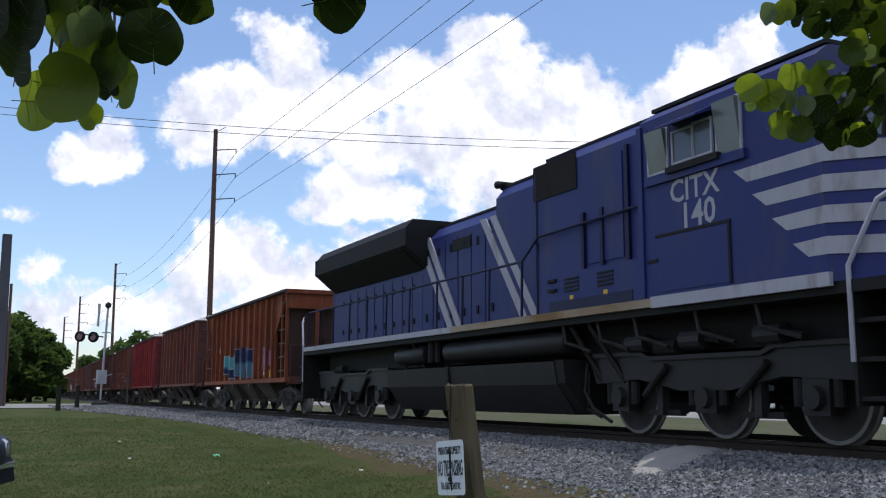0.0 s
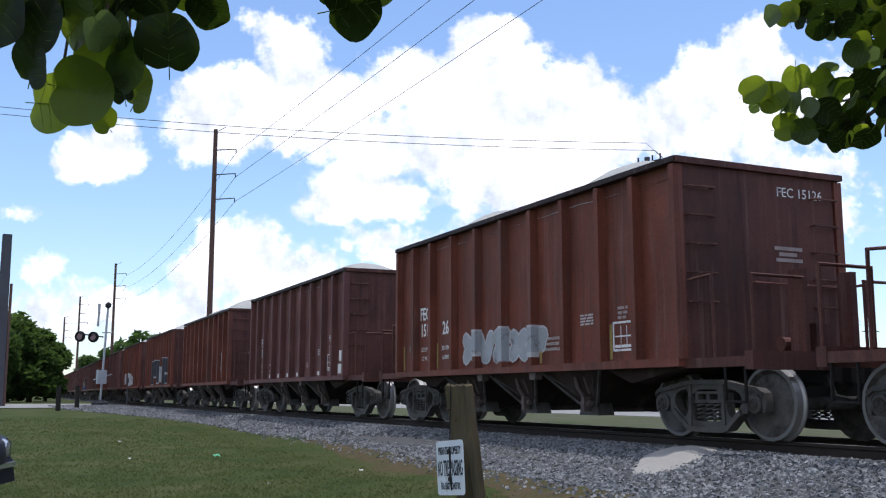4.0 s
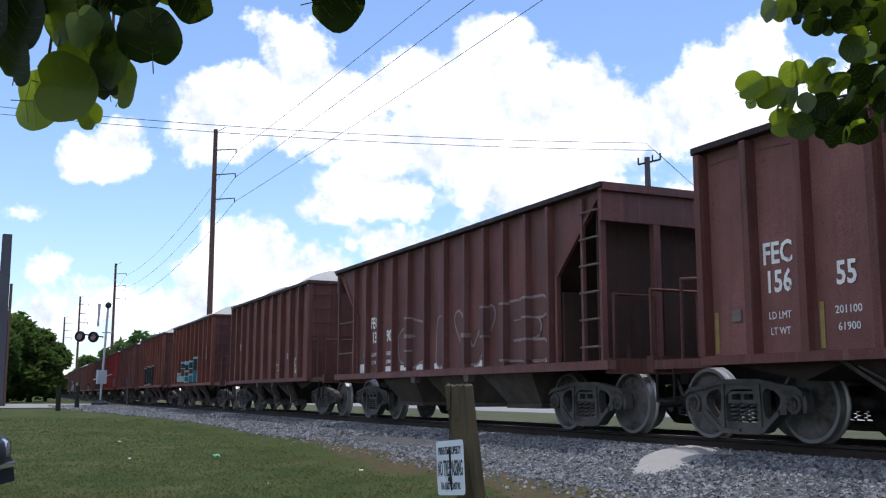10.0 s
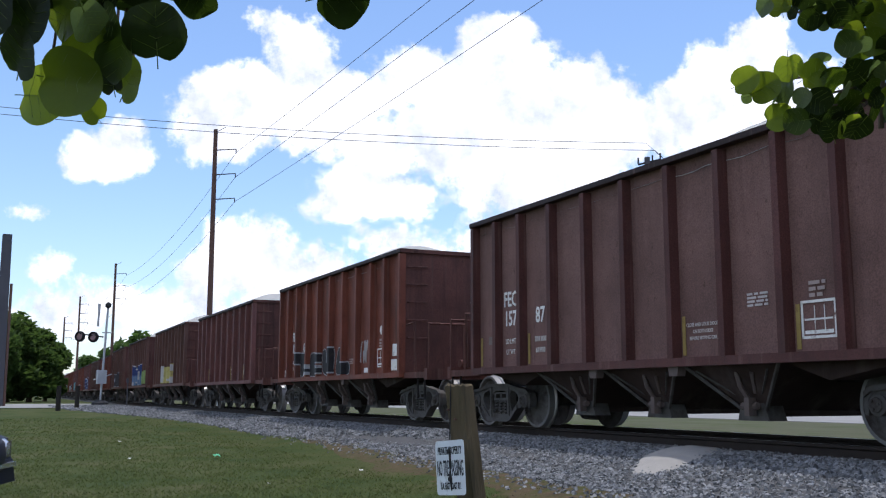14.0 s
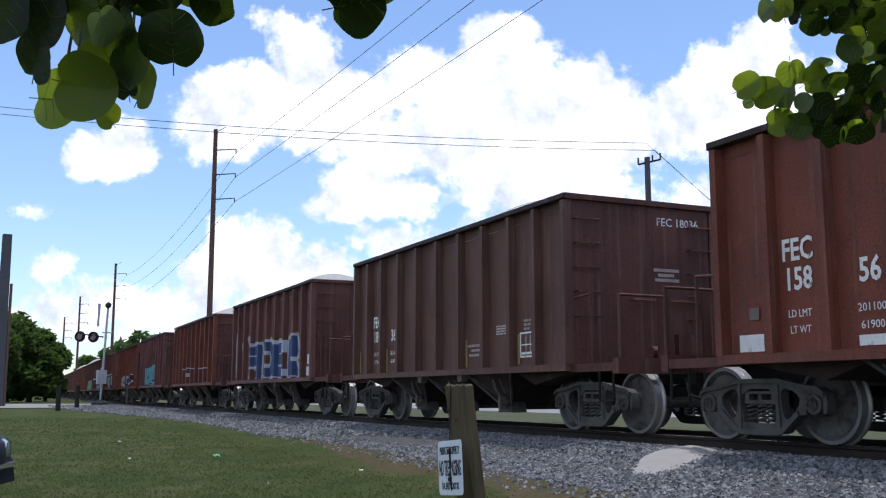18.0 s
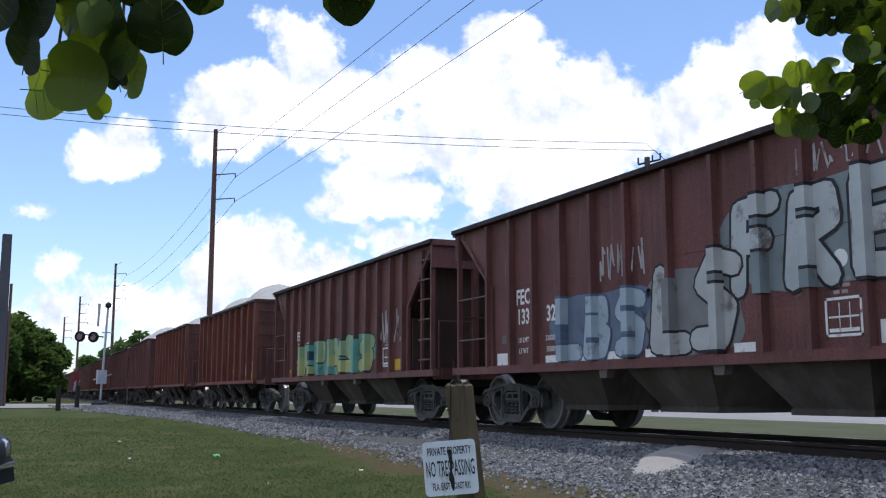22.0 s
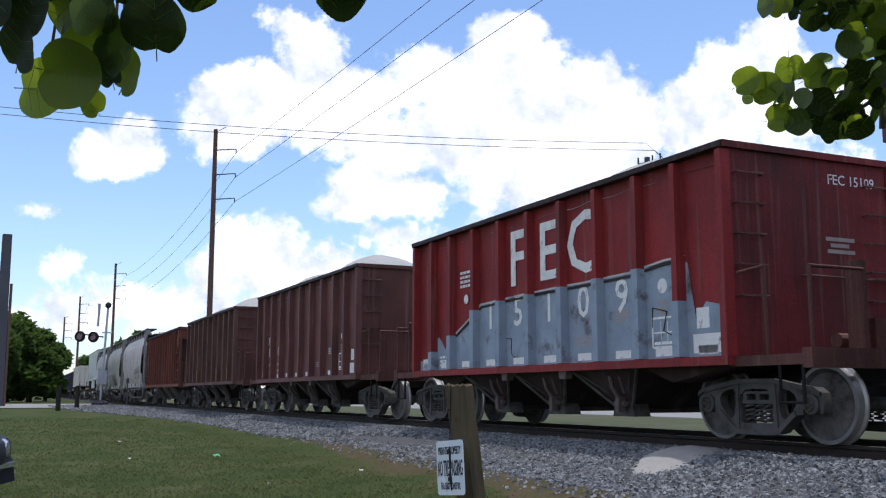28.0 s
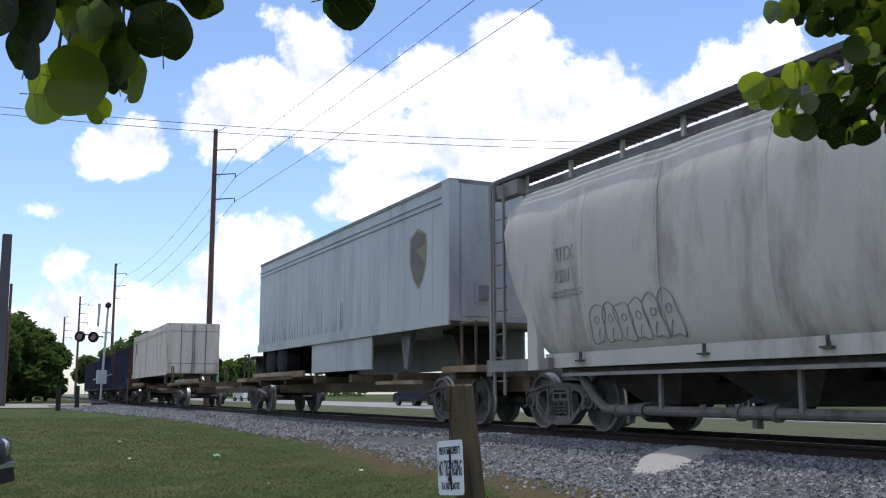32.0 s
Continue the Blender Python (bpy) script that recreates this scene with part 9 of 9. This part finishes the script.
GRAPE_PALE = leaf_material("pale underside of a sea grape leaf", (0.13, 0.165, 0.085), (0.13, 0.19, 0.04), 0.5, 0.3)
VEIN = leaf_material("leaf vein", (0.12, 0.15, 0.05), (0.3, 0.4, 0.08), 0.5)


def foliage_shape(clumps, per, size, rnd):
    """Leaf sprays scattered round the surface of uneven clumps."""
    s = Shape()
    for cx, cy, cz, r in clumps:
        for _ in range(per):
            d = Vector((rnd.gauss(0, 1), rnd.gauss(0, 1), rnd.gauss(0, 1))).normalized()
            p = Vector((cx, cy, cz)) + d * r * rnd.uniform(0.55, 1.08)
            a = Vector((rnd.gauss(0, 1), rnd.gauss(0, 1), rnd.gauss(0, 0.6))).normalized()
            b = a.orthogonal().normalized()
            w = size * rnd.uniform(0.5, 1.3)
            k = len(s.v)
            s.v += [tuple(p + a * w), tuple(p + b * w * 0.45 + a * w * 0.2), tuple(p - a * w), tuple(p - b * w * 0.45 + a * w * 0.1)]
            s.f.append((k, k + 1, k + 2, k + 3))
    return s


def raw(name, s, mat):
    me = bpy.data.meshes.new(name)
    me.from_pydata(s.v, [], s.f)
    me.materials.append(mat)
    return me


def tree(foot, height, width, seed, label, mat=None, per=260, size=0.32, low=0.34, clumps_n=13):
    rnd = random.Random(seed)
    t = thing("tree", label, "tree", "trees", Matrix.Translation(foot))
    tk = Shape().rod((0, 0, -0.1), (0.1, 0, height * 0.4), 0.035 * height, 8, 0.022 * height)
    clumps = []
    limbs = Shape()
    for i in range(clumps_n):
        a = rnd.uniform(0, 6.28)
        rr = width * rnd.uniform(0.1, 0.62)
        z = height * rnd.uniform(low, 0.86)
        c = (rr * math.cos(a), rr * math.sin(a), z)
        clumps.append((*c, width * rnd.uniform(0.22, 0.42)))
        limbs.rod((0.05, 0, height * 0.36), c, 0.012 * height, 5, 0.004 * height)
    part("trunk", tk, BARK, t)
    part("limbs", limbs, BARK, t)
    part("crown", raw("crown", foliage_shape(clumps, per, size, rnd), mat or FOLIAGE), None, t)


for i, (px, d, h, w) in enumerate(((12, 74, 6.6, 3.2), (52, 76, 6.5, 3.0), (80, 84, 5.6, 2.4), (-40, 70, 7.0, 3.4), (35, 90, 7.2, 3.4))):
    tree(footing(px, d), h, w, 11 + i, "dense dark green street tree beyond the crossing", per=420, size=0.28, low=0.16, clumps_n=24)
for i, (px, d, h, w) in enumerate(((268, 150, 10.3, 4.2), (232, 165, 9.8, 4.5), (205, 185, 10.0, 4.5), (165, 215, 9.0, 5.0), (300, 150, 7.5, 4.0), (415, 120, 4.8, 3.0), (445, 125, 4.4, 3.0), (385, 118, 4.6, 2.6))):
    p = seen(px, LEVEL, d)
    tree(Vector((p.x, p.y, RT - 0.3)), h, w, 31 + i, "green tree behind the track", FOLIAGE_HAZY, 300, 0.5)
# far woods all round
rw = random.Random(5)
ws = []
for i in range(240):
    a = rw.uniform(0, 6.28)
    r = rw.uniform(230, 420)
    x, y = r * math.cos(a), r * math.sin(a)
    if x < -60 and -40 < y < 60:
        continue
    h = rw.uniform(3.0, 7.0)
    ws.append((x, y, RT + h * 0.45, h * 0.75))
    ws.append((x + rw.uniform(-8, 8), y + rw.uniform(-8, 8), RT + h * 0.3, h * 0.8))
tagged(part("far_woods", raw("far_woods", foliage_shape(ws, 60, 1.5, rw), FOLIAGE_HAZY), None), "hazy line of far green woods", "woods", kind="stuff")
# scrub beyond the road
ws = []
for i in range(60):
    p, _ = on_track(rw.uniform(-140, 30), rw.uniform(44, 70), -0.3)
    ws.append((p.x, p.y, p.z + 0.8, rw.uniform(0.9, 2.0)))
tagged(part("scrub", raw("scrub", foliage_shape(ws, 120, 0.35, rw), FOLIAGE_HAZY), None), "low green scrub beyond the road", "scrub", kind="stuff")

# grass blades on the lawn
rg = random.Random(3)
gs = Shape()
while len(gs.f) < 52000:
    d = 6.3 + 27 * rg.random() ** 1.6
    px = rg.uniform(-60, 1120)
    p = seen(px, LEVEL, d)
    la = lateral(p.x, p.y)
    if la > -2.35 + 0.4 * noise.noise((p.x * 0.8, p.y * 0.8, 3)) or (la > -3.1 and rg.random() < 0.45):
        continue
    if noise.noise((p.x * 1.3, p.y * 1.3, 11.0)) + rg.uniform(-0.5, 0.5) < -0.25:
        continue
    p.z = ground_z(p.x, p.y)
    h = rg.uniform(0.012, 0.040) * (1.0 if la < -3.2 else 0.7)
    a = rg.uniform(0, 6.28)
    dx, dy = math.cos(a), math.sin(a)
    k = len(gs.v)
    w = 0.004 + 0.00055 * d
    lx, ly = rg.gauss(0, 1.2) * h, rg.gauss(0, 1.2) * h
    gs.v += [(p.x - dx * w, p.y - dy * w, p.z - 0.005), (p.x + dx * w, p.y + dy * w, p.z - 0.005), (p.x + lx, p.y + ly, p.z + h)]
    gs.f.append((k, k + 1, k + 2))
BLADE = leaf_material("grass blades", (0.076, 0.094, 0.033), (0.102, 0.128, 0.037), 0.9)
island_variation(BLADE, 0.85, 1.35)
tagged(part("grass_blades", raw("grass_blades", gs, BLADE), None), "short dry and green grass blades on the lawn", "grass", kind="stuff")
# litter on the lawn
LITTER = material("white litter", (0.6, 0.6, 0.6), 0.7, 0, 0.2, 9, 0.3, 50, 0.2)
LITTER_GREEN = material("green plastic litter", (0.06, 0.35, 0.16), 0.4, 0, 0.2, 9, 0.3, 50, 0.1)
for px, d, r, m in ((386, 18.2, 0.075, LITTER_GREEN), (215, 22, 0.04, LITTER), (235, 17.5, 0.04, LITTER), (275, 10.6, 0.05, LITTER), (640, 15.5, 0.035, LITTER), (480, 13.2, 0.03, LITTER)):
    p = footing(px, d)
    rr = random.Random(int(px))
    s = Shape()
    s.add([(p.x + r * math.cos(a) * rr.uniform(0.6, 1.3), p.y + r * math.sin(a) * rr.uniform(0.6, 1.3), p.z + 0.03 + rr.uniform(0, r * 0.8)) for a in (0, 0.9, 1.8, 2.7, 3.6, 4.5, 5.4)] + [(p.x, p.y, p.z + r)], [(i, (i + 1) % 7, 7) for i in range(7)])
    tagged(part("litter", s, m), "crumpled green plastic scrap on the lawn" if m is LITTER_GREEN else "small crumpled white paper scrap on the lawn", "litter", "litter on the lawn")

# ---- sea grape branches close to the camera ----


def leaf_mesh(seed):
    """A round leaf, notched at its stalk, folded a little along the midrib, with a wavy rim."""
    v, f = [(0, 0, 0)], []
    n = 30
    for ring in (0.3, 0.6, 0.85, 1.0):
        for i in range(n):
            a = 2 * math.pi * i / n
            r = ring * (1 - 0.24 * ring * math.exp(-((a - math.pi) / 0.28) ** 2)) * (1 + 0.05 * math.sin(2 * a + seed) + 0.03 * math.sin(5 * a + seed * 2))
            x, y = r * math.cos(a), r * math.sin(a)
            z = (0.16 + 0.05 * (seed % 3)) * abs(y) ** 1.3 - 0.12 * x * x * (1 if seed % 2 else -0.6) + 0.05 * ring ** 3 * math.sin(4 * a + seed * 1.7) + 0.02 * math.cos(16 * a) * ring * abs(math.sin(a))
            v.append((x, y, z))
    for i in range(n):
        j = (i + 1) % n
        f.append((0, 1 + i, 1 + j))
        for k in range(3):
            f.append((1 + k * n + i, 1 + (k + 1) * n + i, 1 + (k + 1) * n + j, 1 + k * n + j))
    me = bpy.data.meshes.new("leaf")
    me.from_pydata(v, [], f)
    me.polygons.foreach_set("use_smooth", [True] * len(f))
    me.materials.append(GRAPE)
    return me


LEAVES = [leaf_mesh(i) for i in range(6)]
vein_s = Shape()
vein_s.rod((-1.15, 0, -0.02), (0.85, 0, -0.02), 0.022, 4, 0.008)
for k in (-1, 1):
    for x, e in ((-0.55, 0.72), (-0.2, 0.78), (0.15, 0.66), (0.45, 0.45)):
        vein_s.pipe([(x, 0, 0.0), (x + 0.16, k * e * 0.45, 0.05), (x + 0.36, k * e, 0.16)], 0.009, 3)
VEINS = vein_s.mesh("leaf_vein", VEIN)
TONES = {"b": GRAPE_BRIGHT, "m": GRAPE, "g": GRAPE_DEEP, "d": GRAPE_SHADED, "p": GRAPE_PALE}


def leaf(twigs, origin, px, py, wide, tall, roll, depth, seed, tone, grow=1.12):
    """One leaf that hangs at a spot across the view, so wide and tall as it shows, its long side turned by roll degrees."""
    rnd = random.Random(seed)
    p = seen(px, py, depth) - origin
    c, sn = math.cos(radians(roll)), math.sin(radians(roll))
    across, along = RIGHT * c + UPWARD * sn, UPWARD * c - RIGHT * sn
    r = max(wide, tall)
    tilt = math.acos(max(0.22, min(0.97, (min(wide, tall) / r) ** 0.85)))
    way = across if wide < tall else along
    if way.dot(UPWARD) > 0 or (abs(way.dot(UPWARD)) < 0.3 and rnd.random() < 0.5):
        way = -way
    normal = (-AHEAD * math.cos(tilt) + way * math.sin(tilt)).normalized()
    q = normal.to_track_quat("Z", "Y").to_matrix().to_4x4() @ Matrix.Rotation(rnd.uniform(0, 6.28), 4, "Z")
    ob = new("leaf", LEAVES[seed % 6])
    ob.material_slots[0].link = "OBJECT"
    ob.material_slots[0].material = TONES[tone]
    ob.parent = twigs
    ob.matrix_basis = Matrix.Translation(p) @ q @ Matrix.Scale(r * grow * depth / FOCAL, 4)
    new("midrib", VEINS).parent = ob
    return p


def branch(origin_px, depth, label):
    o = seen(*origin_px, depth)
    return thing("sea_grape_branch", label, "branch", "branches over the view", Matrix.Translation(o)), o


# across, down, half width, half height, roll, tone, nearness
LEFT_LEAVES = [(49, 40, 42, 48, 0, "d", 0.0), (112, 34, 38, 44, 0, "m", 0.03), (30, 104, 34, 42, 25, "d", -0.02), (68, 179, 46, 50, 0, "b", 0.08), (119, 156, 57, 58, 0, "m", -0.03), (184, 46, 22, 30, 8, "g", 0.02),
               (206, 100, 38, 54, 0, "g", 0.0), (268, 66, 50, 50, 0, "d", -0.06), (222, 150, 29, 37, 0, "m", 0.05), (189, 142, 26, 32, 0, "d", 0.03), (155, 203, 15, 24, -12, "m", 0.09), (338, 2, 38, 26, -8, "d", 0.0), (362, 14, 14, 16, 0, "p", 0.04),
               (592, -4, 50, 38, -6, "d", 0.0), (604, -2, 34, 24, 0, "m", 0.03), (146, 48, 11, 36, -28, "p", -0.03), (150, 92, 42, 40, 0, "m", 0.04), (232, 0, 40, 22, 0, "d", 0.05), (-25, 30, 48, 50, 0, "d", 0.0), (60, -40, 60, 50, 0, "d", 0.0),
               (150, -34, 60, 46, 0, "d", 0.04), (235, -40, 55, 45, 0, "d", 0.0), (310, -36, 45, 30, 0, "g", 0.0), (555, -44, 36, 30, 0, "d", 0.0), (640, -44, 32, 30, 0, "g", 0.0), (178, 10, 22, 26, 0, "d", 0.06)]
bl_l, o_l = branch((150, -60), 2.1, "hanging sea grape branch with large round green leaves")
for i, (px, py, rx, ry, roll, tone, nearness) in enumerate(LEFT_LEAVES):
    p = leaf(bl_l, o_l, px, py, rx, ry, roll, 2.1 + nearness + 0.004 * (i % 5), 100 + i, tone)
    anchor = seen(min(max(px, -20), 640) * 0.8 + 40, -70, 2.22) - o_l
    part("twig", Shape().pipe([p + AHEAD * 0.02, p.lerp(anchor, 0.5) + AHEAD * 0.04 + Vector((0, 0, 0.02)), anchor], 0.0035, 5), BARK, bl_l)
part("twig", Shape().pipe([seen(-120, -70, 2.2) - o_l, seen(200, -72, 2.2) - o_l, seen(700, -60, 2.2) - o_l], 0.012, 6), BARK, bl_l)

bl_r, o_r = branch((1500, -40), 3.4, "leafy sea grape branch with many round green leaves")
rr = random.Random(21)
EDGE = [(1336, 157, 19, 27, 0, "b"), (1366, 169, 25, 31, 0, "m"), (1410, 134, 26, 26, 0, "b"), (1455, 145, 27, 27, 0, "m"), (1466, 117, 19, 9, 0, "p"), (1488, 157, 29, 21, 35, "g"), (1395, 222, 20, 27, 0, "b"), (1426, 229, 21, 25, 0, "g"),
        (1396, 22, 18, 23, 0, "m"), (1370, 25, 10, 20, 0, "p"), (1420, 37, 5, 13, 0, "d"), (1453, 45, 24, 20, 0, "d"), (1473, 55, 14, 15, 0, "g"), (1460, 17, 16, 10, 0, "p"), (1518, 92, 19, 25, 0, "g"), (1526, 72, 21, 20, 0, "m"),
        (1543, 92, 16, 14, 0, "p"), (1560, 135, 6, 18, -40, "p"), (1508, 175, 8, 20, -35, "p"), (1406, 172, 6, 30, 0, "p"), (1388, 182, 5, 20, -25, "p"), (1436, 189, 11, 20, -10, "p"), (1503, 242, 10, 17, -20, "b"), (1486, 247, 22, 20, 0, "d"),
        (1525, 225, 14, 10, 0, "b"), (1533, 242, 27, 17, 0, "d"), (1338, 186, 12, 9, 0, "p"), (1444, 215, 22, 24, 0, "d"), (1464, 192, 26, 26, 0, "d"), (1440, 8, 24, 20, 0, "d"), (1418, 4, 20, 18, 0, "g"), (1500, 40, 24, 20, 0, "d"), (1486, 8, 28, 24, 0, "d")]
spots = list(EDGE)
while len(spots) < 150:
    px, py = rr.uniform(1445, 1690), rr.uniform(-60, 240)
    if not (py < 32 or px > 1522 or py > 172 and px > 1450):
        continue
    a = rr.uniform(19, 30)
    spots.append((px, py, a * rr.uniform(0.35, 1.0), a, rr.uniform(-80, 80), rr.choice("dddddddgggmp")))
for i, (px, py, rx, ry, roll, tone) in enumerate(spots):
    dd = 3.4 + (0.012 * (i % 7) if i < len(EDGE) else rr.uniform(0.1, 0.6))
    p = leaf(bl_r, o_r, px - 8, py - 5, rx, ry, roll, dd, 200 + i, tone, 1.0)
    if i % 3 == 0:
        anchor = seen(max(px + 30, 1560), py * 0.7 + 20, 4.0) - o_r
        part("twig", Shape().pipe([p + AHEAD * 0.02, p.lerp(anchor, 0.5) + AHEAD * 0.05, anchor], 0.005, 5), BARK, bl_r)
for k in range(4):
    part("twig", Shape().pipe([seen(1566 + k * 25, 235, 4.05) - o_r, seen(1570 + k * 25, 100, 4.05) - o_r, seen(1600, -120, 4.05) - o_r], 0.012, 6), BARK, bl_r)
# ---- what moves ----
SPEED = 20.824


def car_pose(s):
    p, th = on_track(s, 0.75, 0.0)
    return Matrix.Translation(p) @ Matrix.Rotation(th, 4, "Z")


TIMES = [2 * i for i in range(17)]


def motions():
    for car, back in CARS:
        walk(car, [(t, car_pose(back + SPEED * t)) for t in TIMES])
        for w in [o for o in car.children_recursive if o.name.startswith("wheelset")]:
            r = w.matrix_basis.translation.z
            base = w.matrix_basis.translation.copy()
            t0 = max(0.0, (-34 - back) / SPEED)
            t1 = min(32.0, (8 - back) / SPEED)
            if t1 <= t0:
                walk(w, [(0, Matrix.Translation(base)), (32, Matrix.Translation(base))])
                continue
            rows = []
            k0, k1 = round(t0 * FPS), round(t1 * FPS)
            for k in range(k0, k1 + 1):
                rows.append((k / FPS, Matrix.Translation(base) @ Matrix.Rotation(((k - k0) / FPS * SPEED / r) % (2 * math.pi), 4, "Y")))
            if k0 > 0:
                rows.insert(0, (0, rows[0][1]))
            if k1 < 960:
                rows.append((32, rows[-1][1]))
            walk(w, rows)
    for ob, spot, at_t, speed in MOVERS:
        walk(ob, [(t, Matrix.Translation(spot + Vector((-speed * (t - at_t), 0, 0))) @ Matrix.Rotation(math.pi, 4, "Z")) for t in TIMES])
    # the sign swings on its bolts
    swing = ((0, 60), (3.5, 60), (9, 60), (14.5, 58), (16.5, 53), (17, 48), (18, 64), (19, 45), (20, 48), (21, 28), (22, 5), (23, 4), (24, 40), (25, 67), (28, 60), (29, 62), (30, 53), (31, 68), (32, 62))
    base_turn = math.atan2(RIGHT.y, RIGHT.x)
    walk(sign, [(t, Matrix.Translation(SIGN_AT) @ Matrix.Rotation(base_turn - radians(a), 4, "Z") @ Matrix.Rotation(radians(-5), 4, "Y")) for t, a in swing])
    # the leaves sway
    left = ((0, 30, 229), (1, 42, 225), (2, 12, 230), (3, 60, 238), (5.5, 57, 232), (6, 37, 236), (7, 22, 222), (9, 22, 224), (10, 28, 228), (11, 10, 221), (12, 33, 220), (13, 17, 225), (14, 37, 219), (16.5, 12, 232), (17, 28, 220), (18, 68, 228), (19, 10, 212), (20, 50, 213), (21, 16, 196), (22, 48, 210), (23, 42, 199), (24, 30, 207), (25, 68, 213), (28, 35, 206), (29, 28, 220), (30, 50, 220), (31, 15, 213), (32, 48, 218))
    k = 2.1 / FOCAL
    walk(bl_l, [(t, Matrix.Translation(o_l + RIGHT * k * (x - 28) - UPWARD * k * (y - 228)) @ Matrix.Rotation((x - 28) * 0.0006, 4, AHEAD)) for t, x, y in left])
    right = ((0, 1305, 155), (1, 1315, 150), (2, 1305, 150), (3, 1312, 155), (6, 1310, 160), (7, 1310, 152), (9, 1316, 165), (10, 1306, 150), (12, 1305, 152), (13, 1312, 155), (14, 1298, 141), (14.5, 1308, 153), (17, 1318, 150), (18, 1301, 150), (19, 1320, 150), (20, 1300, 145), (21, 1302, 140), (22, 1313, 150), (23, 1291, 120), (24, 1302, 130), (25, 1298, 145), (28, 1300, 142), (29, 1298, 150), (30, 1305, 145), (31, 1293, 140), (32, 1311, 152))
    k = 3.4 / FOCAL
    walk(bl_r, [(t, Matrix.Translation(o_r + RIGHT * k * (x - 1306) - UPWARD * k * (y - 150))) for t, x, y in right])
    for ob, m, dist in CLOUDS:
        k = dist / FOCAL
        rows = []
        for t in (0, 8, 16, 24, 32):
            rows.append((t, Matrix.Translation(RIGHT * k * (t - 10) * 1.35 + UPWARD * k * (t - 10) * 0.22) @ m))
        walk(ob, rows)


motions()
